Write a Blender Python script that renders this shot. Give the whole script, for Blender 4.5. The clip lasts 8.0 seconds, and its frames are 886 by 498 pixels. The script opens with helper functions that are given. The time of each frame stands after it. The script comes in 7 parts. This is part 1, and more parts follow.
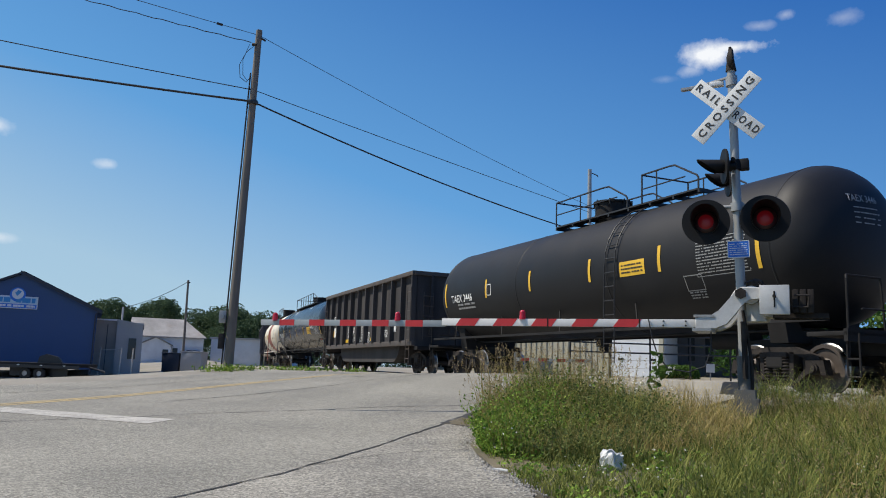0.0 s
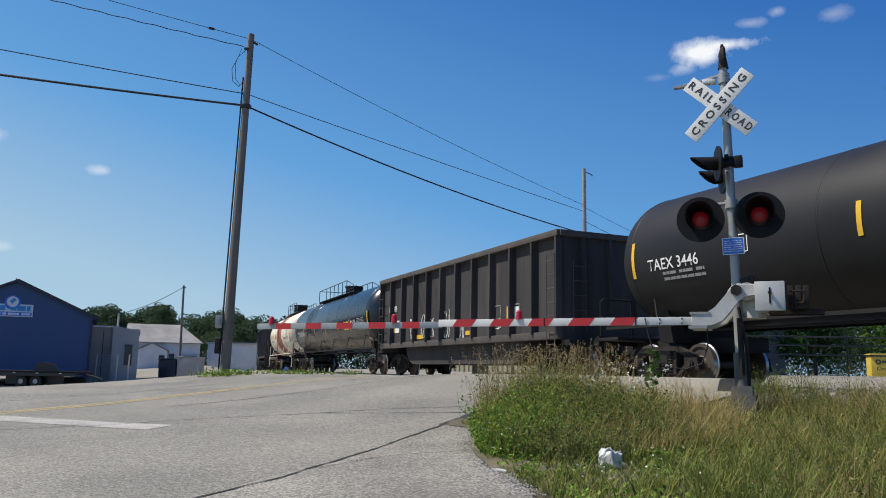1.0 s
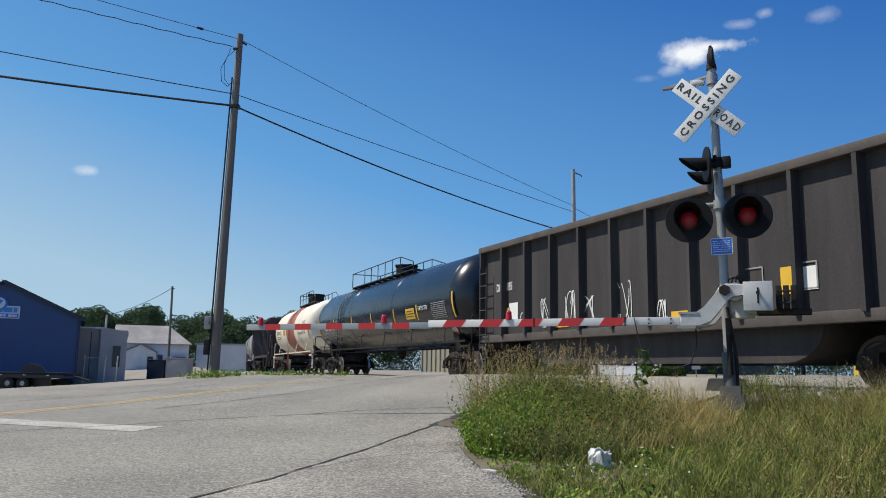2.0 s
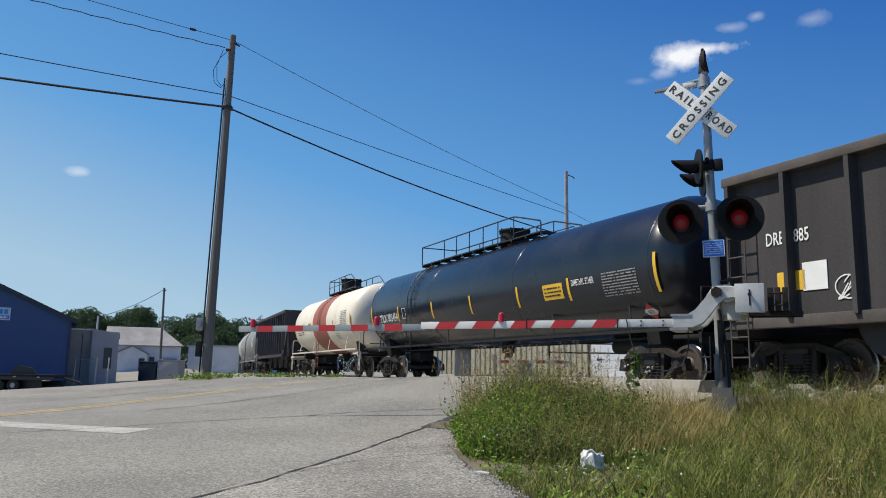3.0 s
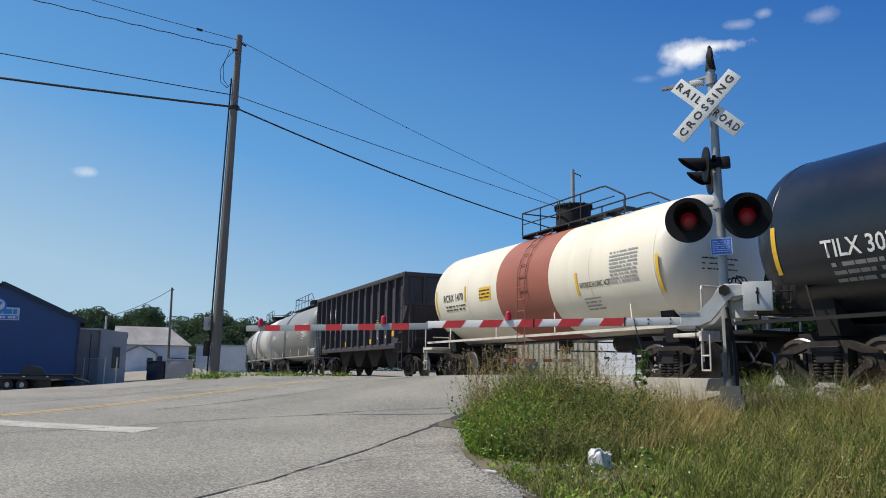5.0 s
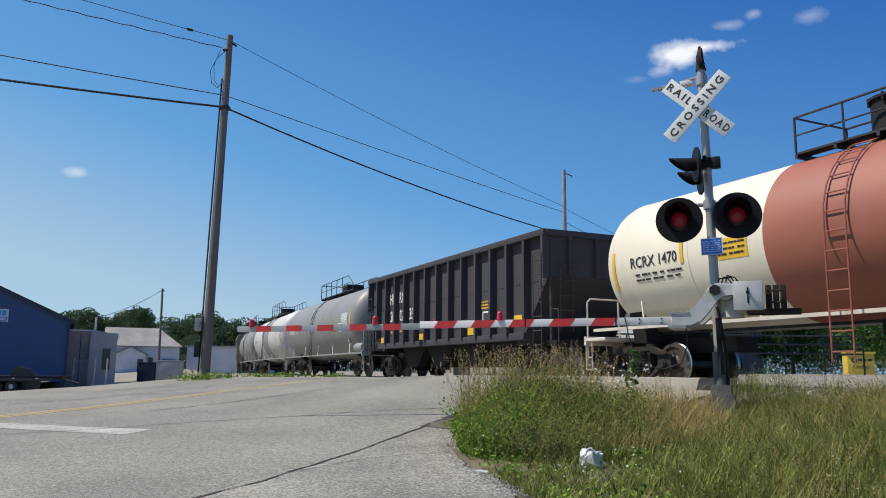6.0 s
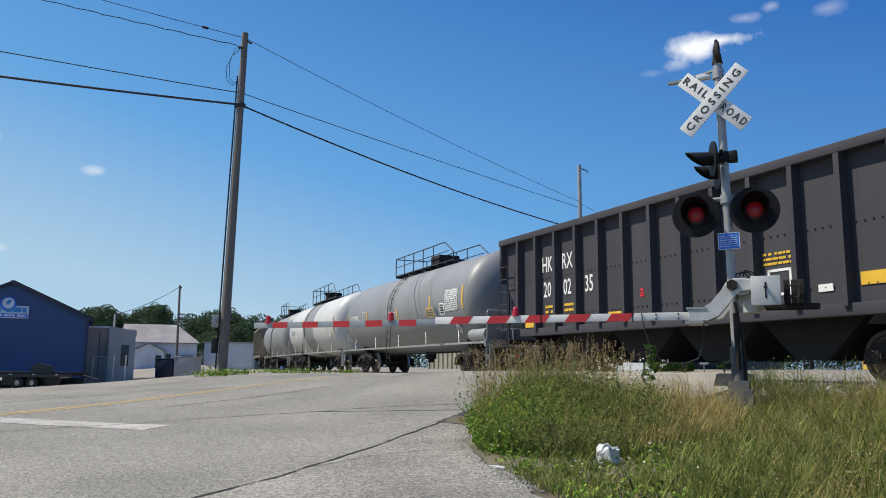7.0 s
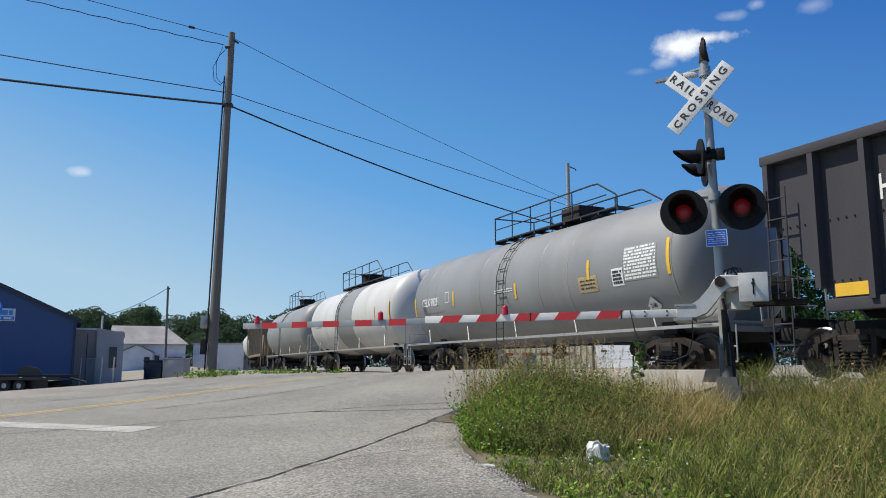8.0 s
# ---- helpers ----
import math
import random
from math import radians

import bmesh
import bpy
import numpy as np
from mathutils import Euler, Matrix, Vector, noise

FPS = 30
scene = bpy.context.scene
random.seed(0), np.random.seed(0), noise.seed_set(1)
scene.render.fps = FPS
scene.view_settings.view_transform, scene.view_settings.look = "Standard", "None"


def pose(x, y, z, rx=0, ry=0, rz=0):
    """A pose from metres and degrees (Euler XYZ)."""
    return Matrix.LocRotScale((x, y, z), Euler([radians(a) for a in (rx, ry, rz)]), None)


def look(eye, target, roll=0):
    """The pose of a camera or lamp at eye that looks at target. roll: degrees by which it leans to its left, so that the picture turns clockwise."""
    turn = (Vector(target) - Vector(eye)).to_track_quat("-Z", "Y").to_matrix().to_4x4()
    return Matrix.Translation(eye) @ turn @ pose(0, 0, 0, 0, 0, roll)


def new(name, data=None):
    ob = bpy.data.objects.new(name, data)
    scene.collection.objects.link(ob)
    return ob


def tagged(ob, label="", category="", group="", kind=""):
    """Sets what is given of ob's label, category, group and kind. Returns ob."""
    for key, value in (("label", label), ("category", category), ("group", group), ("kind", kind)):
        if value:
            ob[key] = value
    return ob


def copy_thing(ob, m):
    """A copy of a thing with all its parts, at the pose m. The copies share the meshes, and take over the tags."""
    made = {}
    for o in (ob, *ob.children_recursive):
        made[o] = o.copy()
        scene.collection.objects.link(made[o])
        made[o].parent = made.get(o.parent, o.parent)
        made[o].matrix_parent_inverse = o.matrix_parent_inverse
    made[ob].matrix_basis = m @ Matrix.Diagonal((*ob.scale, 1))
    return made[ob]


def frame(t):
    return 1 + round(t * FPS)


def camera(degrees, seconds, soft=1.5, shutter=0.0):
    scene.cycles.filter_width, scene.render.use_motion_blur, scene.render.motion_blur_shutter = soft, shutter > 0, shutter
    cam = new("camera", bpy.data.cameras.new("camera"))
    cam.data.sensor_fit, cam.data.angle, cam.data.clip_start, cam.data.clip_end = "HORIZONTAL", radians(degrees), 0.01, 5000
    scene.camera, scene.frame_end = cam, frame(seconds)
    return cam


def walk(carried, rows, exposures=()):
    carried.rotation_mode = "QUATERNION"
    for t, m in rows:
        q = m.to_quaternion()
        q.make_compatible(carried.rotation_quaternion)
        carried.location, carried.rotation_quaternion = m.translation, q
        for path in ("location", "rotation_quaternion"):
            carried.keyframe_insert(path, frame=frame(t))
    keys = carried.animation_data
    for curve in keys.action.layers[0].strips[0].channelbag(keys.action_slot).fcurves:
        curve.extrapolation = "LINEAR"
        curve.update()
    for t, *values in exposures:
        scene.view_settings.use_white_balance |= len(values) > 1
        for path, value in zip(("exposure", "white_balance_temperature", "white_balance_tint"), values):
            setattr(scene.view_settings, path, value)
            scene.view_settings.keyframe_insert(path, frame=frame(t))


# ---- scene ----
cam = camera(58.85, 8.0, soft=1.0)
EYE = 0.2  # height of the eye above the rail tops, which are z = 0
walk(cam, [
    (0, pose(0, 0, EYE, 98.75, -1.98, 1.11)),
    (0.5, pose(0, 0, EYE, 98.81, -1.53, 1.12)),
    (1, pose(0, 0, EYE, 98.85, -1.07, 0.92)),
    (1.5, pose(0, 0, EYE, 98.85, -0.93, 0.60)),
    (3, pose(0, 0, EYE, 99.04, -0.90, -0.34)),
    (3.5, pose(0, 0, EYE, 99.02, -1.04, -0.15)),
    (4, pose(0, 0, EYE, 98.96, -1.09, 0.40)),
    (4.5, pose(0, 0, EYE, 98.94, -0.94, 0.46)),
    (6, pose(0, 0, EYE, 98.98, -0.60, -0.42)),
    (6.5, pose(0, 0, EYE, 98.80, -0.50, -0.08)),
    (7, pose(0, 0, EYE, 98.67, -0.53, 0.72)),
    (7.5, pose(0, 0, EYE, 98.67, -0.35, 0.40)),
    (8, pose(0, 0, EYE, 98.60, -0.00, 0.00)),
], [(0, 0.0), (4.5, 0.0), (6, 0.02), (6.5, 0.08), (8, 0.08)])

# ---- light ----
world = bpy.data.worlds.new("sky")
scene.world = world
world.use_nodes = True
wt = world.node_tree
SUN = Vector((-0.95, 0.06, 0.0)).normalized() * math.cos(radians(55)) + Vector((0, 0, math.sin(radians(55))))
sky = wt.nodes.new("ShaderNodeTexSky")
sky.sky_type, sky.sun_disc = "NISHITA", False
sky.sun_elevation, sky.sun_rotation = radians(55), math.atan2(SUN.x, SUN.y)
sky.altitude, sky.air_density, sky.dust_density, sky.ozone_density = 200, 1.0, 0.0, 4.0
bg = wt.nodes["Background"]
bg.inputs["Strength"].default_value = 0.11
sun = new("sun", bpy.data.lights.new("sun", "SUN"))
sun.data.energy, sun.data.angle, sun.data.color = 5.4, radians(0.53), (0.995, 0.925, 0.80)
sun.matrix_world = look((0, 0, 60), Vector((0, 0, 60)) - SUN)


def sky_clouds():
    """A few fair-weather clouds in the sky, as soft noise round given bearings."""
    n, l = wt.nodes, wt.links
    co = n.new("ShaderNodeTexCoord")
    noise_n = n.new("ShaderNodeTexNoise")
    noise_n.inputs["Scale"].default_value, noise_n.inputs["Detail"].default_value = 26, 7
    noise_n.inputs["Roughness"].default_value = 0.62
    l.new(co.outputs["Generated"], noise_n.inputs["Vector"])
    total = None
    for yaw, elev, wide, high, thick in CLOUDS:
        m = n.new("ShaderNodeMapping")
        m.vector_type = "TEXTURE"
        d = Vector((math.sin(radians(yaw)) * math.cos(radians(elev)), math.cos(radians(yaw)) * math.cos(radians(elev)), math.sin(radians(elev))))
        m.inputs["Location"].default_value = d
        m.inputs["Rotation"].default_value = (radians(elev), 0, radians(-yaw))
        m.inputs["Scale"].default_value = (wide, 0.5, high)
        l.new(co.outputs["Generated"], m.inputs["Vector"])
        ln = n.new("ShaderNodeVectorMath")
        ln.operation = "LENGTH"
        l.new(m.outputs[0], ln.inputs[0])
        a = n.new("ShaderNodeMath")
        a.operation, a.inputs[0].default_value = "SUBTRACT", 1.0
        l.new(ln.outputs["Value"], a.inputs[1])
        b = n.new("ShaderNodeMath")
        b.operation = "MULTIPLY_ADD"
        l.new(noise_n.outputs[0], b.inputs[0])
        b.inputs[1].default_value = 1.7
        b.inputs[2].default_value = -0.95
        c = n.new("ShaderNodeMath")
        c.operation = "ADD"
        l.new(a.outputs[0], c.inputs[0])
        l.new(b.outputs[0], c.inputs[1])
        e = n.new("ShaderNodeMapRange")
        e.inputs["From Min"].default_value, e.inputs["From Max"].default_value = 0.0, 0.75
        e.inputs["To Max"].default_value = thick
        l.new(c.outputs[0], e.inputs["Value"])
        if total is None:
            total = e.outputs[0]
        else:
            x = n.new("ShaderNodeMath")
            x.operation = "MAXIMUM"
            l.new(total, x.inputs[0])
            l.new(e.outputs[0], x.inputs[1])
            total = x.outputs[0]
    sep = n.new("ShaderNodeSeparateXYZ")
    l.new(co.outputs["Generated"], sep.inputs[0])
    ramp = n.new("ShaderNodeValToRGB")
    ramp.color_ramp.elements[0].position, ramp.color_ramp.elements[0].color = 0.0, (0.40, 0.60, 0.77, 1)
    ramp.color_ramp.elements[1].position, ramp.color_ramp.elements[1].color = 0.55, (0.017, 0.138, 0.50, 1)
    e = ramp.color_ramp.elements.new(0.20)
    e.color = (0.122, 0.38, 0.76, 1)
    side = n.new("ShaderNodeMath")
    side.operation, side.inputs[1].default_value = "MULTIPLY_ADD", 0.27
    l.new(sep.outputs["X"], side.inputs[0])
    l.new(sep.outputs["Z"], side.inputs[2])
    l.new(side.outputs[0], ramp.inputs[0])
    up = n.new("ShaderNodeVectorMath")
    up.operation = "SCALE"
    up.inputs["Scale"].default_value = 8.6
    l.new(ramp.outputs[0], up.inputs[0])
    clear = n.new("ShaderNodeMix")
    clear.data_type = "RGBA"
    clear.inputs[0].default_value = 0.86
    l.new(sky.outputs[0], clear.inputs[6])
    l.new(up.outputs[0], clear.inputs[7])
    mix = n.new("ShaderNodeMix")
    mix.data_type = "RGBA"
    l.new(total, mix.inputs[0])
    l.new(clear.outputs[2], mix.inputs[6])
    mix.inputs[7].default_value = (8.4, 8.6, 8.9, 1)
    l.new(mix.outputs[2], bg.inputs["Color"])


# bearing, elevation, half width, half height, thickness
CLOUDS = [(17.7, 22.1, 0.05, 0.021, 1.0), (19.4, 22.4, 0.055, 0.011, 0.95), (16.4, 21.2, 0.022, 0.010, 0.35), (14.6, 20.7, 0.02, 0.007, 0.14), (21.2, 23.6, 0.022, 0.008, 0.28), (22.9, 24.1, 0.013, 0.008, 0.3),
          (26.6, 23.4, 0.02, 0.011, 0.22), (-25.3, 12.9, 0.016, 0.007, 0.4), (-32.0, 14.4, 0.022, 0.012, 0.5), (-31.3, 7.4, 0.026, 0.008, 0.4)]
sky_clouds()

# ---- materials ----
def mat(name, color, rough=0.7, metal=0.0, vary=0.25, scale=3.0, fine=60.0, bump=0.15, dirt=None, dirt_amount=0.0, streak=False, per_object=0.0, glow=None, grit=0.45, spec=0.5, speck=None):
    """A surface with broad stains, fine grain and relief, in the object's own metres."""
    m = bpy.data.materials.new(name)
    m.use_nodes = True
    n, l = m.node_tree.nodes, m.node_tree.links
    p = n["Principled BSDF"]
    co = n.new("ShaderNodeTexCoord")
    src = co.outputs["Object"]
    broad = n.new("ShaderNodeTexNoise")
    broad.inputs["Scale"].default_value, broad.inputs["Detail"].default_value = scale, 6
    grain = n.new("ShaderNodeTexNoise")
    grain.inputs["Scale"].default_value, grain.inputs["Detail"].default_value = fine, 3
    if streak:
        mp = n.new("ShaderNodeMapping")
        mp.inputs["Scale"].default_value = (1.0, 1.0, 0.12)
        l.new(src, mp.inputs["Vector"])
        l.new(mp.outputs[0], broad.inputs["Vector"])
    else:
        l.new(src, broad.inputs["Vector"])
    l.new(src, grain.inputs["Vector"])
    mixn = n.new("ShaderNodeMath")
    mixn.operation = "MULTIPLY_ADD"
    l.new(grain.outputs[0], mixn.inputs[0])
    mixn.inputs[1].default_value = grit
    l.new(broad.outputs[0], mixn.inputs[2])
    rng = n.new("ShaderNodeMapRange")
    rng.inputs["From Min"].default_value, rng.inputs["From Max"].default_value = 0.5 * (1 + grit) - 0.33, 0.5 * (1 + grit) + 0.33
    rng.inputs["To Min"].default_value, rng.inputs["To Max"].default_value = 1 - vary, 1 + vary
    l.new(mixn.outputs[0], rng.inputs["Value"])
    val = rng.outputs[0]
    if speck:
        vo = n.new("ShaderNodeTexVoronoi")
        vo.inputs["Scale"].default_value = speck[0]
        l.new(src, vo.inputs["Vector"])
        sx = n.new("ShaderNodeSeparateColor")
        l.new(vo.outputs["Color"], sx.inputs[0])
        r3 = n.new("ShaderNodeMapRange")
        r3.inputs["To Min"].default_value, r3.inputs["To Max"].default_value = 1 - speck[1], 1 + speck[1]
        l.new(sx.outputs[0], r3.inputs["Value"])
        ms = n.new("ShaderNodeMath")
        ms.operation = "MULTIPLY"
        l.new(val, ms.inputs[0])
        l.new(r3.outputs[0], ms.inputs[1])
        val = ms.outputs[0]
    if per_object:
        oi = n.new("ShaderNodeObjectInfo")
        r2 = n.new("ShaderNodeMapRange")
        r2.inputs["To Min"].default_value, r2.inputs["To Max"].default_value = 1 - per_object, 1 + per_object
        l.new(oi.outputs["Random"], r2.inputs["Value"])
        mm = n.new("ShaderNodeMath")
        mm.operation = "MULTIPLY"
        l.new(val, mm.inputs[0])
        l.new(r2.outputs[0], mm.inputs[1])
        val = mm.outputs[0]
    sc = n.new("ShaderNodeVectorMath")
    sc.operation = "SCALE"
    sc.inputs[0].default_value = color
    l.new(val, sc.inputs["Scale"])
    out = sc.outputs[0]
    if dirt:
        dn = n.new("ShaderNodeTexNoise")
        dn.inputs["Scale"].default_value, dn.inputs["Detail"].default_value, dn.inputs["Roughness"].default_value = scale * 0.7, 8, 0.65
        l.new((mp.outputs[0] if streak else src), dn.inputs["Vector"])
        dr = n.new("ShaderNodeMapRange")
        dr.inputs["From Min"].default_value, dr.inputs["From Max"].default_value = 0.5, 0.72
        dr.inputs["To Max"].default_value = dirt_amount
        l.new(dn.outputs[0], dr.inputs["Value"])
        mx = n.new("ShaderNodeMix")
        mx.data_type = "RGBA"
        l.new(dr.outputs[0], mx.inputs[0])
        l.new(out, mx.inputs[6])
        mx.inputs[7].default_value = (*dirt, 1)
        out = mx.outputs[2]
    l.new(out, p.inputs["Base Color"])
    rr = n.new("ShaderNodeMapRange")
    rr.inputs["To Min"].default_value, rr.inputs["To Max"].default_value = max(0.03, rough - 0.12), min(1, rough + 0.12)
    l.new(broad.outputs[0], rr.inputs["Value"])
    l.new(rr.outputs[0], p.inputs["Roughness"])
    p.inputs["Metallic"].default_value = metal
    p.inputs["Specular IOR Level"].default_value = spec
    if bump:
        b = n.new("ShaderNodeBump")
        b.inputs["Strength"].default_value, b.inputs["Distance"].default_value = bump, 0.01
        l.new(mixn.outputs[0], b.inputs["Height"])
        l.new(b.outputs[0], p.inputs["Normal"])
    if glow:
        p.inputs["Emission Color"].default_value = (*glow[:3], 1)
        p.inputs["Emission Strength"].default_value = glow[3]
    return m


def leaf_mat(name, color, color2, light=0.35):
    """Leaves and blades: colour varies from one to the next, and light shines through."""
    m = bpy.data.materials.new(name)
    m.use_nodes = True
    n, l = m.node_tree.nodes, m.node_tree.links
    p = n["Principled BSDF"]
    g = n.new("ShaderNodeNewGeometry")
    mx = n.new("ShaderNodeMix")
    mx.data_type = "RGBA"
    l.new(g.outputs["Random Per Island"], mx.inputs[0])
    mx.inputs[6].default_value, mx.inputs[7].default_value = (*color, 1), (*color2, 1)
    l.new(mx.outputs[2], p.inputs["Base Color"])
    p.inputs["Roughness"].default_value = 0.75
    p.inputs["Specular IOR Level"].default_value = 0.2
    t = n.new("ShaderNodeBsdfTranslucent")
    l.new(mx.outputs[2], t.inputs["Color"])
    ms = n.new("ShaderNodeMixShader")
    ms.inputs[0].default_value = light
    l.new(p.outputs[0], ms.inputs[1])
    l.new(t.outputs[0], ms.inputs[2])
    l.new(ms.outputs[0], n["Material Output"].inputs["Surface"])
    return m


ASPHALT = mat("old_asphalt", (0.220, 0.207, 0.172), 0.9, vary=0.34, scale=0.4, fine=60, bump=0.5, dirt=(0.185, 0.171, 0.147), dirt_amount=0.25, grit=2.2, speck=(48, 0.42))
APRON = mat("apron_asphalt", (0.220, 0.205, 0.172), 0.92, vary=0.42, scale=0.9, fine=42, bump=0.6, dirt=(0.15, 0.14, 0.124), dirt_amount=0.35, grit=1.8, speck=(52, 0.5))
GRAVEL = mat("gravel_lot", (0.245, 0.22, 0.178), 0.95, vary=0.35, scale=0.3, fine=14, bump=0.8, dirt=(0.17, 0.17, 0.10), dirt_amount=0.45)
SOIL = mat("grassy_soil", (0.115, 0.095, 0.058), 0.95, vary=0.55, scale=2.2, fine=30, bump=0.9, dirt=(0.06, 0.07, 0.03), dirt_amount=0.7)
CONCRETE = mat("weathered_concrete", (0.28, 0.26, 0.225), 0.9, vary=0.2, scale=1.5, fine=50, bump=0.4, dirt=(0.2, 0.18, 0.15), dirt_amount=0.5)
STONE = mat("ballast_stone", (0.30, 0.28, 0.25), 0.9, vary=0.3, scale=4, fine=30, bump=0.4, per_object=0.3)
TAR = mat("crack_tar", (0.035, 0.033, 0.03), 0.85, vary=0.4, scale=4, fine=40)
YELLOW_LINE = mat("worn_yellow_paint", (0.36, 0.275, 0.135), 0.85, vary=0.3, scale=2, fine=30, bump=0.3, dirt=(0.24, 0.22, 0.175), dirt_amount=0.95, speck=(48, 0.3))
WHITE_LINE = mat("worn_white_paint", (0.37, 0.35, 0.31), 0.85, vary=0.3, scale=2, fine=30, dirt=(0.24, 0.22, 0.19), dirt_amount=0.95, speck=(48, 0.28))
STEEL_RAIL = mat("rail_steel", (0.22, 0.15, 0.11), 0.5, 0.7, vary=0.3, scale=4)
TIE = mat("old_tie", (0.09, 0.07, 0.055), 0.95, vary=0.4, scale=6)
BLACK_TANK = mat("matt_black_tank", (0.0115, 0.0115, 0.013), 0.55, spec=0.28, vary=0.3, scale=0.8, fine=30, bump=0.06, dirt=(0.022, 0.021, 0.021), dirt_amount=0.5)
GLOSS_TANK = mat("glossy_black_tank", (0.008, 0.0115, 0.019), 0.26, vary=0.35, scale=0.7, fine=20, bump=0.02, dirt=(0.012, 0.016, 0.024), dirt_amount=0.4, spec=0.6)
CREAM_TANK = mat("cream_tank", (0.72, 0.66, 0.54), 0.45, vary=0.07, scale=0.8, fine=25, bump=0.03, dirt=(0.45, 0.36, 0.26), dirt_amount=0.35, streak=True)
GREY_TANK = mat("grey_tank", (0.215, 0.22, 0.222), 0.5, vary=0.12, scale=0.7, fine=25, bump=0.03, dirt=(0.17, 0.155, 0.13), dirt_amount=0.6, streak=True)
SILVER_TANK = mat("pale_grey_tank", (0.50, 0.495, 0.48), 0.5, vary=0.12, scale=0.8, fine=25, bump=0.03, dirt=(0.33, 0.28, 0.22), dirt_amount=0.5, streak=True)
RED_BAND = mat("faded_red_band", (0.29, 0.092, 0.06), 0.6, vary=0.12, scale=1.5, fine=30, bump=0.03)
CAR_GREY = mat("faded_black_car", (0.056, 0.054, 0.062), 0.7, spec=0.15, vary=0.16, scale=0.9, fine=30, bump=0.12, dirt=(0.08, 0.074, 0.074), dirt_amount=0.5, streak=True)
CAR_BROWN = mat("rusty_black_car", (0.053, 0.0495, 0.050), 0.75, spec=0.15, vary=0.38, scale=1.3, fine=25, bump=0.3, dirt=(0.1, 0.089, 0.083), dirt_amount=0.65, streak=True)
CAR_TAN = mat("tan_hopper_paint", (0.20, 0.17, 0.12), 0.7, vary=0.25, scale=1.0, fine=25, bump=0.2, dirt=(0.1, 0.08, 0.06), dirt_amount=0.5)
RUST_TRIM = mat("rusty_steel", (0.16, 0.10, 0.07), 0.8, vary=0.35, scale=3, fine=30, bump=0.3)
DARK_IRON = mat("dark_iron", (0.018, 0.017, 0.017), 0.7, 0.0, spec=0.2, vary=0.4, scale=3, bump=0.2)
TRUCK_IRON = mat("dusty_cast_steel", (0.03, 0.026, 0.024), 0.85, 0.0, spec=0.15, vary=0.45, scale=4, bump=0.3, dirt=(0.1, 0.082, 0.068), dirt_amount=0.5)
WHEEL_STEEL = mat("wheel_steel", (0.07, 0.055, 0.046), 0.6, 0.2, vary=0.35, scale=5, bump=0.2)
TREAD = mat("bright_tread", (0.42, 0.41, 0.40), 0.3, 0.9, vary=0.15, scale=8)
BLACK_PIPE = mat("black_pipe", (0.02, 0.02, 0.022), 0.5, vary=0.2)
PALE_PIPE = mat("pale_pipe", (0.55, 0.50, 0.44), 0.6, vary=0.2, dirt=(0.2, 0.12, 0.08), dirt_amount=0.5)
YELLOW = mat("yellow_reflector", (0.70, 0.42, 0.03), 0.5, vary=0.12)
WHITE_INK = mat("white_stencil", (0.72, 0.72, 0.70), 0.6, vary=0.1)
BLACK_INK = mat("black_stencil", (0.02, 0.02, 0.02), 0.6, vary=0.1)
GREY_INK = mat("grey_stencil", (0.27, 0.27, 0.265), 0.6, vary=0.15)
SILVER_PAINT = mat("aluminium_paint", (0.33, 0.33, 0.325), 0.45, 0.35, vary=0.15, scale=4, bump=0.08, dirt=(0.25, 0.24, 0.22), dirt_amount=0.5)
CASTING = mat("painted_casting", (0.55, 0.54, 0.52), 0.5, 0.1, vary=0.15, scale=4, bump=0.15, dirt=(0.28, 0.26, 0.23), dirt_amount=0.5)
SIGN_WHITE = mat("reflective_white", (0.66, 0.66, 0.64), 0.55, vary=0.06, scale=5)
ARM_RED = mat("arm_red", (0.52, 0.025, 0.03), 0.5, vary=0.1)
ARM_WHITE = mat("arm_white", (0.72, 0.70, 0.67), 0.5, vary=0.08, dirt=(0.45, 0.42, 0.38), dirt_amount=0.4)
BASE_METAL = mat("dull_cast_base", (0.13, 0.125, 0.115), 0.8, vary=0.35, scale=5, bump=0.3, dirt=(0.07, 0.055, 0.045), dirt_amount=0.6)
LAMP_BLACK = mat("lamp_black", (0.006, 0.006, 0.007), 0.6, vary=0.2, spec=0.25)
RED_LENS = mat("red_lens", (0.12, 0.003, 0.008), 0.35, vary=0.1, glow=(1.0, 0.02, 0.04, 0.035))
LENS_DIM_EDGE = mat("lens_dim_edge", (0.03, 0.003, 0.004), 0.4, vary=0.1)
SIGN_BLUE = mat("sign_blue", (0.02, 0.16, 0.62), 0.45, vary=0.06)
POLE_WOOD = mat("weathered_pole", (0.17, 0.145, 0.12), 0.9, vary=0.35, scale=5, fine=40, bump=0.5, streak=True)
CABLE = mat("black_cable", (0.012, 0.012, 0.015), 0.6, vary=0.2)


# ---- mesh helpers ----
def part(name, bm, material, parent=None, label="", smooth=40):
    me = bpy.data.meshes.new(name)
    bmesh.ops.recalc_face_normals(bm, faces=bm.faces)
    bm.to_mesh(me)
    bm.free()
    me.materials.append(material)
    if smooth:
        me.polygons.foreach_set("use_smooth", [True] * len(me.polygons))
        me.set_sharp_from_angle(angle=radians(smooth))
    ob = new(name, me)
    if parent is not None:
        ob.parent = parent
    if label:
        ob["label"] = label
    return ob


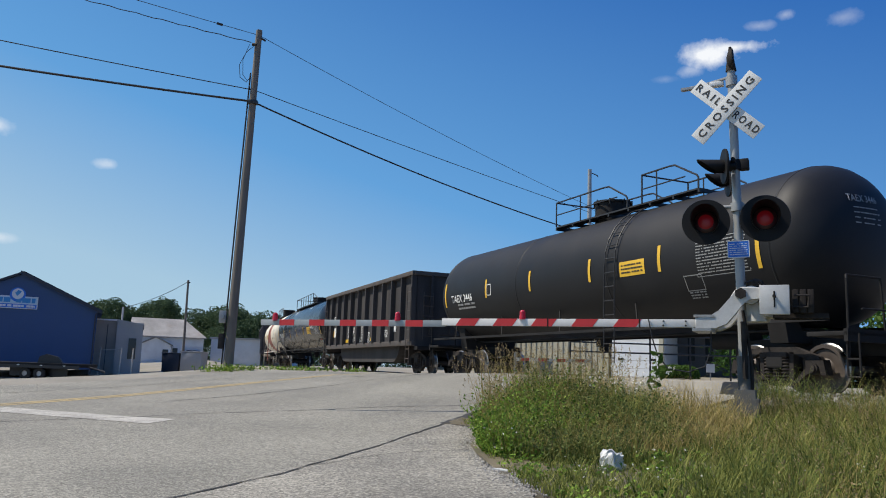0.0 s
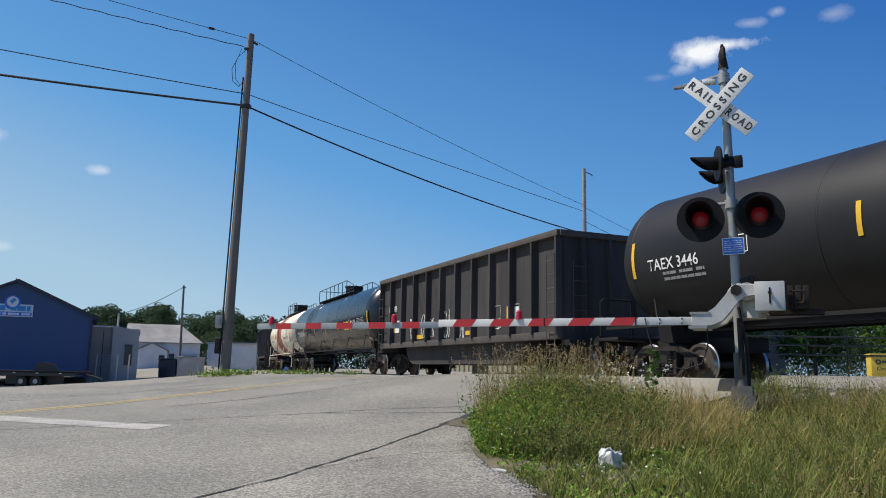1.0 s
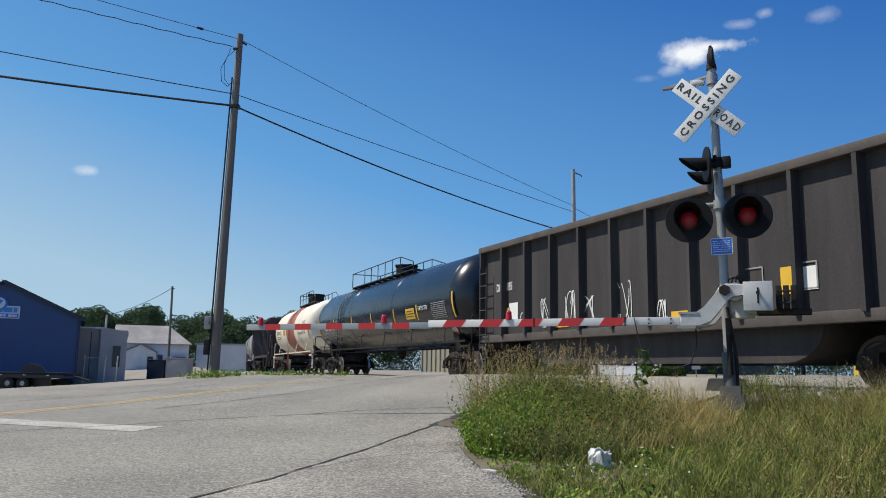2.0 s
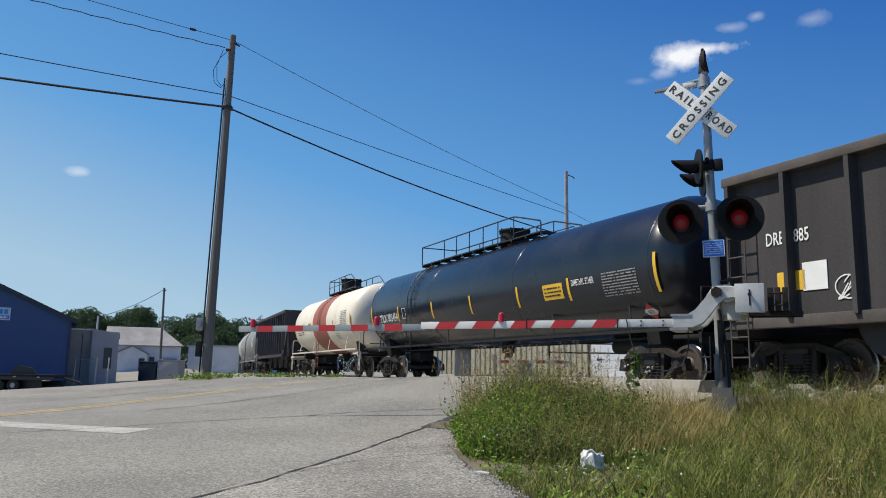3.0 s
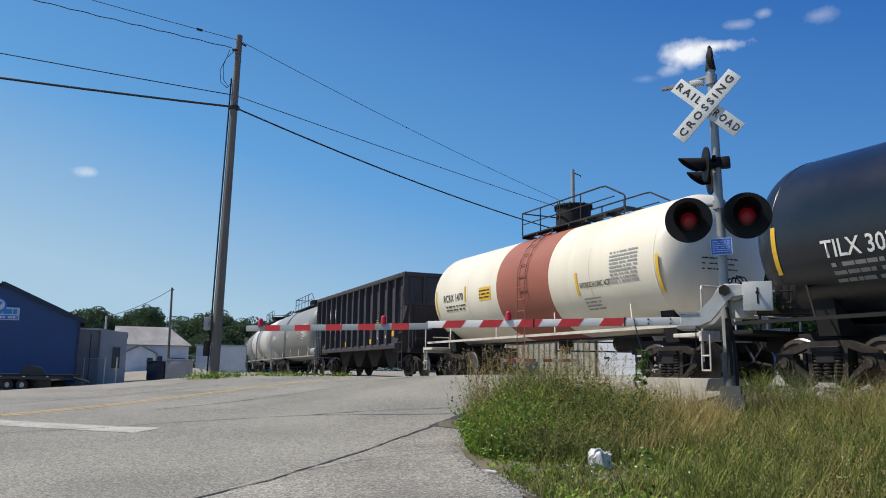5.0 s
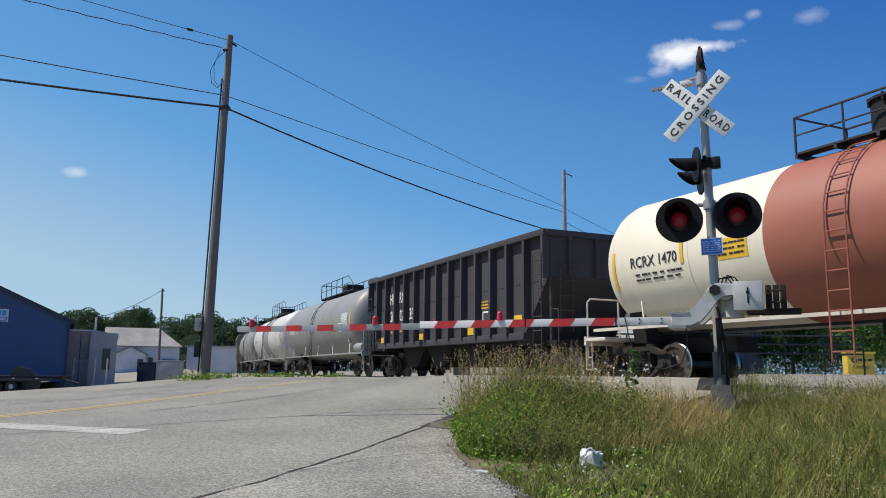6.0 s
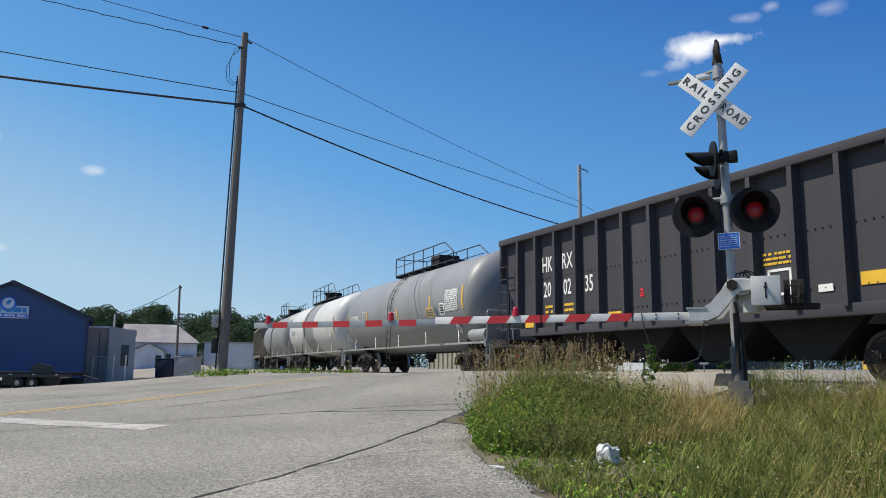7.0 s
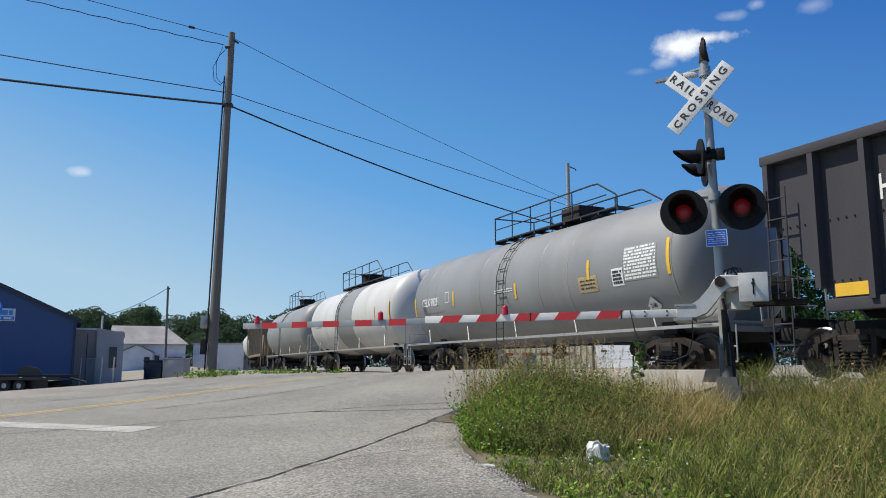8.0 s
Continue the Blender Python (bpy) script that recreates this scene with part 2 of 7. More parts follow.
def twin(ob, parent, m):
    """Another piece on the same mesh."""
    o = new(ob.name.split(".")[0], ob.data)
    o.parent = parent
    o.matrix_basis = m
    if "label" in ob:
        o["label"] = ob["label"]
    return o


def thing(name, m, label, category, group="", kind=""):
    ob = new(name)
    ob.matrix_basis = m
    ob.empty_display_size = 0.2
    return tagged(ob, label, category, group, kind)


def box(bm, x0, x1, y0, y1, z0, z1, bevel=0.0, m=None):
    r = bmesh.ops.create_cube(bm, size=1.0, matrix=Matrix.Translation(((x0 + x1) / 2, (y0 + y1) / 2, (z0 + z1) / 2)) @ Matrix.Diagonal((abs(x1 - x0), abs(y1 - y0), abs(z1 - z0), 1)))
    vs = r["verts"]
    if bevel:
        es = list({e for v in vs for e in v.link_edges})
        r2 = bmesh.ops.bevel(bm, geom=es, offset=bevel, segments=2, affect="EDGES", profile=0.6)
        vs = list({v for f in r2["faces"] for v in f.verts} | {v for v in vs if v.is_valid})
    if m is not None:
        bmesh.ops.transform(bm, matrix=m, verts=vs)
    return bm


def cyl(bm, p0, p1, r, seg=10, r2=None):
    p0, p1 = Vector(p0), Vector(p1)
    d = p1 - p0
    m = Matrix.Translation((p0 + p1) / 2) @ d.to_track_quat("Z", "Y").to_matrix().to_4x4()
    bmesh.ops.create_cone(bm, cap_ends=True, segments=seg, radius1=r, radius2=r if r2 is None else r2, depth=d.length, matrix=m)
    return bm


def tube(bm, pts, r, seg=6):
    for a, b in zip(pts, pts[1:]):
        cyl(bm, a, b, r, seg)
    for a in pts[1:-1]:
        bmesh.ops.create_icosphere(bm, subdivisions=1, radius=r * 1.02, matrix=Matrix.Translation(a))
    return bm


def lathe(bm, prof, m, seg=48, a0=0.0, a1=360.0):
    """Turns (x, r) round the x axis."""
    full = abs(a1 - a0) >= 360
    k = seg if full else seg + 1
    rings = []
    for x, r in prof:
        if r < 1e-6 and full:
            rings.append([bm.verts.new(m @ Vector((x, 0, 0)))])
        else:
            rings.append([bm.verts.new(m @ Vector((x, r * math.cos(a), r * math.sin(a)))) for a in [radians(a0 + (a1 - a0) * i / seg) for i in range(k)]])
    for p, q in zip(rings, rings[1:]):
        for i in range(k if full else k - 1):
            j = (i + 1) % k
            if len(p) == 1 and len(q) == 1:
                continue
            if len(p) == 1:
                bm.faces.new((p[0], q[i], q[j]))
            elif len(q) == 1:
                bm.faces.new((p[i], q[0], p[j]))
            else:
                bm.faces.new((p[i], q[i], q[j], p[j]))
    return bm


def prism(bm, pts, axis, a, b):
    """A flat outline pushed from a to b along an axis (0 x, 1 y, 2 z)."""
    def at(p, h):
        q = list(p)
        q.insert(axis, h)
        return bm.verts.new(q)
    lo, hi = [at(p, a) for p in pts], [at(p, b) for p in pts]
    bm.faces.new(lo)
    bm.faces.new(hi[::-1])
    for i in range(len(pts)):
        j = (i + 1) % len(pts)
        bm.faces.new((lo[i], lo[j], hi[j], hi[i]))
    return bm


def letters(text, size, align="CENTER", narrow=1.0, thick=0.0, space=1.0):
    """Lettering as a bmesh in the x-y plane, reading along +x."""
    cu = bpy.data.curves.new("lettering", "FONT")
    cu.body, cu.size, cu.align_x, cu.align_y = text, size, align, "CENTER"
    cu.resolution_u, cu.offset, cu.space_character = 2, thick, space
    ob = bpy.data.objects.new("lettering", cu)
    scene.collection.objects.link(ob)
    bpy.context.view_layer.update()
    me = bpy.data.meshes.new_from_object(ob.evaluated_get(bpy.context.evaluated_depsgraph_get()))
    bm = bmesh.new()
    bm.from_mesh(me)
    bpy.data.objects.remove(ob)
    bpy.data.curves.remove(cu)
    bpy.data.meshes.remove(me)
    for v in bm.verts:
        v.co.x *= narrow
    return bm


def bars(bm, x0, x1, y0, y1, rows, fill=0.5, seed=1):
    """Rows of short bars in the x-y plane, in place of small print."""
    rnd = random.Random(seed)
    h = (y1 - y0) / rows
    for i in range(rows):
        y = y1 - (i + 0.5) * h
        x = x0
        while x < x1 - 0.25 * h:
            w = min(rnd.uniform(0.5, 1.6) * h, x1 - x)
            vs = [bm.verts.new(c) for c in ((x, y - h * fill / 2, 0), (x + w, y - h * fill / 2, 0), (x + w, y + h * fill / 2, 0), (x, y + h * fill / 2, 0))]
            bm.faces.new(vs)
            x += w + (rnd.uniform(0.12, 0.2) if rnd.random() < 0.7 else rnd.uniform(0.5, 0.9)) * h
    return bm


# ---- the lie of the land ----
TRACK_A = radians(25.5)
ALONG = Vector((-math.sin(TRACK_A), math.cos(TRACK_A), 0))  # along the track, towards the train's tail
ACROSS = Vector((math.cos(TRACK_A), math.sin(TRACK_A), 0))  # from the camera to the track
GAP, BEND, RADIUS = 13.3, 18.0, 410.0
ROAD_A = radians(24.0)
RD = Vector((math.sin(ROAD_A), math.cos(ROAD_A), 0))  # along the road, over the crossing
RP = Vector((-math.cos(ROAD_A), math.sin(ROAD_A), 0))  # to the road's left side
FD = [-4000, -60, -20, -12, -6, -3, 0, 2.0, 3.5, 5, 12.5, 18, 24, 60, 4000]
FH = [0.3, 0.3, 0.35, 0.3, 0.05, -0.03, -0.03, -0.03, -0.22, -0.35, -0.92, -1.2, -1.3, -1.3, -1.3]


def ground_z(x, y):
    """Height of the ground; works on arrays."""
    u, p, w = x * ALONG.x + y * ALONG.y, x * ACROSS.x + y * ACROSS.y, x * RP.x + y * RP.y
    d = GAP + np.where(u > BEND, (np.minimum(u, 200) - BEND) ** 2 / (2 * RADIUS), 0) - p
    rise = 0.0375 * (np.clip(w, 4.8, 20) - 4.8) * np.clip(d / 6, 0, 1) * np.clip((32 - w) / 10, 0, 1)
    hump = np.interp(d, [2.2, 2.8, 4.5, 7.0, 10.0], [0, 0.3, 0.34, 0.14, 0]) * np.clip((w - 4.2) / 0.6, 0, 1) * np.clip((14 - w) / 6, 0, 1)
    z = np.interp(d, FD, FH) + rise + hump
    crest = -0.03 + 0.19 * np.clip((d - 2.1) / 0.7, 0, 1) * np.clip((w - 4.2) / 0.6, 0, 1) * np.clip((15 - w) / 8, 0, 1)
    z = np.where(d > 0, np.minimum(z, crest), z)
    far = np.clip((y - 58) / 22, 0, 1)
    return z + 0.85 * far * far * (3 - 2 * far) * np.clip((d - 3) / 4, 0, 1)


def on_road(q, w, lift=0.0):
    p = RD * q + RP * w
    return Vector((p.x, p.y, float(ground_z(p.x, p.y)) + lift))


def sheet(name, xs, ys, f, material, lift=0.0, wobble=0.0):
    """A sheet over a grid; f maps the grid to the plan (x, y)."""
    gx, gy = np.meshgrid(xs, ys)
    px, py = f(gx, gy)
    pz = ground_z(px, py) + lift
    if wobble:
        pz = pz + wobble * (np.sin(px * 1.7 + py * 0.6) * np.sin(py * 1.3 - px * 0.4))
    vs = np.stack([px.ravel(), py.ravel(), pz.ravel()], 1)
    k = len(xs)
    i = np.arange(len(xs) - 1)[None, :] + k * np.arange(len(ys) - 1)[:, None]
    i = i.ravel()
    me = bpy.data.meshes.new(name)
    me.from_pydata(vs.tolist(), [], np.stack([i, i + 1, i + k + 1, i + k], 1).tolist())
    me.materials.append(material)
    me.polygons.foreach_set("use_smooth", [True] * len(me.polygons))
    return new(name, me)


def spread(near, far, step, grow=1.22):
    out, x = list(np.arange(-near, near + step / 2, step)), near
    while x < far:
        step *= grow
        x += step
        out = [-x] + out + [x]
    return np.array(out)


tagged(sheet("ground", spread(45, 3500, 0.75), spread(95, 3500, 0.75), lambda a, b: (a, b), GRAVEL, -0.015),
       "pale gravel and dirt ground beside the railway", "ground", kind="structure")

# road: its right edge is w = 4.8, its left edge w = 18
tagged(sheet("road", np.linspace(4.8, 18.0, 90), np.concatenate([np.linspace(-70, 2, 60), np.linspace(2.3, 45, 240)]),
             lambda w, q: (RD.x * q + RP.x * w, RD.y * q + RP.y * w), ASPHALT, 0.012),
       "worn grey asphalt road rising to the railway crossing", "road", kind="structure")


def apron_edge(y):
    """The grass edge of the side apron on which the camera stands."""
    return np.interp(y, [-30, 0, 3, 5, 6.2, 7.0, 7.7, 8.5, 9.4, 10.3, 11.1, 11.6], [6, 2.6, 1.62, 0.97, 0.64, 0.46, 0.36, 0.24, 0.18, 0.21, 0.26, -0.02])


def apron_plan(s, y):
    left = -(4.8 - y * RP.y) / (-RP.x)  # the road's edge at this y
    right = np.maximum(apron_edge(y) + 0.05 * np.sin(y * 7.0) + 0.03 * np.sin(y * 17.0), left + 0.01)
    return left + (right - left) * s, y


tagged(sheet("pavement", np.linspace(0, 1, 30), np.linspace(-30, 11.6, 140), apron_plan, APRON, 0.011),
       "cracked asphalt apron beside the road", "pavement", kind="structure")


def strip(name, pts, width, material, lift=0.016, jitter=0.0, seed=3, step=0.12, label="", kind="structure", category="marking", closed_ends=True):
    """A flat band that follows the ground along a line of plan points."""
    rnd = random.Random(seed)
    line = []
    for (x0, y0), (x1, y1) in zip(pts, pts[1:]):
        k = max(1, int(math.hypot(x1 - x0, y1 - y0) / step))
        line += [(x0 + (x1 - x0) * i / k, y0 + (y1 - y0) * i / k) for i in range(k)]
    line.append(pts[-1])
    vs, fs = [], []
    off = 0.0
    for i, (x, y) in enumerate(line):
        a, b = line[max(0, i - 1)], line[min(len(line) - 1, i + 1)]
        t = Vector((b[0] - a[0], b[1] - a[1])).normalized()
        off = off * 0.8 + rnd.uniform(-jitter, jitter)
        wid = width * (rnd.uniform(0.45, 1.4) if jitter else 1.0) / 2
        for sgn in (-1, 1):
            px, py = x - t.y * (off + sgn * wid), y + t.x * (off + sgn * wid)
            vs.append((px, py, float(ground_z(px, py)) + lift))
        if i:
            k = 2 * i
            fs.append((k - 2, k - 1, k + 1, k))
    me = bpy.data.meshes.new(name)
    me.from_pydata(vs, [], fs)
    me.materials.append(material)
    return tagged(new(name, me), label, category, kind=kind)


def rq(q, w):
    p = RD * q + RP * w
    return (p.x, p.y)


def markings():
    for off in (-0.12, 0.12):
        strip("road_line", [rq(q, 13.25 + 0.045 * (q - 9) + off) for q in (-40, 0, 6, 12, 18, 24)], 0.17, YELLOW_LINE, 0.016, label="worn double yellow centre line on the asphalt", step=0.4)
    strip("stop_line", [rq(9.1, 12.75), rq(9.25, 9.0)], 0.62, WHITE_LINE, 0.017, label="worn white stop line across the lane", step=0.3)
    cr = dict(label="dark crack in the old asphalt", category="crack")
    strip("road_crack", [(-2.9, 5.5), (-2.27, 6.66), (-1.65, 7.73), (-1.43, 8.32), (-0.75, 10.04), (-0.07, 11.57), (0.37, 12.62)], 0.035, TAR, 0.018, 0.012, 5, 0.1, **cr)
    strip("road_crack", [(-0.16, 11.35), (0.1, 11.95), (0.36, 12.55)], 0.14, TAR, 0.02, 0.02, 6, 0.08, **cr)
    strip("road_crack", [(-1.5, 8.1), (-0.9, 8.75), (-0.4, 8.95), (0.15, 8.95)], 0.02, TAR, 0.018, 0.01, 7, 0.1, **cr)
    strip("road_crack", [(-6.70, 11.65), (-4.71, 13.06), (-3.0, 13.73), (-1.2, 13.75), (0.39, 13.4)], 0.03, TAR, 0.018, 0.02, 8, 0.15, **cr)
    strip("road_crack", [(-3.12, 22.99), (-1.5, 22.4), (0.45, 21.4)], 0.09, TAR, 0.018, 0.02, 9, 0.2, **cr)
    strip("road_crack", [(-5.6, 15.6), (-4.2, 17.6), (-2.4, 20.4), (-0.2, 23.6)], 0.045, TAR, 0.018, 0.03, 10, 0.2, **cr)
    strip("road_crack", [(-12.5, 13.2), (-9.6, 17.0), (-8.2, 20.0), (-6.6, 23.5)], 0.04, TAR, 0.018, 0.03, 11, 0.2, **cr)


markings()


# ---- railway ----
def track_point(s):
    """Place and heading of the track's middle at s metres towards the tail."""
    if s <= BEND:
        return ACROSS * GAP + ALONG * s, ALONG
    a = (s - BEND) / RADIUS
    p = ACROSS * (GAP + RADIUS * (1 - math.cos(a))) + ALONG * (BEND + RADIUS * math.sin(a))
    return p, ALONG * math.cos(a) + ACROSS * math.sin(a)


def sweep(name, prof, s0, s1, step, material, closed=True):
    """Carries an outline (across, up) along the track."""
    k = int((s1 - s0) / step)
    vs, fs = [], []
    for i in range(k + 1):
        p, h = track_point(s0 + (s1 - s0) * i / k)
        side = Vector((-h.y, h.x, 0))
        for a, z in prof:
            q = p + side * a
            vs.append((q.x, q.y, z))
    n = len(prof)
    for i in range(k):
        for j in range(n if closed else n - 1):
            a, b = i * n + j, i * n + (j + 1) % n
            fs.append((a, b, b + n, a + n))
    if closed:
        fs += [tuple(range(n - 1, -1, -1)), tuple(range(k * n, k * n + n))]
    me = bpy.data.meshes.new(name)
    me.from_pydata(vs, [], fs)
    me.materials.append(material)
    return new(name, me)


def railway():
    tagged(sweep("track_bed", [(2.1, -0.5), (1.75, -0.15), (-1.75, -0.15), (-2.6, -0.5)], -70, 200, 2.0, GRAVEL_BED, False), "grey stone ballast bed under the track", "track bed", kind="structure")
    tagged(sweep("crossing_surface", [(2.35, -0.06), (2.3, -0.008), (-2.3, -0.008), (-2.4, -0.06)], 13.4, 34.0, 1.0, CONCRETE, False), "worn concrete crossing surface between the rails", "crossing", kind="structure")
    # raised concrete walk with an asphalt skirt, between the mast and the road
    tagged(sweep("concrete_kerb", [(2.25, -0.2), (2.25, 0.155), (2.3, 0.165), (3.1, 0.165), (3.15, 0.15), (3.2, 0.02), (3.3, -0.4)], 10.6, 16.2, 0.25, CONCRETE), "pale worn concrete walk edge beside the track", "kerb", kind="structure")
    tagged(sweep("pavement_skirt", [(3.2, -0.05), (3.7, -0.12), (4.4, -0.26), (5.0, -0.42), (5.1, -0.7), (3.2, -0.7)], 9.9, 16.0, 0.25, APRON), "grey broken asphalt sloping down from the walk", "pavement", kind="structure")
    for y in (0.7525, -0.7525):
        prof = [(y - 0.07, -0.17), (y + 0.07, -0.17), (y + 0.02, -0.13), (y + 0.012, -0.05), (y + 0.036, -0.04), (y + 0.036, -0.003), (y - 0.036, -0.003), (y - 0.036, -0.04), (y - 0.012, -0.05), (y - 0.02, -0.13)]
        tagged(sweep("rail", prof, -70, 200, 1.5, STEEL_RAIL), "rusty steel rail with a worn top", "rail", "rails")
    bm = box(bmesh.new(), -0.11, 0.11, -1.3, 1.3, -0.29, -0.12)
    first = None
    for i in range(60):
        s = -20 + i * 0.55
        if 13.2 < s < 34:
            continue
        p, h = track_point(s)
        m = pose(p.x, p.y, 0, 0, 0, math.degrees(math.atan2(h.y, h.x)))
        if first is None:
            first = part("railway_tie", bm, TIE)
            first.matrix_basis = m
            tagged(first, "dark weathered wooden railway tie", "tie", "ties")
        else:
            copy_thing(first, m)


GRAVEL_BED = mat("ballast_bed", (0.24, 0.22, 0.19), 0.95, vary=0.5, scale=9, fine=30, bump=1.0)
railway()


# ---- rolling stock: x runs to the tail, y to the camera's side, z up from the rail tops ----
SPEED, WHEEL_R = 10.62, 0.46


def gone(t):
    """How far the train has rolled by t; it slows a little in the first two seconds."""
    u = min(t, 2.0) / 2.0
    return SPEED * t + 0.55 * u * (2 - u)


TRAIN = []  # car, s at the start, half its truck spacing
WHEELS = []


def side_text(text, size, x, y, z, material, parent, name="lettering", narrow=0.8, thick=0.0):
    """Lettering on an upright side that faces +y."""
    bm = letters(text, size, "CENTER", narrow, thick)
    bmesh.ops.transform(bm, matrix=Matrix(((-1, 0, 0, x), (0, 0, 1, y), (0, 1, 0, z), (0, 0, 0, 1))), verts=bm.verts)
    return part(name, bm, material, parent, smooth=0)


def wrap(bm, x, ang, zc, r):
    """Lays a flat bmesh on the tank's side; ang is degrees above the middle height."""
    for v in bm.verts:
        a = radians(ang) + v.co.y / r
        rr = r + 0.012 + v.co.z
        v.co = Vector((x - 0.15 - v.co.x, rr * math.cos(a), zc + rr * math.sin(a)))
    return bm


def patch(w, h, cuts=6):
    bm = bmesh.new()
    rows = [[bm.verts.new((sx * w / 2, -h / 2 + h * i / cuts, 0)) for sx in (-1, 1)] for i in range(cuts + 1)]
    for a, b in zip(rows, rows[1:]):
        bm.faces.new((a[0], a[1], b[1], b[0]))
    return bm


def wheelset_mesh():
    bm = bmesh.new()
    for s in (1, -1):
        prof = [(0.655, 0.0), (0.655, 0.13), (0.70, 0.16), (0.715, 0.36), (0.66, 0.40), (0.66, WHEEL_R + 0.028), (0.685, WHEEL_R + 0.026), (0.70, WHEEL_R), (0.80, WHEEL_R - 0.006),
                (0.80, 0.385), (0.765, 0.37), (0.755, 0.2), (0.80, 0.14), (0.82, 0.12), (0.98, 0.09), (0.98, 0.0)]
        lathe(bm, [(x * s, r) for x, r in prof], Matrix.Rotation(radians(90), 4, "Z"), 28)
        for k in range(6):
            a = radians(60 * k)
            cyl(bm, (0.06 * math.cos(a), 0.975 * s, 0.06 * math.sin(a)), (0.06 * math.cos(a), 1.0 * s, 0.06 * math.sin(a)), 0.016, 6)
    cyl(bm, (0, -0.66, 0), (0, 0.66, 0), 0.085, 14)
    me = bpy.data.meshes.new("wheelset")
    bmesh.ops.recalc_face_normals(bm, faces=bm.faces)
    bm.to_mesh(me)
    bm.free()
    me.materials.append(WHEEL_STEEL)
    me.materials.append(TREAD)
    for p in me.polygons:
        p.use_smooth = True
        c = p.center
        if WHEEL_R - 0.04 < math.hypot(c.x, c.z) < WHEEL_R + 0.012 and 0.68 < abs(c.y) < 0.81:
            p.material_index = 1
    me.set_sharp_from_angle(angle=radians(35))
    return me


def side_frame_mesh():
    """A cast truck side: arched top chord, raking tension arms, columns, and pedestals over the axle ends."""
    bm = bmesh.new()
    def rim(pts, y0=0.92, y1=1.05):
        prism(bm, pts, 1, y0, y1)
    rim([(-1.05, 0.56), (-0.98, 0.68), (-0.44, 0.86), (0.44, 0.86), (0.98, 0.68), (1.05, 0.56), (0.9, 0.56), (0.42, 0.73), (-0.42, 0.73), (-0.9, 0.56)])
    rim([(-0.44, 0.12), (0.44, 0.12), (0.44, 0.23), (-0.44, 0.23)])
    for s in (-1, 1):
        rim([(s * 0.30, 0.2), (s * 0.40, 0.2), (s * 0.42, 0.76), (s * 0.32, 0.76)])
        rim([(s * 0.38, 0.12), (s * 0.44, 0.24), (s * 0.78, 0.56), (s * 0.86, 0.44), (s * 0.72, 0.36)])
        rim([(s * 0.72, 0.36), (s * 0.70, 0.62), (s * 1.1, 0.62), (s * 1.16, 0.34), (s * 1.04, 0.34), (s * 1.0, 0.5), (s * 0.78, 0.5), (s * 0.78, 0.36)], 0.9, 1.08)
        cyl(bm, (s * 0.88, 0.96, WHEEL_R), (s * 0.88, 1.12, WHEEL_R), 0.115, 16)
        cyl(bm, (s * 0.88, 1.12, WHEEL_R), (s * 0.88, 1.15, WHEEL_R), 0.085, 12)
        box(bm, s * 0.57 - 0.035, s * 0.57 + 0.035, 0.85, 0.95, 0.3, 0.66)
    box(bm, -0.3, 0.3, 0.98, 1.12, 0.66, 0.76, 0.02)
    me = bpy.data.meshes.new("side_frame")
    bmesh.ops.recalc_face_normals(bm, faces=bm.faces)
    bm.to_mesh(me)
    bm.free()
    me.materials.append(TRUCK_IRON)
    return me


def spring_mesh():
    """One coil spring, its turns as ridges of a single turned body."""
    prof = [(0.2, 0.0), (0.2, 0.075)]
    for i in range(7):
        z = 0.24 + i * 0.064
        prof += [(z - 0.02, 0.082), (z - 0.01, 0.104), (z + 0.01, 0.104), (z + 0.02, 0.082), (z + 0.032, 0.06)]
    prof += [(0.68, 0.06), (0.68, 0.0)]
    bm = lathe(bmesh.new(), prof, Matrix.Translation((0, 1.0, 0)) @ Matrix.Rotation(radians(-90), 4, "Y"), 12)
    me = bpy.data.meshes.new("spring")
    bmesh.ops.recalc_face_normals(bm, faces=bm.faces)
    bm.to_mesh(me)
    bm.free()
    me.materials.append(TRUCK_IRON)
    return me


def bolster_mesh():
    bm = box(bmesh.new(), -0.2, 0.2, -1.12, 1.12, 0.46, 0.70, 0.03)
    box(bm, -0.9, 0.9, -0.5, -0.4, 0.3, 0.42)
    box(bm, -0.9, 0.9, 0.4, 0.5, 0.3, 0.42)
    me = bpy.data.meshes.new("bolster")
    bmesh.ops.recalc_face_normals(bm, faces=bm.faces)
    bm.to_mesh(me)
    bm.free()
    me.materials.append(DARK_IRON)
    return me


WHEELSET, SIDE_FRAME, SPRING, BOLSTER = wheelset_mesh(), side_frame_mesh(), spring_mesh(), bolster_mesh()


def trucks(car, half):
    for c in (-half, half):
        for dx in (-0.88, 0.88):
            w = new("wheelset", WHEELSET)
            w.parent = car
            w.matrix_basis = pose(c + dx, 0, WHEEL_R)
            WHEELS.append((w, c + dx))
        for rz in (0, 180):
            f = new("side_frame", SIDE_FRAME)
            f.parent, f.matrix_basis = car, pose(c, 0, 0, 0, 0, rz)
            for dx in (-0.21, 0.0, 0.21):
                sp = new("spring", SPRING)
                sp.parent, sp.matrix_basis = car, pose(c, 0, 0, 0, 0, rz) @ pose(dx, 0, 0)
        b = new("bolster", BOLSTER)
        b.parent, b.matrix_basis = car, pose(c, 0, 0)


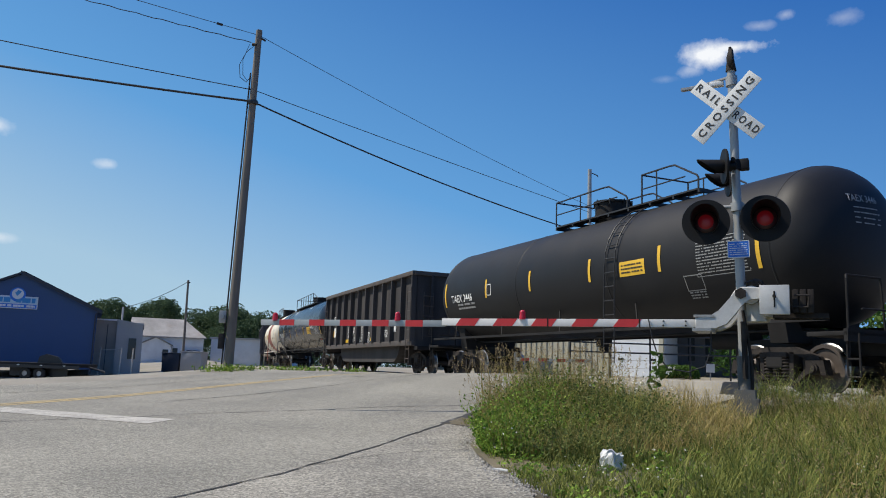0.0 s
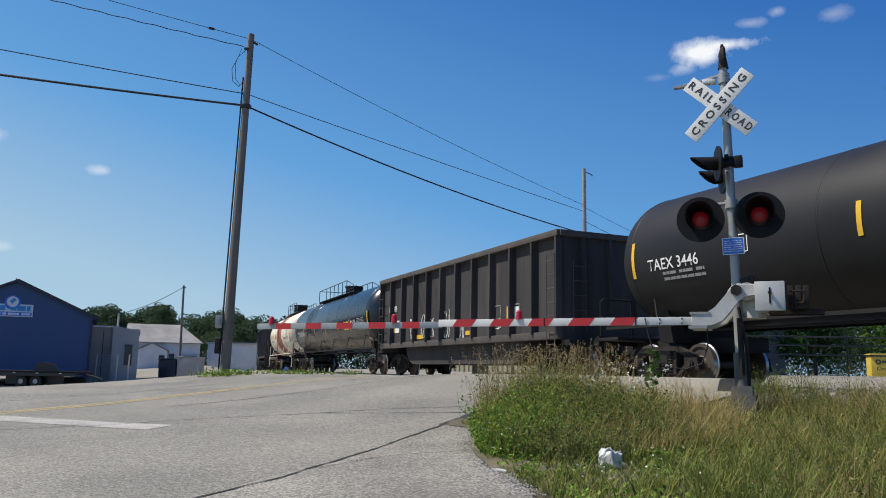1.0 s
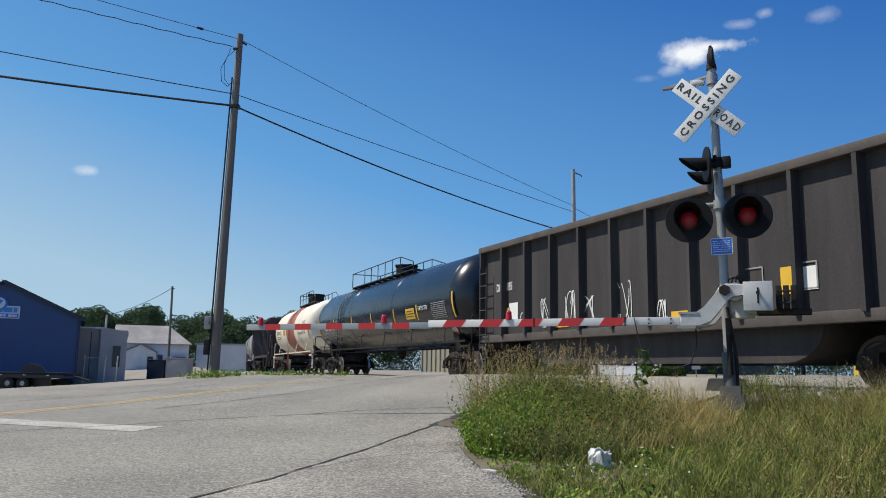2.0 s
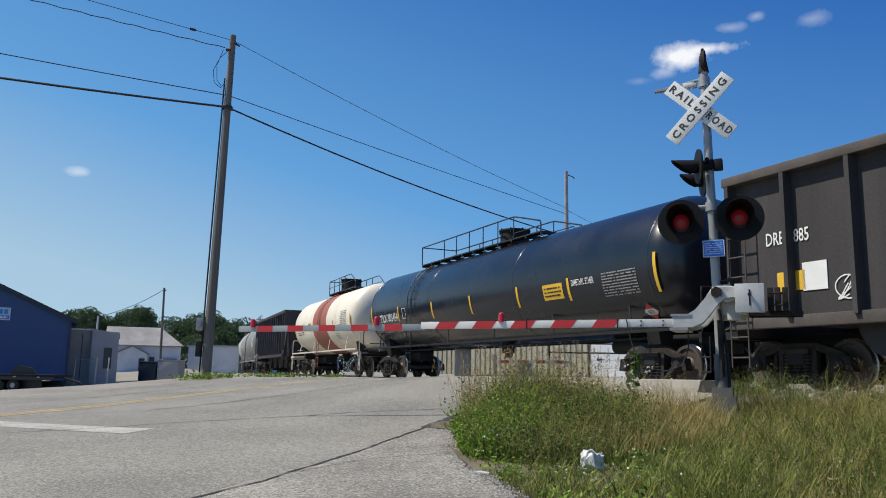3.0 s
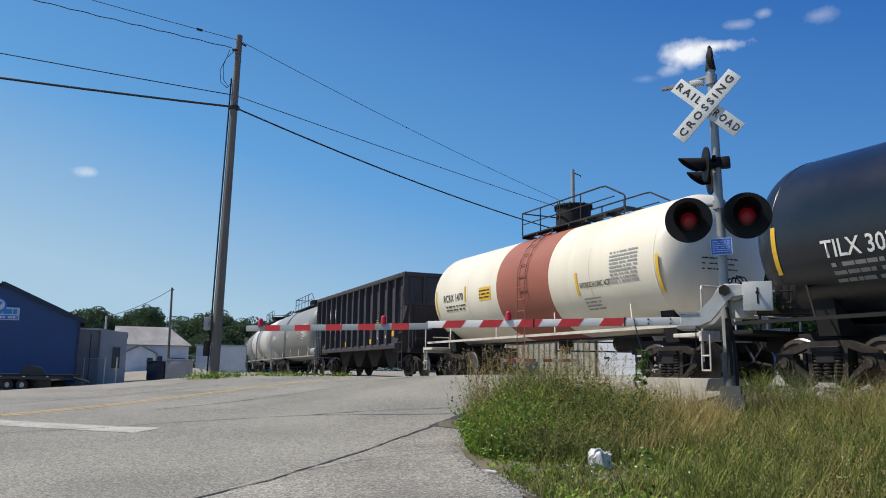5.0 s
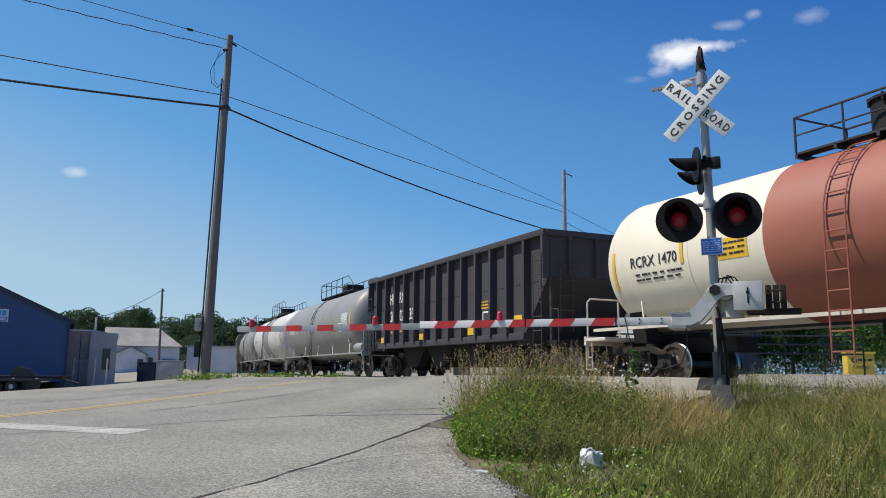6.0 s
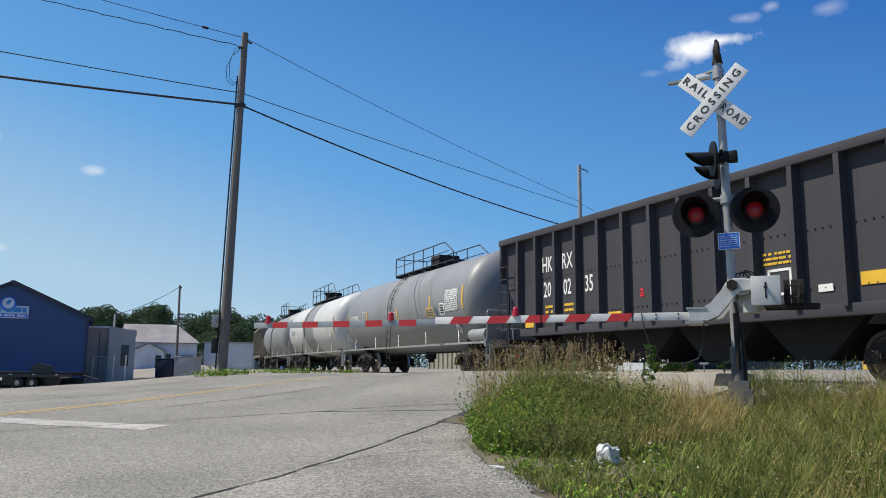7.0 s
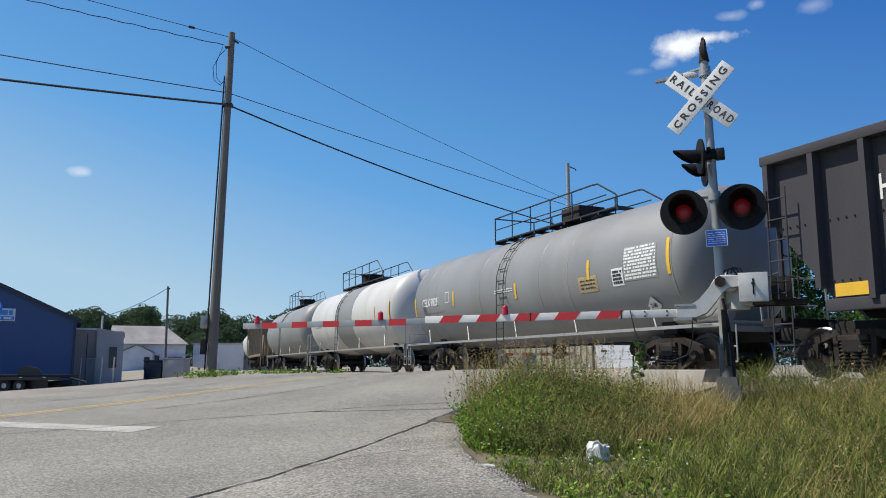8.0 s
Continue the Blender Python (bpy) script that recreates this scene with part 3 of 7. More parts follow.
def coupler(car, x, sgn, material=DARK_IRON):
    bm = box(bmesh.new(), min(x, x + sgn * 0.75), max(x, x + sgn * 0.75), -0.09, 0.09, 0.76, 0.96, 0.02)
    box(bm, min(x + sgn * 0.62, x + sgn * 0.92), max(x + sgn * 0.62, x + sgn * 0.92), -0.19, 0.17, 0.72, 1.0, 0.05)
    part("coupler", bm, material, car)
    bm = tube(bmesh.new(), [(x + sgn * 0.1, 0.3, 0.85), (x + sgn * 0.4, 0.32, 0.5), (x + sgn * 0.8, 0.25, 0.42)], 0.03)
    part("air_hose", bm, BLACK_PIPE, car)


def ladder_bm(bm, x, w, pts, rung, r=0.016):
    """Two stiles that follow (y, z) points, with rungs between."""
    for s in (-1, 1):
        tube(bm, [(x + s * w / 2, y, z) for y, z in pts], r)
    for (y0, z0), (y1, z1) in zip(pts, pts[1:]):
        k = max(1, round(math.hypot(y1 - y0, z1 - z0) / rung))
        for i in range(k):
            t = (i + 0.5) / k
            cyl(bm, (x - w / 2, y0 + (y1 - y0) * t, z0 + (z1 - z0) * t), (x + w / 2, y0 + (y1 - y0) * t, z0 + (z1 - z0) * t), r * 0.9, 6)
    return bm


def tank_car(label, s_mid, length, radius, zc, half, paint, trim, name="tank_car", head=0.72, ladder=None, deck=None, manway=None, stripes=(), ring=(), bottom=True, rails=(), knee=0.9):
    car = thing(name, Matrix(), label, "tank car", "cars of the train")
    TRAIN.append((car, s_mid, half))
    L, r = length / 2, radius
    prof = []
    for sgn in (-1, 1):
        side = []
        for i in range(9):
            a = radians(90 * i / 8)
            side.append((sgn * (L - head + head * math.cos(a) ** 1.0), r * math.sin(a) ** 0.78))
        prof += side if sgn < 0 else side[::-1]
    part("tank", lathe(bmesh.new(), prof, Matrix.Translation((0, 0, zc)), 72), paint, car, smooth=50)
    # weld seams
    for x in (-L + head, L - head, *ring):
        part("seam", lathe(bmesh.new(), [(x - 0.03, r - 0.01), (x - 0.02, r + 0.006), (x + 0.02, r + 0.006), (x + 0.03, r - 0.01)], Matrix.Translation((0, 0, zc)), 72), paint, car, smooth=60)
    # underframe: stub sills, cradles, end platforms
    for s in (-1, 1):
        bm = box(bmesh.new(), min(s * (L - 3.2), s * (L + 0.55)), max(s * (L - 3.2), s * (L + 0.55)), -0.3, 0.3, 0.72, 1.05, 0.02)
        prism(bm, [(-1.15, zc - 0.9), (-0.95, 0.95), (0.95, 0.95), (1.15, zc - 0.9), (0.6, zc - r - 0.02), (-0.6, zc - r - 0.02)], 0, s * half - 0.22, s * half + 0.22)
        part("stub_sill", bm, DARK_IRON, car)
        x0, x1 = sorted((s * (L - 0.25), s * (L + 0.6)))
        bm = box(bmesh.new(), x0, x1, -1.5, 1.5, 1.02, 1.10, 0.01)
        box(bm, *sorted((s * (L + 0.52), s * (L + 0.6))), -1.5, 1.5, 0.92, 1.14)
        part("end_platform", bm, trim, car)
        bm = bmesh.new()
        for y in (-1, 1):
            tube(bm, [(s * (L + 0.55), y * 1.42, 0.5), (s * (L + 0.55), y * 1.42, 2.0), (s * (L + 0.5), y * 1.36, 2.08), (s * (L + 0.5), y * 0.5, 2.08), (s * (L + 0.52), y * 0.45, 1.1)], 0.022)
        tube(bm, [(s * (L + 0.58), -1.1, 1.5), (s * (L + 0.58), 1.1, 1.5)], 0.018)
        part("end_rail", bm, trim, car)
        for y in (-1, 1):
            bm = bmesh.new()
            for z in (0.32, 0.62):
                tube(bm, [(s * (L + 0.56) - 0.22, y * 1.45, z), (s * (L + 0.56) + 0.02, y * 1.45, z)], 0.018)
            for x in (-0.22, 0.02):
                tube(bm, [(s * (L + 0.56) + x, y * 1.45, 0.32), (s * (L + 0.56) + x, y * 1.45, 1.05)], 0.018)
            part("step", bm, trim, car)
        coupler(car, s * (L + 0.5), s)
    # running rail along both sides, carried by struts
    for y in (1, -1):
        zr = max(1.06, zc - r + 0.04)
        bm = box(bmesh.new(), -L - 0.2, L + 0.2, y * 1.47 - 0.03, y * 1.47 + 0.03, zr - 0.03, zr + 0.04)
        part("side_rail", bm, trim, car)
        k = max(3, int(length / 3.0))
        for i in range(k):
            x = -L + length * (i + 0.5) / k
            part("strut", tube(bmesh.new(), [(x, y * 1.46, zr), (x + 0.3, y * (r * 0.8), zc - r * 0.58)], 0.022), trim, car)
    if bottom:
        bm = cyl(bmesh.new(), (0, 0, zc - r + 0.05), (0, 0, zc - r - 0.28), 0.22, 16)
        cyl(bm, (0, 0, zc - r - 0.2), (0, 0, zc - r - 0.42), 0.13, 12)
        part("outlet_valve", bm, DARK_IRON, car)
    bm = tube(bmesh.new(), [(-L + 1, 0.55, zc - r - 0.06), (L - 1, 0.55, zc - r - 0.06)], 0.03)
    part("brake_pipe", bm, DARK_IRON, car)
    bm = cyl(bmesh.new(), (-L + 2.9, 0.0, zc - r - 0.2), (-L + 4.1, 0.0, zc - r - 0.2), 0.2, 16)
    part("air_tank", bm, DARK_IRON, car)
    for x, z, h in stripes:
        part("reflector", wrap(patch(0.1, h), x, math.degrees(math.asin((z - zc) / r)), zc, r), YELLOW, car, "yellow reflective strip", 0)
    if manway:
        mx, mr, mh = manway
        bm = cyl(bmesh.new(), (mx, 0, zc + r - 0.1), (mx, 0, zc + r + mh), mr, 24)
        cyl(bm, (mx, 0, zc + r + mh), (mx, 0, zc + r + mh + 0.05), mr + 0.05, 24)
        for k in range(8):
            a = radians(45 * k)
            cyl(bm, (mx + (mr + 0.03) * math.cos(a), (mr + 0.03) * math.sin(a), zc + r + mh - 0.08), (mx + (mr + 0.03) * math.cos(a), (mr + 0.03) * math.sin(a), zc + r + mh + 0.08), 0.025, 6)
        part("manway", bm, DARK_IRON, car)
    if ladder is not None:
        lx, lmat = ladder
        pts = [(r * 1.0 + 0.06, 0.45), (r + 0.06, zc)]
        for a in (12, 24, 36, 48, 60, 70):
            pts.append(((r + 0.07) * math.cos(radians(a)), zc + (r + 0.07) * math.sin(radians(a))))
        part("side_ladder", ladder_bm(bmesh.new(), lx, 0.42, pts, 0.33), lmat, car)
    if deck:
        x0, x1, lo0, hi, dmat = deck
        zt = zc + r
        bm = box(bmesh.new(), x0, x1, 0.45, 0.75, zt + 0.01, zt + 0.05)
        box(bm, x0, x1, -0.75, -0.45, zt + 0.01, zt + 0.05)
        k = int((x1 - x0) / 0.9) + 1
        for i in range(k + 1):
            x = x0 + (x1 - x0) * i / k
            box(bm, x - 0.03, x + 0.03, -0.75, 0.75, zt - 0.06, zt + 0.03)
        part("walkway", bm, dmat, car)
        for a, b in rails or ((x0, x1),):
            bm = bmesh.new()
            for y in (0.75, -0.75):
                tube(bm, [(b, y, zt + 0.05), (b, y, zt + hi), (a + knee + 0.12, y, zt + hi), (a + knee - 0.1, y, zt + hi - 0.02), (a + 0.05, y, zt + lo0 + 0.06), (a, y, zt + lo0), (a, y, zt + 0.05)], 0.024)
                if y < 0 or knee < 1:
                    tube(bm, [(b, y, zt + hi * 0.52), (a + 0.45, y, zt + hi * 0.52)], 0.018)
                else:
                    tube(bm, [(a, y, zt + lo0 - 0.1), (a + 1.5, y, zt + lo0 - 0.1), (a + 1.7, y, zt + 0.05)], 0.018)
                k = max(2, int((b - a) / 1.25))
                for i in range(1, k):
                    x = a + knee + (b - a - knee) * (i - (knee > 1)) / k
                    tube(bm, [(x, y, zt + 0.05), (x, y, zt + hi)], 0.02)
            tube(bm, [(b, -0.75, zt + hi), (b, 0.75, zt + hi)], 0.022)
            part("top_rail", bm, dmat, car)
    trucks(car, half)
    return car


def put_text(car, text, size, x, ang, zc, r, material, narrow=0.8, thick=0.0, name="lettering"):
    return part(name, wrap(letters(text, size, "CENTER", narrow, thick), x, ang, zc, r), material, car, smooth=0)


def put_bars(car, w, h, rows, x, ang, zc, r, material, seed=1, fill=0.5, name="small_print"):
    return tagged(part(name, wrap(bars(bmesh.new(), -w / 2, w / 2, -h / 2, h / 2, rows, fill, seed), x, ang, zc, r), material, car, smooth=0), kind="stuff")


def put_panel(car, w, h, x, ang, zc, r, material, name="panel", label="", skew=0.0):
    bm = patch(w, h)
    for v in bm.verts:
        v.co.x += skew * v.co.y
        v.co.z = -0.006
    return part(name, wrap(bm, x, ang, zc, r), material, car, label, 0)


def head_print(car, bm, y, z, zc, r, length, material, name="lettering", head=0.72):
    """Lays flat lettering on the domed front head."""
    for v in bm.verts:
        py, pz = y - v.co.x, z + v.co.y
        k = min(0.97, math.hypot(py, pz - zc) / r)
        v.co = Vector((-(length / 2 - head + head * math.sqrt(1 - k ** (2 / 0.78))) - 0.015, py, pz))
    return part(name, bm, material, car, smooth=0)


def outline(w, h, t=0.02):
    bm = bmesh.new()
    for x0, x1, y0, y1 in ((-w / 2, w / 2, h / 2 - t, h / 2), (-w / 2, w / 2, -h / 2, -h / 2 + t), (-w / 2, -w / 2 + t, -h / 2, h / 2), (w / 2 - t, w / 2, -h / 2, h / 2)):
        bm.faces.new([bm.verts.new(c) for c in ((x0, y0, 0), (x1, y0, 0), (x1, y1, 0), (x0, y1, 0))])
    return bm


def open_car(label, s_mid, length, top, sill, half, paint, chord, panels, name="hopper_car", tub=False, cut=True, rib_w=0.13):
    """An open-topped car with ribbed sides; x to the tail."""
    car = thing(name, Matrix(), label, "freight car", "cars of the train")
    TRAIN.append((car, s_mid, half))
    L, W = length / 2, 1.55
    c0, c1 = (1.25, 1.55) if cut else (0.0, 0.0)
    for y in (1, -1):
        bm = bmesh.new()
        out = [(-L, top), (L, top), (L, sill + c1), (L - c0, sill), (-L + c0, sill), (-L, sill + c1)] if cut else [(-L, top), (L, top), (L, sill), (-L, sill)]
        prism(bm, out, 1, y * (W - 0.05), y * W)
        part("side_wall", bm, paint, car, smooth=0)
        rib = None
        for i in range(panels + 1):
            x = -L + 0.06 + (length - 0.12) * i / panels
            lowz = sill + (c1 * max(0, (abs(x) - (L - c0)) / c0) if cut else 0)
            bm = bmesh.new()
            prism(bm, [(-rib_w / 2, 0.0), (-rib_w / 2 + 0.02, 0.19), (rib_w / 2 - 0.02, 0.19), (rib_w / 2, 0.0)], 2, lowz, top - 0.1)
            bmesh.ops.transform(bm, matrix=Matrix.Translation((x, y * W, 0)) @ Matrix.Diagonal((1, y, 1, 1)), verts=bm.verts)
            part("rib", bm, paint, car, smooth=0)
        bm = box(bmesh.new(), -L - 0.05, L + 0.05, y * (W - 0.1) if y > 0 else -W - 0.2, W + 0.2 if y > 0 else -(W - 0.1), top - 0.12, top + 0.06, 0.025)
        part("top_chord", bm, chord, car)
        bm = box(bmesh.new(), -L + c0 * 0.9, L - c0 * 0.9, y * (W - 0.1) if y > 0 else -W - 0.13, W + 0.13 if y > 0 else -(W - 0.1), sill - 0.16, sill + 0.05, 0.02)
        part("side_sill", bm, chord if tub else paint, car)
    for s in (-1, 1):
        # end wall, sloping in towards the floor
        bm = bmesh.new()
        prism(bm, [(s * L, top), (s * (L - 0.06), top), (s * (L - 0.06 - c0), sill + 0.2), (s * (L - 0.06 - c0 * 1.4), sill - 0.3), (s * (L - c0 * 1.4), sill - 0.3), (s * (L - c0), sill + 0.15), (s * L, sill + max(c1, 0.4))], 1, -W + 0.02, W - 0.02)
        part("end_wall", bm, paint, car, smooth=0)
        bm = box(bmesh.new(), *sorted((s * (L - 0.08), s * (L + 0.1))), -W - 0.1, W + 0.1, top - 0.12, top + 0.05, 0.02)
        part("end_chord", bm, chord, car)
        for y in (-0.9, 0, 0.9):
            bm = box(bmesh.new(), *sorted((s * L, s * (L + 0.1))), y - 0.06, y + 0.06, sill + max(c1, 0.3), top - 0.1)
            part("end_post", bm, paint, car, smooth=0)
        bm = box(bmesh.new(), *sorted((s * (L - 3.0), s * (L + 0.35))), -0.32, 0.32, 0.72, 1.05, 0.02)
        box(bm, *sorted((s * (L - 0.05), s * (L + 0.35))), -W, W, 0.95, 1.1)
        part("end_sill", bm, DARK_IRON, car)
        for y in (-1, 1):
            bm = ladder_bm(bmesh.new(), s * (L - 0.28), 0.42, [(y * (W + 0.2), 0.4), (y * (W + 0.2), min(top - 0.6, sill + 2.3))], 0.38)
            part("side_ladder", bm, chord if tub else paint, car)
        bm = bmesh.new()
        for z in (1.5, 1.9, 2.3, 2.7, 3.1):
            tube(bm, [(s * (L + 0.05), 1.25, z), (s * (L + 0.16), 1.25, z), (s * (L + 0.16), 0.85, z), (s * (L + 0.05), 0.85, z)], 0.014)
        for y in (0.85, 1.25):
            tube(bm, [(s * (L + 0.1), y, 1.35), (s * (L + 0.1), y, 3.25)], 0.014)
        part("end_ladder", bm, chord if tub else paint, car)
        if cut:
            for y in (-W + 0.1, W - 0.1):
                part("corner_post", tube(bmesh.new(), [(s * (L - 0.05), y, 1.05), (s * (L - 0.05), y, sill + c1)], 0.05), paint, car)
                part("grab_rail", tube(bmesh.new(), [(s * (L + 0.3), y, 1.05), (s * (L + 0.3), y, 1.9), (s * (L - 0.05), y, 1.95)], 0.02), paint, car)
        coupler(car, s * (L + 0.3), s)
    bm = bmesh.new()
    if tub:
        pts = [(-half + 1.5, sill - 0.1)] + [(-half + 1.5 + 0.9 * (1 - math.cos(radians(90 * i / 6))), sill - 0.1 - 0.72 * math.sin(radians(90 * i / 6))) for i in range(1, 7)]
        pts += [(-x, z) for x, z in pts[::-1]]
        prism(bm, pts, 1, -1.35, 1.35)
        part("belly", bm, CAR_BROWN, car, smooth=0)
    else:
        bm.free()
        for x in (-3.6, -1.2, 1.2, 3.6):
            part("hopper_outlet", prism(bmesh.new(), [(x - 1.19, sill - 0.1), (x + 1.19, sill - 0.1), (x + 0.35, 0.42), (x - 0.35, 0.42)], 1, -1.0, 1.0), DARK_IRON, car, smooth=0)
    # load seen from above only: a dark floor inside
    bm = box(bmesh.new(), -L + c0 + 0.2, L - c0 - 0.2, -W + 0.06, W - 0.06, sill - 0.02, sill + 0.03)
    part("floor_plate", bm, RUST_TRIM, car, smooth=0)
    trucks(car, half)
    return car


def build_train():
    # leading tank car, only its tail end passes
    tank_car("black tank car with pale end rails", -0.95, 15.4, 1.52, 2.46, 7.2, BLACK_TANK, PALE_PIPE)
    # matt black tank car
    zc, r = 2.90, 1.62
    a = tank_car("matt black tank car with yellow reflectors", 18.46, 16.95, r, zc, 7.1, BLACK_TANK, DARK_IRON, head=0.95, ladder=(-2.55, BLACK_PIPE), deck=(-4.7, 1.4, 0.3, 0.78, BLACK_PIPE), rails=((-2.05, 1.4), (-4.7, -2.65)), manway=(-0.4, 0.5, 0.5),
                 stripes=[(7.58, 2.85, 0.85), (4.4, 2.87, 0.6), (1.6, 2.87, 0.6), (-1.45, 2.87, 0.6), (-4.2, 2.87, 0.6), (-7.1, 2.8, 0.9)], ring=(-2.3, 2.3))
    put_text(a, "TAEX 3446", 0.36, 6.25, -8.5, zc, r, WHITE_INK, 0.95, 0.003)
    put_bars(a, 1.3, 0.26, 2, 5.95, -18, zc, r, GREY_INK, 4)
    part("stencil", wrap(outline(0.28, 0.36), 4.2, -3, zc, r), WHITE_INK, a, smooth=0)
    put_panel(a, 0.95, 0.36, -3.2, -5, zc, r, YELLOW, "warning_panel", "yellow warning panel")
    put_bars(a, 0.8, 0.26, 3, -3.2, -5, zc, r, BLACK_INK, 8, 0.4)
    head_print(a, letters("TAEX 3446", 0.2, "CENTER", 0.8, 0.002), 0.12, zc + 0.78, zc, r, 16.95, GREY_INK, head=0.95)
    tagged(head_print(a, bars(bmesh.new(), -0.3, 0.4, -0.2, 0.2, 4, 0.22, 77), 0.1, zc + 0.45, zc, r, 16.95, GREY_INK, "small_print", 0.95), kind="stuff")
    put_bars(a, 1.4, 0.7, 11, -6.1, -6, zc, r, GREY_INK, 5, 0.38)
    part("stencil", wrap(outline(1.5, 0.8, 0.015), -6.1, -6, zc, r), GREY_INK, a, smooth=0)
    part("stencil", wrap(outline(0.55, 0.36), -5.2, -24, zc, r), GREY_INK, a, smooth=0)
    put_bars(a, 0.5, 0.2, 3, -5.2, -34, zc, r, GREY_INK, 6)
    # rust-worn ribbed car with a belly
    b = open_car("rusty black ribbed gondola car with graffiti scribbles", 36.33, 14.7, 4.05, 1.28, 6.4, CAR_BROWN, GONDOLA_TRIM, 11, "gondola_car", tub=True, cut=False)
    graffiti(b)
    # glossy black tank car
    zc, r = 2.81, 1.62
    c = tank_car("glossy black tank car with a long top railing", 55.11, 19.8, r, zc, 8.4, GLOSS_TANK, DARK_IRON, head=0.9, ladder=(4.65, BLACK_PIPE), deck=(-3.2, 5.62, 0.3, 0.74, BLACK_PIPE), knee=1.6, manway=(-0.38, 0.48, 0.5),
                 stripes=[(9.1, 2.5, 0.9), (6.1, 2.5, 0.6), (2.9, 2.45, 0.6), (-0.1, 2.42, 0.6), (-3.1, 2.42, 0.6), (-5.7, 2.42, 0.6), (-9.1, 2.5, 0.9)], ring=(-3.0, 3.1))
    put_text(c, "TILX 303454", 0.43, 7.15, -15, zc, r, WHITE_INK, 0.84, 0.006)
    put_bars(c, 1.8, 0.45, 3, 7.1, -30, zc, r, GREY_INK, 14)
    part("stencil", wrap(outline(0.34, 0.4), 5.55, -11, zc, r), WHITE_INK, c, smooth=0)
    put_panel(c, 0.95, 0.42, -4.95, -14, zc, r, YELLOW, "warning_panel", "yellow warning panel")
    put_bars(c, 0.8, 0.3, 3, -4.95, -14, zc, r, BLACK_INK, 8, 0.4)
    put_text(c, "DIMETHYL ETHER", 0.22, -6.34, -9, zc, r, WHITE_INK, 0.55, 0.003)
    put_bars(c, 1.3, 0.62, 9, -7.8, -15, zc, r, GREY_INK, 15, 0.42)
    placard(c, "1033", -8.5, -43, zc, r, True)
    # cream acid car with a red middle band
    zc, r = 2.83, 1.60
    d = tank_car("cream tank car with a faded red middle band", 73.30, 13.2, r, zc, 5.7, CREAM_TANK, PALE_PIPE, ladder=(-0.17, RED_BAND), deck=(-3.85, 1.25, 0.3, 0.75, BLACK_PIPE), manway=(-0.45, 0.52, 0.7),
                 stripes=[(5.98, 2.6, 0.9), (3.72, 2.8, 0.5), (-2.7, 2.5, 0.6), (-5.85, 2.45, 0.9)], ring=(-3.4, 3.4))
    part("band", lathe(bmesh.new(), [(-1.53, r - 0.01), (-1.53, r + 0.008), (1.4, r + 0.008), (1.4, r - 0.01)], Matrix.Translation((0, 0, zc)), 72), RED_BAND, d, "faded red painted band", smooth=60)
    put_text(d, "RCRX 1470", 0.34, 4.62, -4, zc, r, BLACK_INK, 0.92, 0.004)
    put_bars(d, 1.5, 0.24, 2, 4.5, -16, zc, r, BLACK_INK, 24, 0.4)
    put_panel(d, 0.78, 0.42, 2.33, -5, zc, r, YELLOW, "warning_panel", "yellow warning panel")
    put_bars(d, 0.7, 0.32, 3, 2.35, -5, zc, r, BLACK_INK, 28, 0.4)
    put_text(d, "HYDROCHLORIC ACID", 0.2, -3.47, -14, zc, r, BLACK_INK, 0.62, 0.003)
    put_bars(d, 1.05, 0.8, 9, -4.65, -2, zc, r, GREY_INK, 25, 0.5)
    put_bars(d, 0.7, 0.4, 4, -3.2, -32, zc, r, GREY_INK, 26, 0.4)
    head_print(d, letters("RCRX", 0.2, "CENTER", 0.9, 0.002), 0.35, zc + 0.2, zc, r, 13.2, BLACK_INK)
    tagged(head_print(d, bars(bmesh.new(), -0.5, 0.5, -0.18, 0.18, 3, 0.25, 78), 0.3, zc - 0.15, zc, r, 13.2, BLACK_INK, "small_print"), kind="stuff")
    # black ribbed hopper
    e = open_car("black ribbed open hopper car", 88.9, 13.95, 4.05, 1.3, 5.85, CAR_GREY, CAR_GREY, 14, "hopper_car", rib_w=0.15)
    y = 1.562
    step = (13.95 - 0.12) / 14
    xs = [6.975 - 0.06 - step * (i + 0.5) for i in range(14)]
    for i, (up, low) in ((2, ("HK", "20")), (3, ("RX", "02")), (4, ("", "35"))):
        if up:
            side_text(up, 0.6, xs[i] + 0.1, y, 3.08, WHITE_INK, e, narrow=0.64, thick=0.006)
        side_text(low, 0.6, xs[i] + 0.1, y, 2.38, WHITE_INK, e, narrow=0.64, thick=0.006)
    for i, z, w in ((2, 1.85, 0.4), (3, 1.85, 0.5), (10, 2.3, 0.75)):
        bm = bars(bmesh.new(), -w / 2, w / 2, -0.14, 0.14, 2 if i < 5 else 3, 0.5, 30 + i)
        bmesh.ops.transform(bm, matrix=Matrix(((-1, 0, 0, xs[i]), (0, 0, 1, y), (0, 1, 0, z), (0, 0, 0, 1))), verts=bm.verts)
        tagged(part("small_print", bm, YELLOW, e, smooth=0), kind="stuff")
    for i, z, mt in ((1, 1.5, YELLOW), (5, 1.5, YELLOW), (9, 1.52, YELLOW), (12, 1.75, YELLOW), (11, 1.7, WHITE_INK)):
        bm = box(bmesh.new(), xs[i] - (0.38 if mt is YELLOW else 0.15), xs[i] + (0.3 if mt is YELLOW else 0.15), y - 0.005, y + 0.006, z - 0.11, z + 0.11 if mt is YELLOW else z + 0.02)
        part("reflector", bm, mt, e, smooth=0)
    bm = outline(0.55, 0.5, 0.05)
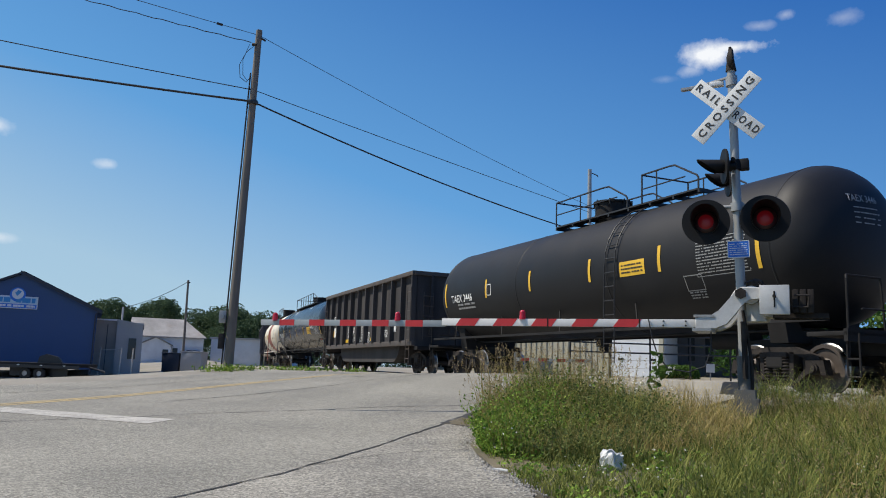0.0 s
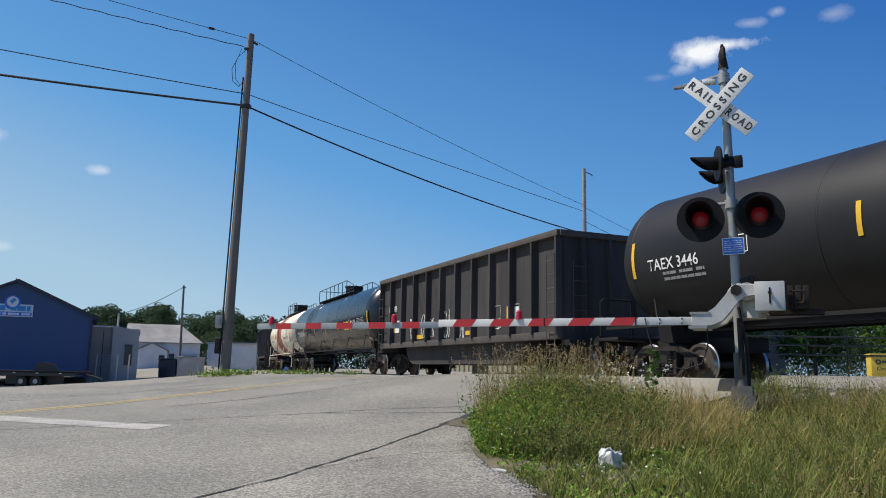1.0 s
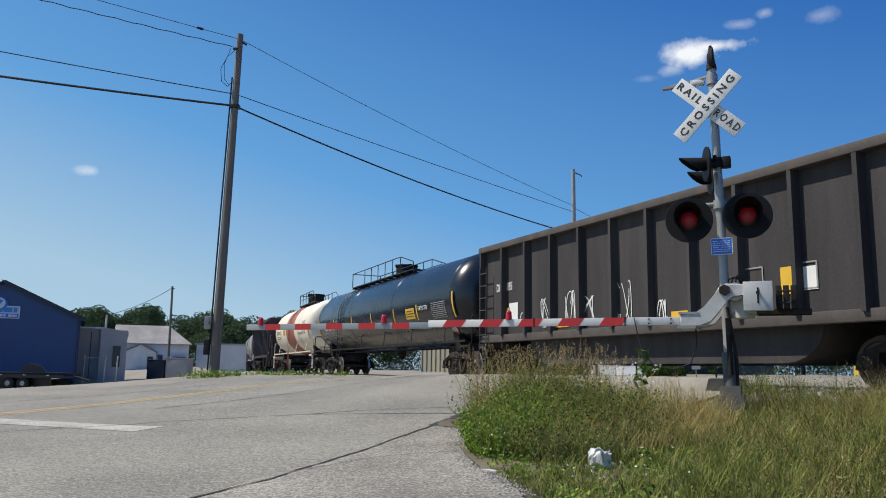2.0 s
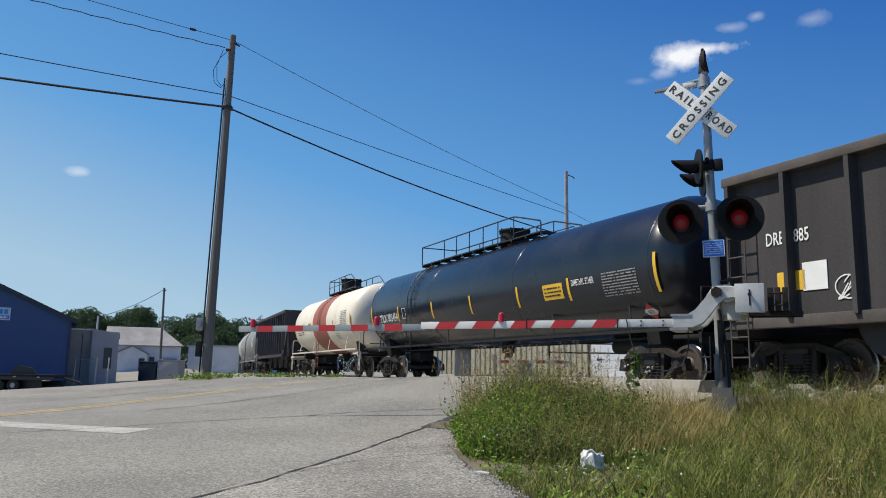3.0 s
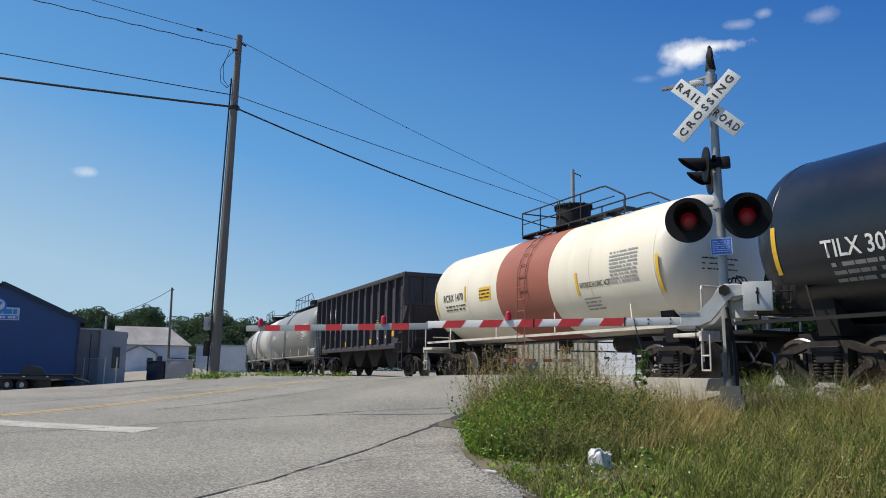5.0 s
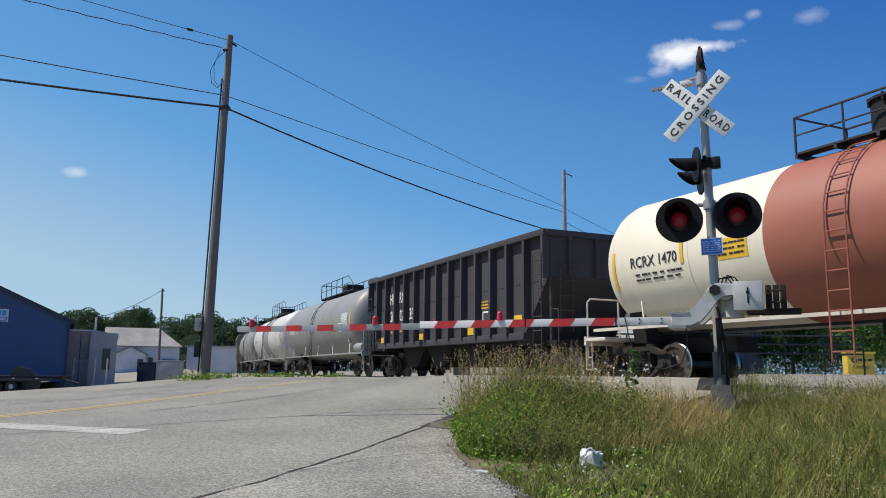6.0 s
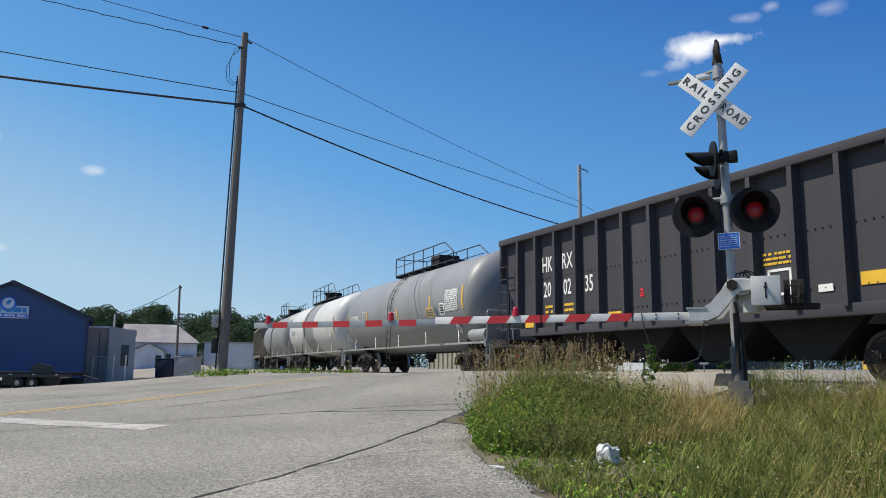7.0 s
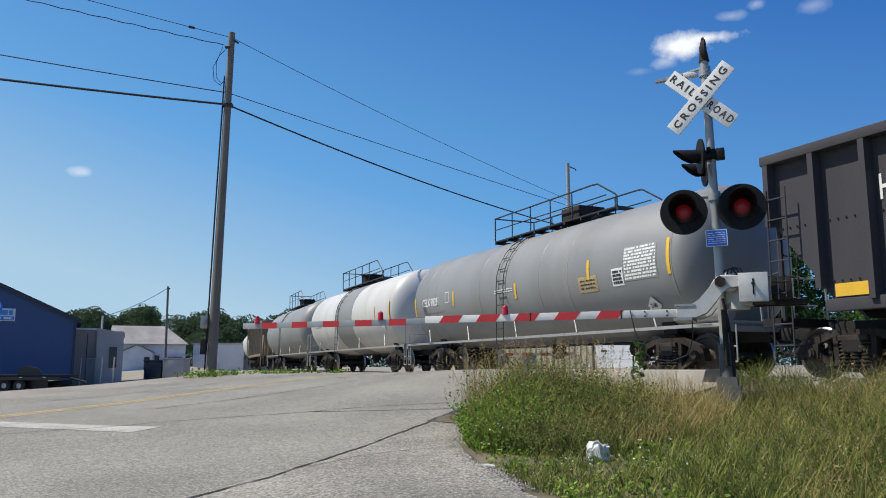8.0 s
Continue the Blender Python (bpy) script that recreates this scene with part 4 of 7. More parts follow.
    bmesh.ops.transform(bm, matrix=Matrix(((-1, 0, 0, xs[10]), (0, 0, 1, y), (0, 1, 0, 1.85), (0, 0, 0, 1))), verts=bm.verts)
    part("stencil", bm, WHITE_INK, e, smooth=0)
    side_text("a", 0.42, xs[6], y, 2.02, ARM_RED, e, "scrawl", 0.9, 0.004)
    rivets(e, xs, y)
    # grey tank cars
    zc, r = 2.58, 1.70
    f = tank_car("weathered grey tank car with faded yellow strips", 105.40, 15.3, r, zc, 6.0, GREY_TANK, SILVER_PAINT, ladder=(0.46, BLACK_PIPE), deck=(-3.95, 2.5, 0.3, 0.8, BLACK_PIPE),
                 stripes=[(-6.7, 2.6, 0.8), (-3.78, 2.6, 0.5), (-0.2, 2.4, 0.45), (3.9, 2.5, 0.5), (7.1, 2.4, 0.7)], ring=(-3.0, -1.6, 1.9, 5.2, 5.9))
    bm = box(bmesh.new(), -1.85, -0.95, -0.45, 0.45, zc + r - 0.05, zc + r + 0.5, 0.03)
    part("valve_housing", bm, TRUCK_IRON, f)
    put_text(f, "CELX 98281", 0.38, 5.75, -3.0, zc, r, WHITE_INK, 0.72, 0.008)
    put_bars(f, 1.6, 0.14, 1, 5.6, -14, zc, r, GREY_INK, 44)
    part("stencil", wrap(outline(0.3, 0.36), 4.4, 0, zc, r), WHITE_INK, f, smooth=0)
    put_panel(f, 0.8, 0.4, -3.72, -11, zc, r, YELLOW_LINE, "warning_panel", "faded yellow warning panel")
    put_bars(f, 0.6, 0.28, 3, -3.72, -11, zc, r, BLACK_INK, 48, 0.35)
    put_panel(f, 0.42, 0.42, -4.92, -9, zc, r, WHITE_INK, "label_panel")
    put_bars(f, 0.34, 0.34, 4, -4.92, -9, zc, r, BLACK_INK, 49, 0.7)
    put_panel(f, 1.15, 0.8, -5.75, 0, zc, r, SILVER_PAINT, "table_panel", "white stencilled data table")
    put_bars(f, 1.1, 0.76, 10, -5.75, 0, zc, r, WHITE_INK, 45, 0.6)
    put_bars(f, 1.1, 0.14, 2, 0.5, -4, zc, r, WHITE_INK, 46, 0.4)
    placard(f, "2189", -5.9, -35, zc, r, False)
    bm = cyl(bmesh.new(), (-8.1, 1.3, 1.32), (-6.9, 1.3, 1.32), 0.2, 18)
    part("air_reservoir", bm, SILVER_PAINT, f)
    g = tank_car("pale grey tank car with a faded band", 121.85, 14.6, r, zc, 5.6, SILVER_TANK, SILVER_PAINT, ladder=(1.1, BLACK_PIPE), deck=(-3.0, 3.6, 0.3, 0.9, BLACK_PIPE), manway=(0.9, 0.5, 0.5),
                 stripes=[(-4.6, 2.5, 0.6), (-6.5, 2.5, 0.8)], ring=(-3.5, 3.6))
    part("band", lathe(bmesh.new(), [(-1.3, r - 0.01), (-1.3, r + 0.007), (1.5, r + 0.007), (1.5, r - 0.01)], Matrix.Translation((0, 0, zc)), 72), GREY_TANK, g, "faded grey painted band", smooth=60)
    placard(g, "", -5.6, -22, zc, r, False)
    put_bars(g, 1.2, 0.3, 3, 5.2, -5, zc, r, GREY_INK, 61)
    tank_car("dull grey tank car with dark heads", 138.3, 14.8, r, zc, 5.7, GREY_TANK, SILVER_PAINT, ladder=(0.4, BLACK_PIPE), deck=(-2.6, 2.6, 0.3, 1.0, BLACK_PIPE), manway=(0.0, 0.5, 0.5), ring=(-3.4, 3.5))
    open_car("dull tan ribbed hopper car with sloping ends", 155.0, 14.0, 3.9, 1.3, 5.2, CAR_TAN, CAR_TAN, 10, "hopper_car")
    tank_car("pale tank car at the far end of the train", 171.6, 14.0, r, zc, 5.6, SILVER_TANK, DARK_IRON, deck=(-2.3, 2.3, 0.3, 1.0, BLACK_PIPE), manway=(0.0, 0.5, 0.5))


GONDOLA_TRIM = mat("worn_brown_black_steel", (0.066, 0.056, 0.051), 0.75, vary=0.35, scale=2.5, fine=30, bump=0.3, dirt=(0.13, 0.085, 0.06), dirt_amount=0.6)


def placard(car, text, x, ang, zc, r, red):
    """A diamond hazard placard."""
    bm = bmesh.new()
    q = 0.23
    bm.faces.new([bm.verts.new(c) for c in ((-q, 0, 0.03), (0, -q, 0.03), (q, 0, 0.03), (0, q, 0.03))])
    p = part("placard", wrap(bm, x, ang, zc, r), SIGN_WHITE, car, "diamond-shaped hazard placard", 0)
    if red:
        for sg in (1, -1):
            bm = bmesh.new()
            bm.faces.new([bm.verts.new(c) for c in ((-0.15, sg * 0.085, 0.034), (0.15, sg * 0.085, 0.034), (0, sg * 0.235, 0.034))])
            part("red_field", wrap(bm, x, ang, zc, r), ARM_RED, p, smooth=0)
    bm = patch(0.34, 0.14, 2)
    for v in bm.verts:
        v.co.z = 0.036
    part("number_panel", wrap(bm, x, ang, zc, r), SIGN_WHITE, p, smooth=0)
    if text:
        bm = letters(text, 0.14, "CENTER", 0.75, 0.003)
        for v in bm.verts:
            v.co.z = 0.042
        part("lettering", wrap(bm, x, ang, zc, r), BLACK_INK, p, smooth=0)


def rivets(car, xs, y):
    bm = bmesh.new()
    for x in xs:
        for k in range(5):
            for z in (2.72, 1.66):
                cyl(bm, (x - 0.32 + k * 0.16, y - 0.015, z), (x - 0.32 + k * 0.16, y + 0.008, z), 0.016, 6)
    tagged(part("rivets", bm, DARK_IRON, car, smooth=0), kind="stuff")


def graffiti(car):
    """Loose chalk scribbles and paint patches along the lower side."""
    rnd = random.Random(11)
    y = 1.566
    for x0, w, h, z0 in ((4.9, 0.5, 0.4, 1.75), (3.75, 0.6, 0.8, 1.85), (2.6, 0.6, 0.9, 1.9), (1.75, 0.6, 0.7, 1.8), (0.45, 0.85, 1.0, 1.9), (-0.9, 0.5, 0.5, 1.6), (-3.6, 0.6, 0.3, 1.7)):
        bm = bmesh.new()
        for k in range(3):
            ph, a, b = rnd.uniform(0, 6.28), rnd.randint(1, 3), rnd.randint(2, 4)
            pts = [(x0 - w * 0.5 * math.sin(a * t * 0.5 + ph) * (0.5 + 0.17 * k), z0 + h * 0.5 * math.sin(b * t * 0.45 + k + ph)) for t in [6.28 * i / 26 for i in range(20)]]
            for (xa, za), (xb, zb) in zip(pts, pts[1:]):
                d = Vector((xb - xa, zb - za))
                if d.length < 1e-4:
                    continue
                o = Vector((-d.y, d.x)).normalized() * 0.011
                bm.faces.new([bm.verts.new(c) for c in ((xa + o.x, y + 0.001 * k, za + o.y), (xb + o.x, y + 0.001 * k, zb + o.y), (xb - o.x, y + 0.001 * k, zb - o.y), (xa - o.x, y + 0.001 * k, za - o.y))])
        part("scribble", bm, WHITE_INK, car, "chalk-white graffiti scribble", 0)
    for x0, w, z0, h, mt in ((-4.35, 0.3, 1.95, 0.5, YELLOW), (-4.75, 0.5, 1.95, 0.42, WHITE_INK), (6.0, 0.6, 1.95, 0.35, YELLOW), (-1.6, 0.7, 1.5, 0.14, YELLOW), (3.0, 0.7, 1.5, 0.16, YELLOW), (5.5, 0.5, 2.0, 0.5, WHITE_INK)):
        bm = box(bmesh.new(), x0 - w / 2, x0 + w / 2, y - 0.01, y + 0.003, z0 - h / 2, z0 + h / 2)
        part("paint_patch", bm, mt, car, smooth=0)
    for x0, w, h in ((-4.75, 0.5, 0.5), (-3.55, 0.5, 0.55)):
        bm = outline(w, h, 0.03)
        bmesh.ops.transform(bm, matrix=Matrix(((-1, 0, 0, x0), (0, 0, 1, y + 0.004), (0, 1, 0, 2.0), (0, 0, 0, 1))), verts=bm.verts)
        part("stencil", bm, GREY_INK, car, smooth=0)
    side_text("DREK 885", 0.34, 6.05, y, 2.75, WHITE_INK, car, narrow=0.66, thick=0.004)


build_train()


# ---- crossing signal and gate, beside the road ----
SIGNAL_AT = Vector((3.80, 10.6, -0.38))


def lamp_head(parent, m, disc=0.32, reach=0.30, name="flasher"):
    """A round black background, a long visor and a red lens; it faces -y of m."""
    bm = lathe(bmesh.new(), [(0.02, 0.0), (0.02, disc - 0.005), (0.0, disc), (-0.012, disc - 0.005), (-0.012, 0.165), (0.0, 0.16), (0.0, 0.0)], Matrix.Rotation(radians(90), 4, "Z"), 36)
    cyl(bm, (0, 0.02, 0), (0, 0.16, 0), 0.15, 24, 0.11)
    f = part(name, bm, LAMP_BLACK, parent, "black flashing lamp with a deep visor")
    f.matrix_basis = m
    bm = bmesh.new()
    n = 22
    rows = []
    for i in range(n + 1):
        a = radians(-62 + 304 * i / n)
        depth = 0.10 + reach * max(0.0, math.sin(a) * 0.5 + 0.5) ** 0.8
        rows.append([bm.verts.new((r * math.cos(a), y, r * math.sin(a))) for r, y in ((0.175, -0.005), (0.19, -depth), (0.178, -depth), (0.163, -0.005))])
    for p, q in zip(rows, rows[1:]):
        for k in range(4):
            bm.faces.new((p[k], p[(k + 1) % 4], q[(k + 1) % 4], q[k]))
    part("visor", bm, LAMP_BLACK, f)
    # outer lens as a dark unlit ring: the glow's fall-off put into colour
    part("lens_dim_ring", lathe(bmesh.new(), [(-0.005, 0.15), (-0.012, 0.135), (-0.018, 0.105), (-0.01, 0.1)], Matrix.Rotation(radians(90), 4, "Z"), 28), LENS_DIM_EDGE, f, "dark red lens edge, coloured as the dimmer rim of the glow")
    part("lens", lathe(bmesh.new(), [(-0.012, 0.108), (-0.026, 0.08), (-0.034, 0.04), (-0.036, 0.0)], Matrix.Rotation(radians(90), 4, "Z"), 28), RED_LENS, f, "glowing red lens")
    return f


def crossbuck(parent, z):
    for k, (words, tilt, dy) in enumerate(((("RAIL", "ROAD"), -45, -0.10), (("CROSSING",), 45, -0.135))):
        bm = box(bmesh.new(), -0.575, 0.575, -0.008, 0.008, -0.112, 0.112, 0.004)
        b = part("blade", bm, SIGN_WHITE, parent, "white blade with black letters")
        b.matrix_basis = pose(-0.06, 0, z, 0, 0, -6) @ pose(0, dy, 0, 0, -tilt, 0)
        places = ((words[0], -0.335, 0.42), (words[1], 0.345, 0.42)) if len(words) == 2 else ((words[0], 0.0, 1.03),)
        for w, x, room in places:
            bm = letters(w, 0.15, "CENTER", 1.0, 0.003, 1.45)
            xs = [v.co.x for v in bm.verts]
            k2 = room / (max(xs) - min(xs))
            bmesh.ops.transform(bm, matrix=Matrix(((k2, 0, 0, x), (0, 0, 1, -0.011), (0, 1, 0, 0), (0, 0, 0, 1))), verts=bm.verts)
            part("lettering", bm, BLACK_INK, b, smooth=0)


def crossing_signal():
    g = SIGNAL_AT.z
    s = thing("crossing_signal", pose(*SIGNAL_AT, 0, -1.15, -24), "silver railroad crossing mast with crossbuck and red flashers", "crossing signal")
    part("mast", cyl(bmesh.new(), (0, 0, 0.3), (0, 0, 4.62 - g), 0.064, 20, 0.056), SILVER_PAINT, s)
    bm = bmesh.new()
    prism(bm, [(-0.17, -0.17), (0.17, -0.17), (0.17, 0.17), (-0.17, 0.17)], 2, -0.1, 0.34)
    prism(bm, [(-0.13, -0.13), (0.13, -0.13), (0.13, 0.13), (-0.13, 0.13)], 2, 0.34, 0.46)
    cyl(bm, (0, 0, 0.4), (0, 0, 0.9), 0.09, 16)
    part("base", bm, BASE_METAL, s, "dull grey cast base")
    bm = cyl(bmesh.new(), (0.02, -0.1, 0.6), (0.02, -0.1, 1.35), 0.035, 8)
    tube(bm, [(0.09, -0.05, 0.3), (0.1, -0.06, 0.8), (0.06, -0.08, 1.2), (0.02, -0.1, 1.5)], 0.022)
    part("conduit", bm, TRUCK_IRON, s)
    crossbuck(s, 3.93 - g)
    bm = cyl(bmesh.new(), (-0.30, 0.0, 2.55 - g), (0.30, 0.0, 2.55 - g), 0.03, 10)
    tube(bm, [(-0.37, 0.08, 2.37 - g), (-0.34, 0.02, 2.52 - g), (-0.28, 0, 2.55 - g)], 0.026)
    tube(bm, [(0.37, 0.08, 2.37 - g), (0.34, 0.02, 2.52 - g), (0.28, 0, 2.55 - g)], 0.026)
    cyl(bm, (0, 0, 2.48 - g), (0, 0, 2.60 - g), 0.085, 14)
    part("lamp_bracket", bm, SILVER_PAINT, s)
    lamp_head(s, pose(-0.41, -0.06, 2.35 - g, 0, 0, 4))
    lamp_head(s, pose(0.35, -0.06, 2.35 - g, 0, 0, 4))
    # pair for the side road, seen from behind and beside
    bm = cyl(bmesh.new(), (0.0, -0.36, 3.13 - g), (0.0, 0.36, 3.13 - g), 0.03, 10)
    cyl(bm, (0, 0, 3.06 - g), (0, 0, 3.2 - g), 0.085, 14)
    part("lamp_bracket", bm, LAMP_BLACK, s)
    lamp_head(s, pose(-0.12, -0.28, 3.06 - g, 0, 0, -72) @ Matrix.Diagonal((0.52, 0.9, 0.52, 1)), 0.46, 0.30)
    lamp_head(s, pose(-0.12, 0.28, 3.0 - g, 0, 0, -72) @ Matrix.Diagonal((0.52, 0.8, 0.52, 1)), 0.46, 0.30)
    bm = box(bmesh.new(), 0.06, 0.18, -0.06, 0.06, 3.05 - g, 3.21 - g, 0.02)
    part("junction_box", bm, LAMP_BLACK, s)
    # bell at the top and a small floodlight on its arm
    bm = lathe(bmesh.new(), [(-0.03, 0.0), (-0.03, 0.05), (0.0, 0.13), (0.05, 0.16), (0.06, 0.15), (0.06, 0.0)], Matrix.Translation((-0.02, -0.02, 4.66 - g)), 20)
    cyl(bm, (0, 0, 4.5 - g), (0, 0, 4.86 - g), 0.075, 14, 0.02)
    part("bell", bm, TRUCK_IRON, s, "dark weathered crossing bell")
    bm = tube(bmesh.new(), [(0, 0, 4.42 - g), (-0.3, 0.09, 4.40 - g), (-0.66, 0.1, 4.36 - g)], 0.022)
    box(bm, -0.70, -0.46, 0.06, 0.14, 4.34 - g, 4.375 - g)
    cyl(bm, (0, 0, 4.28 - g), (0, 0, 4.42 - g), 0.08, 14)
    part("light_arm", bm, SILVER_PAINT, s)
    bm = box(bmesh.new(), -0.3, -0.11, 0.03, 0.14, 4.33 - g, 4.40 - g, 0.015, )
    part("floodlight", bm, SIGN_WHITE, s, "small white floodlight")
    # blue emergency notice
    bm = box(bmesh.new(), -0.14, 0.14, -0.092, -0.08, 1.83 - g, 2.06 - g)
    p = part("notice", bm, SIGN_BLUE, s, "blue notice with white print")
    bm = bars(bmesh.new(), -0.115, 0.115, -0.085, 0.085, 6, 0.3, 71)
    bmesh.ops.transform(bm, matrix=Matrix(((1, 0, 0, 0), (0, 0, -1, -0.095), (0, 1, 0, 1.945 - g), (0, 0, 0, 1))), verts=bm.verts)
    tagged(part("small_print", bm, WHITE_INK, p, smooth=0), kind="stuff")
    bm = outline(0.28, 0.23, 0.009)
    bmesh.ops.transform(bm, matrix=Matrix(((1, 0, 0, 0), (0, 0, -1, -0.0945), (0, 1, 0, 1.945 - g), (0, 0, 0, 1))), verts=bm.verts)
    part("border", bm, WHITE_INK, p, smooth=0)


def crossing_gate():
    g = SIGNAL_AT.z
    a = thing("crossing_gate", pose(*SIGNAL_AT, 0, 0, -24), "lowered crossing gate with a red and white striped arm", "crossing gate")
    # mechanism housing round the mast
    bm = box(bmesh.new(), -0.02, 0.42, -0.02, 0.30, 1.03 - g, 1.42 - g, 0.06)
    cyl(bm, (0.1, -0.16, 1.32 - g), (0.1, 0.3, 1.32 - g), 0.12, 20)
    cyl(bm, (0.16, 0.12, 0.98 - g), (0.16, 0.12, 1.12 - g), 0.16, 18)
    part("mechanism_box", bm, CASTING, a, "painted cast gate mechanism")
    # crank arms on both sides of the mast
    prof = [(-0.60, 0.86), (-0.60, 1.02), (-0.40, 1.03), (-0.29, 1.10), (-0.16, 1.27), (-0.09, 1.38), (-0.01, 1.42), (0.36, 1.40), (0.36, 1.27), (0.08, 1.26), (0.0, 1.20), (-0.08, 1.06), (-0.20, 0.92), (-0.34, 0.86)]
    for y0, y1 in ((-0.24, -0.19), (0.30, 0.35)):
        bm = prism(bmesh.new(), [(x, z - g) for x, z in prof], 1, y0, y1)
        bmesh.ops.bevel(bm, geom=list(bm.edges), offset=0.012, segments=1, affect="EDGES")
        part("crank_arm", bm, CASTING, a)
    bm = cyl(bmesh.new(), (-0.02, -0.27, 1.33 - g), (-0.02, 0.4, 1.33 - g), 0.045, 14)
    cyl(bm, (-0.02, -0.29, 1.33 - g), (-0.02, -0.23, 1.33 - g), 0.075, 6)
    part("pivot", bm, TRUCK_IRON, a)
    bm = box(bmesh.new(), -0.64, -0.40, -0.25, 0.36, 0.83 - g, 0.87 - g)
    box(bm, -0.62, -0.36, -0.25, 0.36, 1.02 - g, 1.05 - g)
    part("arm_clamp", bm, SILVER_PAINT, a)
    # counterweights
    bm = box(bmesh.new(), 0.21, 0.57, -0.31, -0.24, 1.05 - g, 1.43 - g, 0.008)
    w = part("counterweight", bm, CASTING, a, "square painted steel counterweight")
    # thin black strip drawn as the bolt's shadow on the plate
    bm = box(bmesh.new(), 0.38, 0.40, -0.316, -0.311, 1.14 - g, 1.35 - g)
    part("bolt_shadow", bm, LAMP_BLACK, w)
    bm = cyl(bmesh.new(), (0.39, -0.37, 1.28 - g), (0.39, -0.31, 1.28 - g), 0.022, 10)
    part("bolt", bm, TRUCK_IRON, w)
    for i in range(3):
        part("weight_plate", box(bmesh.new(), 0.60 + i * 0.09, 0.67 + i * 0.09, -0.2, 0.3, 1.08 - g, 1.38 - g, 0.006), TRUCK_IRON, a)
    bm = bmesh.new()
    box(bm, 0.36, 1.02, -0.1, 0.0, 1.02 - g, 1.08 - g)
    box(bm, 0.36, 1.02, 0.2, 0.28, 1.02 - g, 1.08 - g)
    tube(bm, [(0.60, -0.24, 1.15 - g), (0.78, -0.24, 1.15 - g), (0.80, -0.24, 1.3 - g), (0.62, -0.24, 1.3 - g)], 0.012)
    part("weight_frame", bm, TRUCK_IRON, a)
    # the arm, in two telescoped lengths
    z0 = 0.945 - g
    bm = box(bmesh.new(), -4.45, -0.55, -0.045, 0.0, z0 - 0.055, z0 + 0.055, 0.004)
    arm = part("arm", bm, ARM_WHITE, a, "white arm with slanted red stripes")
    bm = box(bmesh.new(), -7.98, -4.40, -0.035, -0.005, z0 - 0.075, z0 + 0.025, 0.003)
    tip = part("arm_tip", bm, ARM_OUTER, a, "greyed outer arm with red blocks")
    for i in range(5):
        x = -1.55 - i * 0.615
        w = 0.16
        bm = prism(bmesh.new(), [(x - w - 0.04, z0 - 0.0555), (x + w - 0.04, z0 - 0.0555), (x + w + 0.04, z0 + 0.0555), (x - w + 0.04, z0 + 0.0555)], 1, -0.0475, 0.002)
        part("stripe", bm, ARM_RED, arm, smooth=0)
    for i in range(5):
        x = -4.95 - i * 0.62
        bm = prism(bmesh.new(), [(x - 0.15, z0 - 0.0755), (x + 0.16, z0 - 0.0755), (x + 0.16, z0 + 0.0255), (x - 0.15, z0 + 0.0255)], 1, -0.0375, -0.002)
        part("stripe", bm, ARM_RED, tip, smooth=0)
    for x in (-1.05, -0.75):
        for dz in (-0.03, 0.03):
            part("bolt", cyl(bmesh.new(), (x, -0.06, z0 + dz), (x, 0.0, z0 + dz), 0.012, 8), LAMP_BLACK, arm)
    for x in (-2.72, -1.38):
        part("strap", box(bmesh.new(), x - 0.008, x + 0.008, -0.05, 0.004, z0 - 0.062, z0 + 0.062), LAMP_BLACK, arm)
    for x, dz in ((-7.68, 0.035), (-5.25, 0.045), (-3.12, 0.075)):
        bm = cyl(bmesh.new(), (x, -0.03, z0 + dz - 0.03), (x, -0.03, z0 + dz + 0.075), 0.05, 14, 0.042)
        bmesh.ops.create_icosphere(bm, subdivisions=2, radius=0.045, matrix=Matrix.Translation((x, -0.03, z0 + dz + 0.07)))
        part("arm_lamp", bm, ARM_LAMP, a, "small red arm lamp")
    pts = [(-1.25, -0.06, z0 + 0.05), (-1.2, -0.08, z0 - 0.2), (-1.12, -0.1, z0 - 0.45), (-0.98, -0.12, z0 - 0.62), (-0.72, -0.12, z0 - 0.66), (-0.5, -0.1, z0 - 0.58), (-0.42, -0.08, z0 - 0.35), (-0.42, -0.06, z0 - 0.05)]
    part("loose_cable", tube(bmesh.new(), pts, 0.009), CABLE, a)
    bm = bmesh.new()
    for k in range(3):
        tube(bm, [(0.0 + 0.05 * k, 0.0, 1.44 - g), (0.03 + 0.05 * k, -0.05, 1.5 - g + 0.02 * k), (0.13 + 0.05 * k, -0.06, 1.51 - g), (0.2 + 0.04 * k, 0.0, 1.42 - g)], 0.009)
    part("cables", bm, CABLE, a)


ARM_OUTER = mat("dull_aluminium_arm", (0.33, 0.35, 0.35), 0.5, 0.2, vary=0.15, scale=4)
ARM_LAMP = mat("arm_lamp_red", (0.42, 0.012, 0.03), 0.3, vary=0.1, glow=(1.0, 0.02, 0.05, 0.05))
crossing_signal()
crossing_gate()


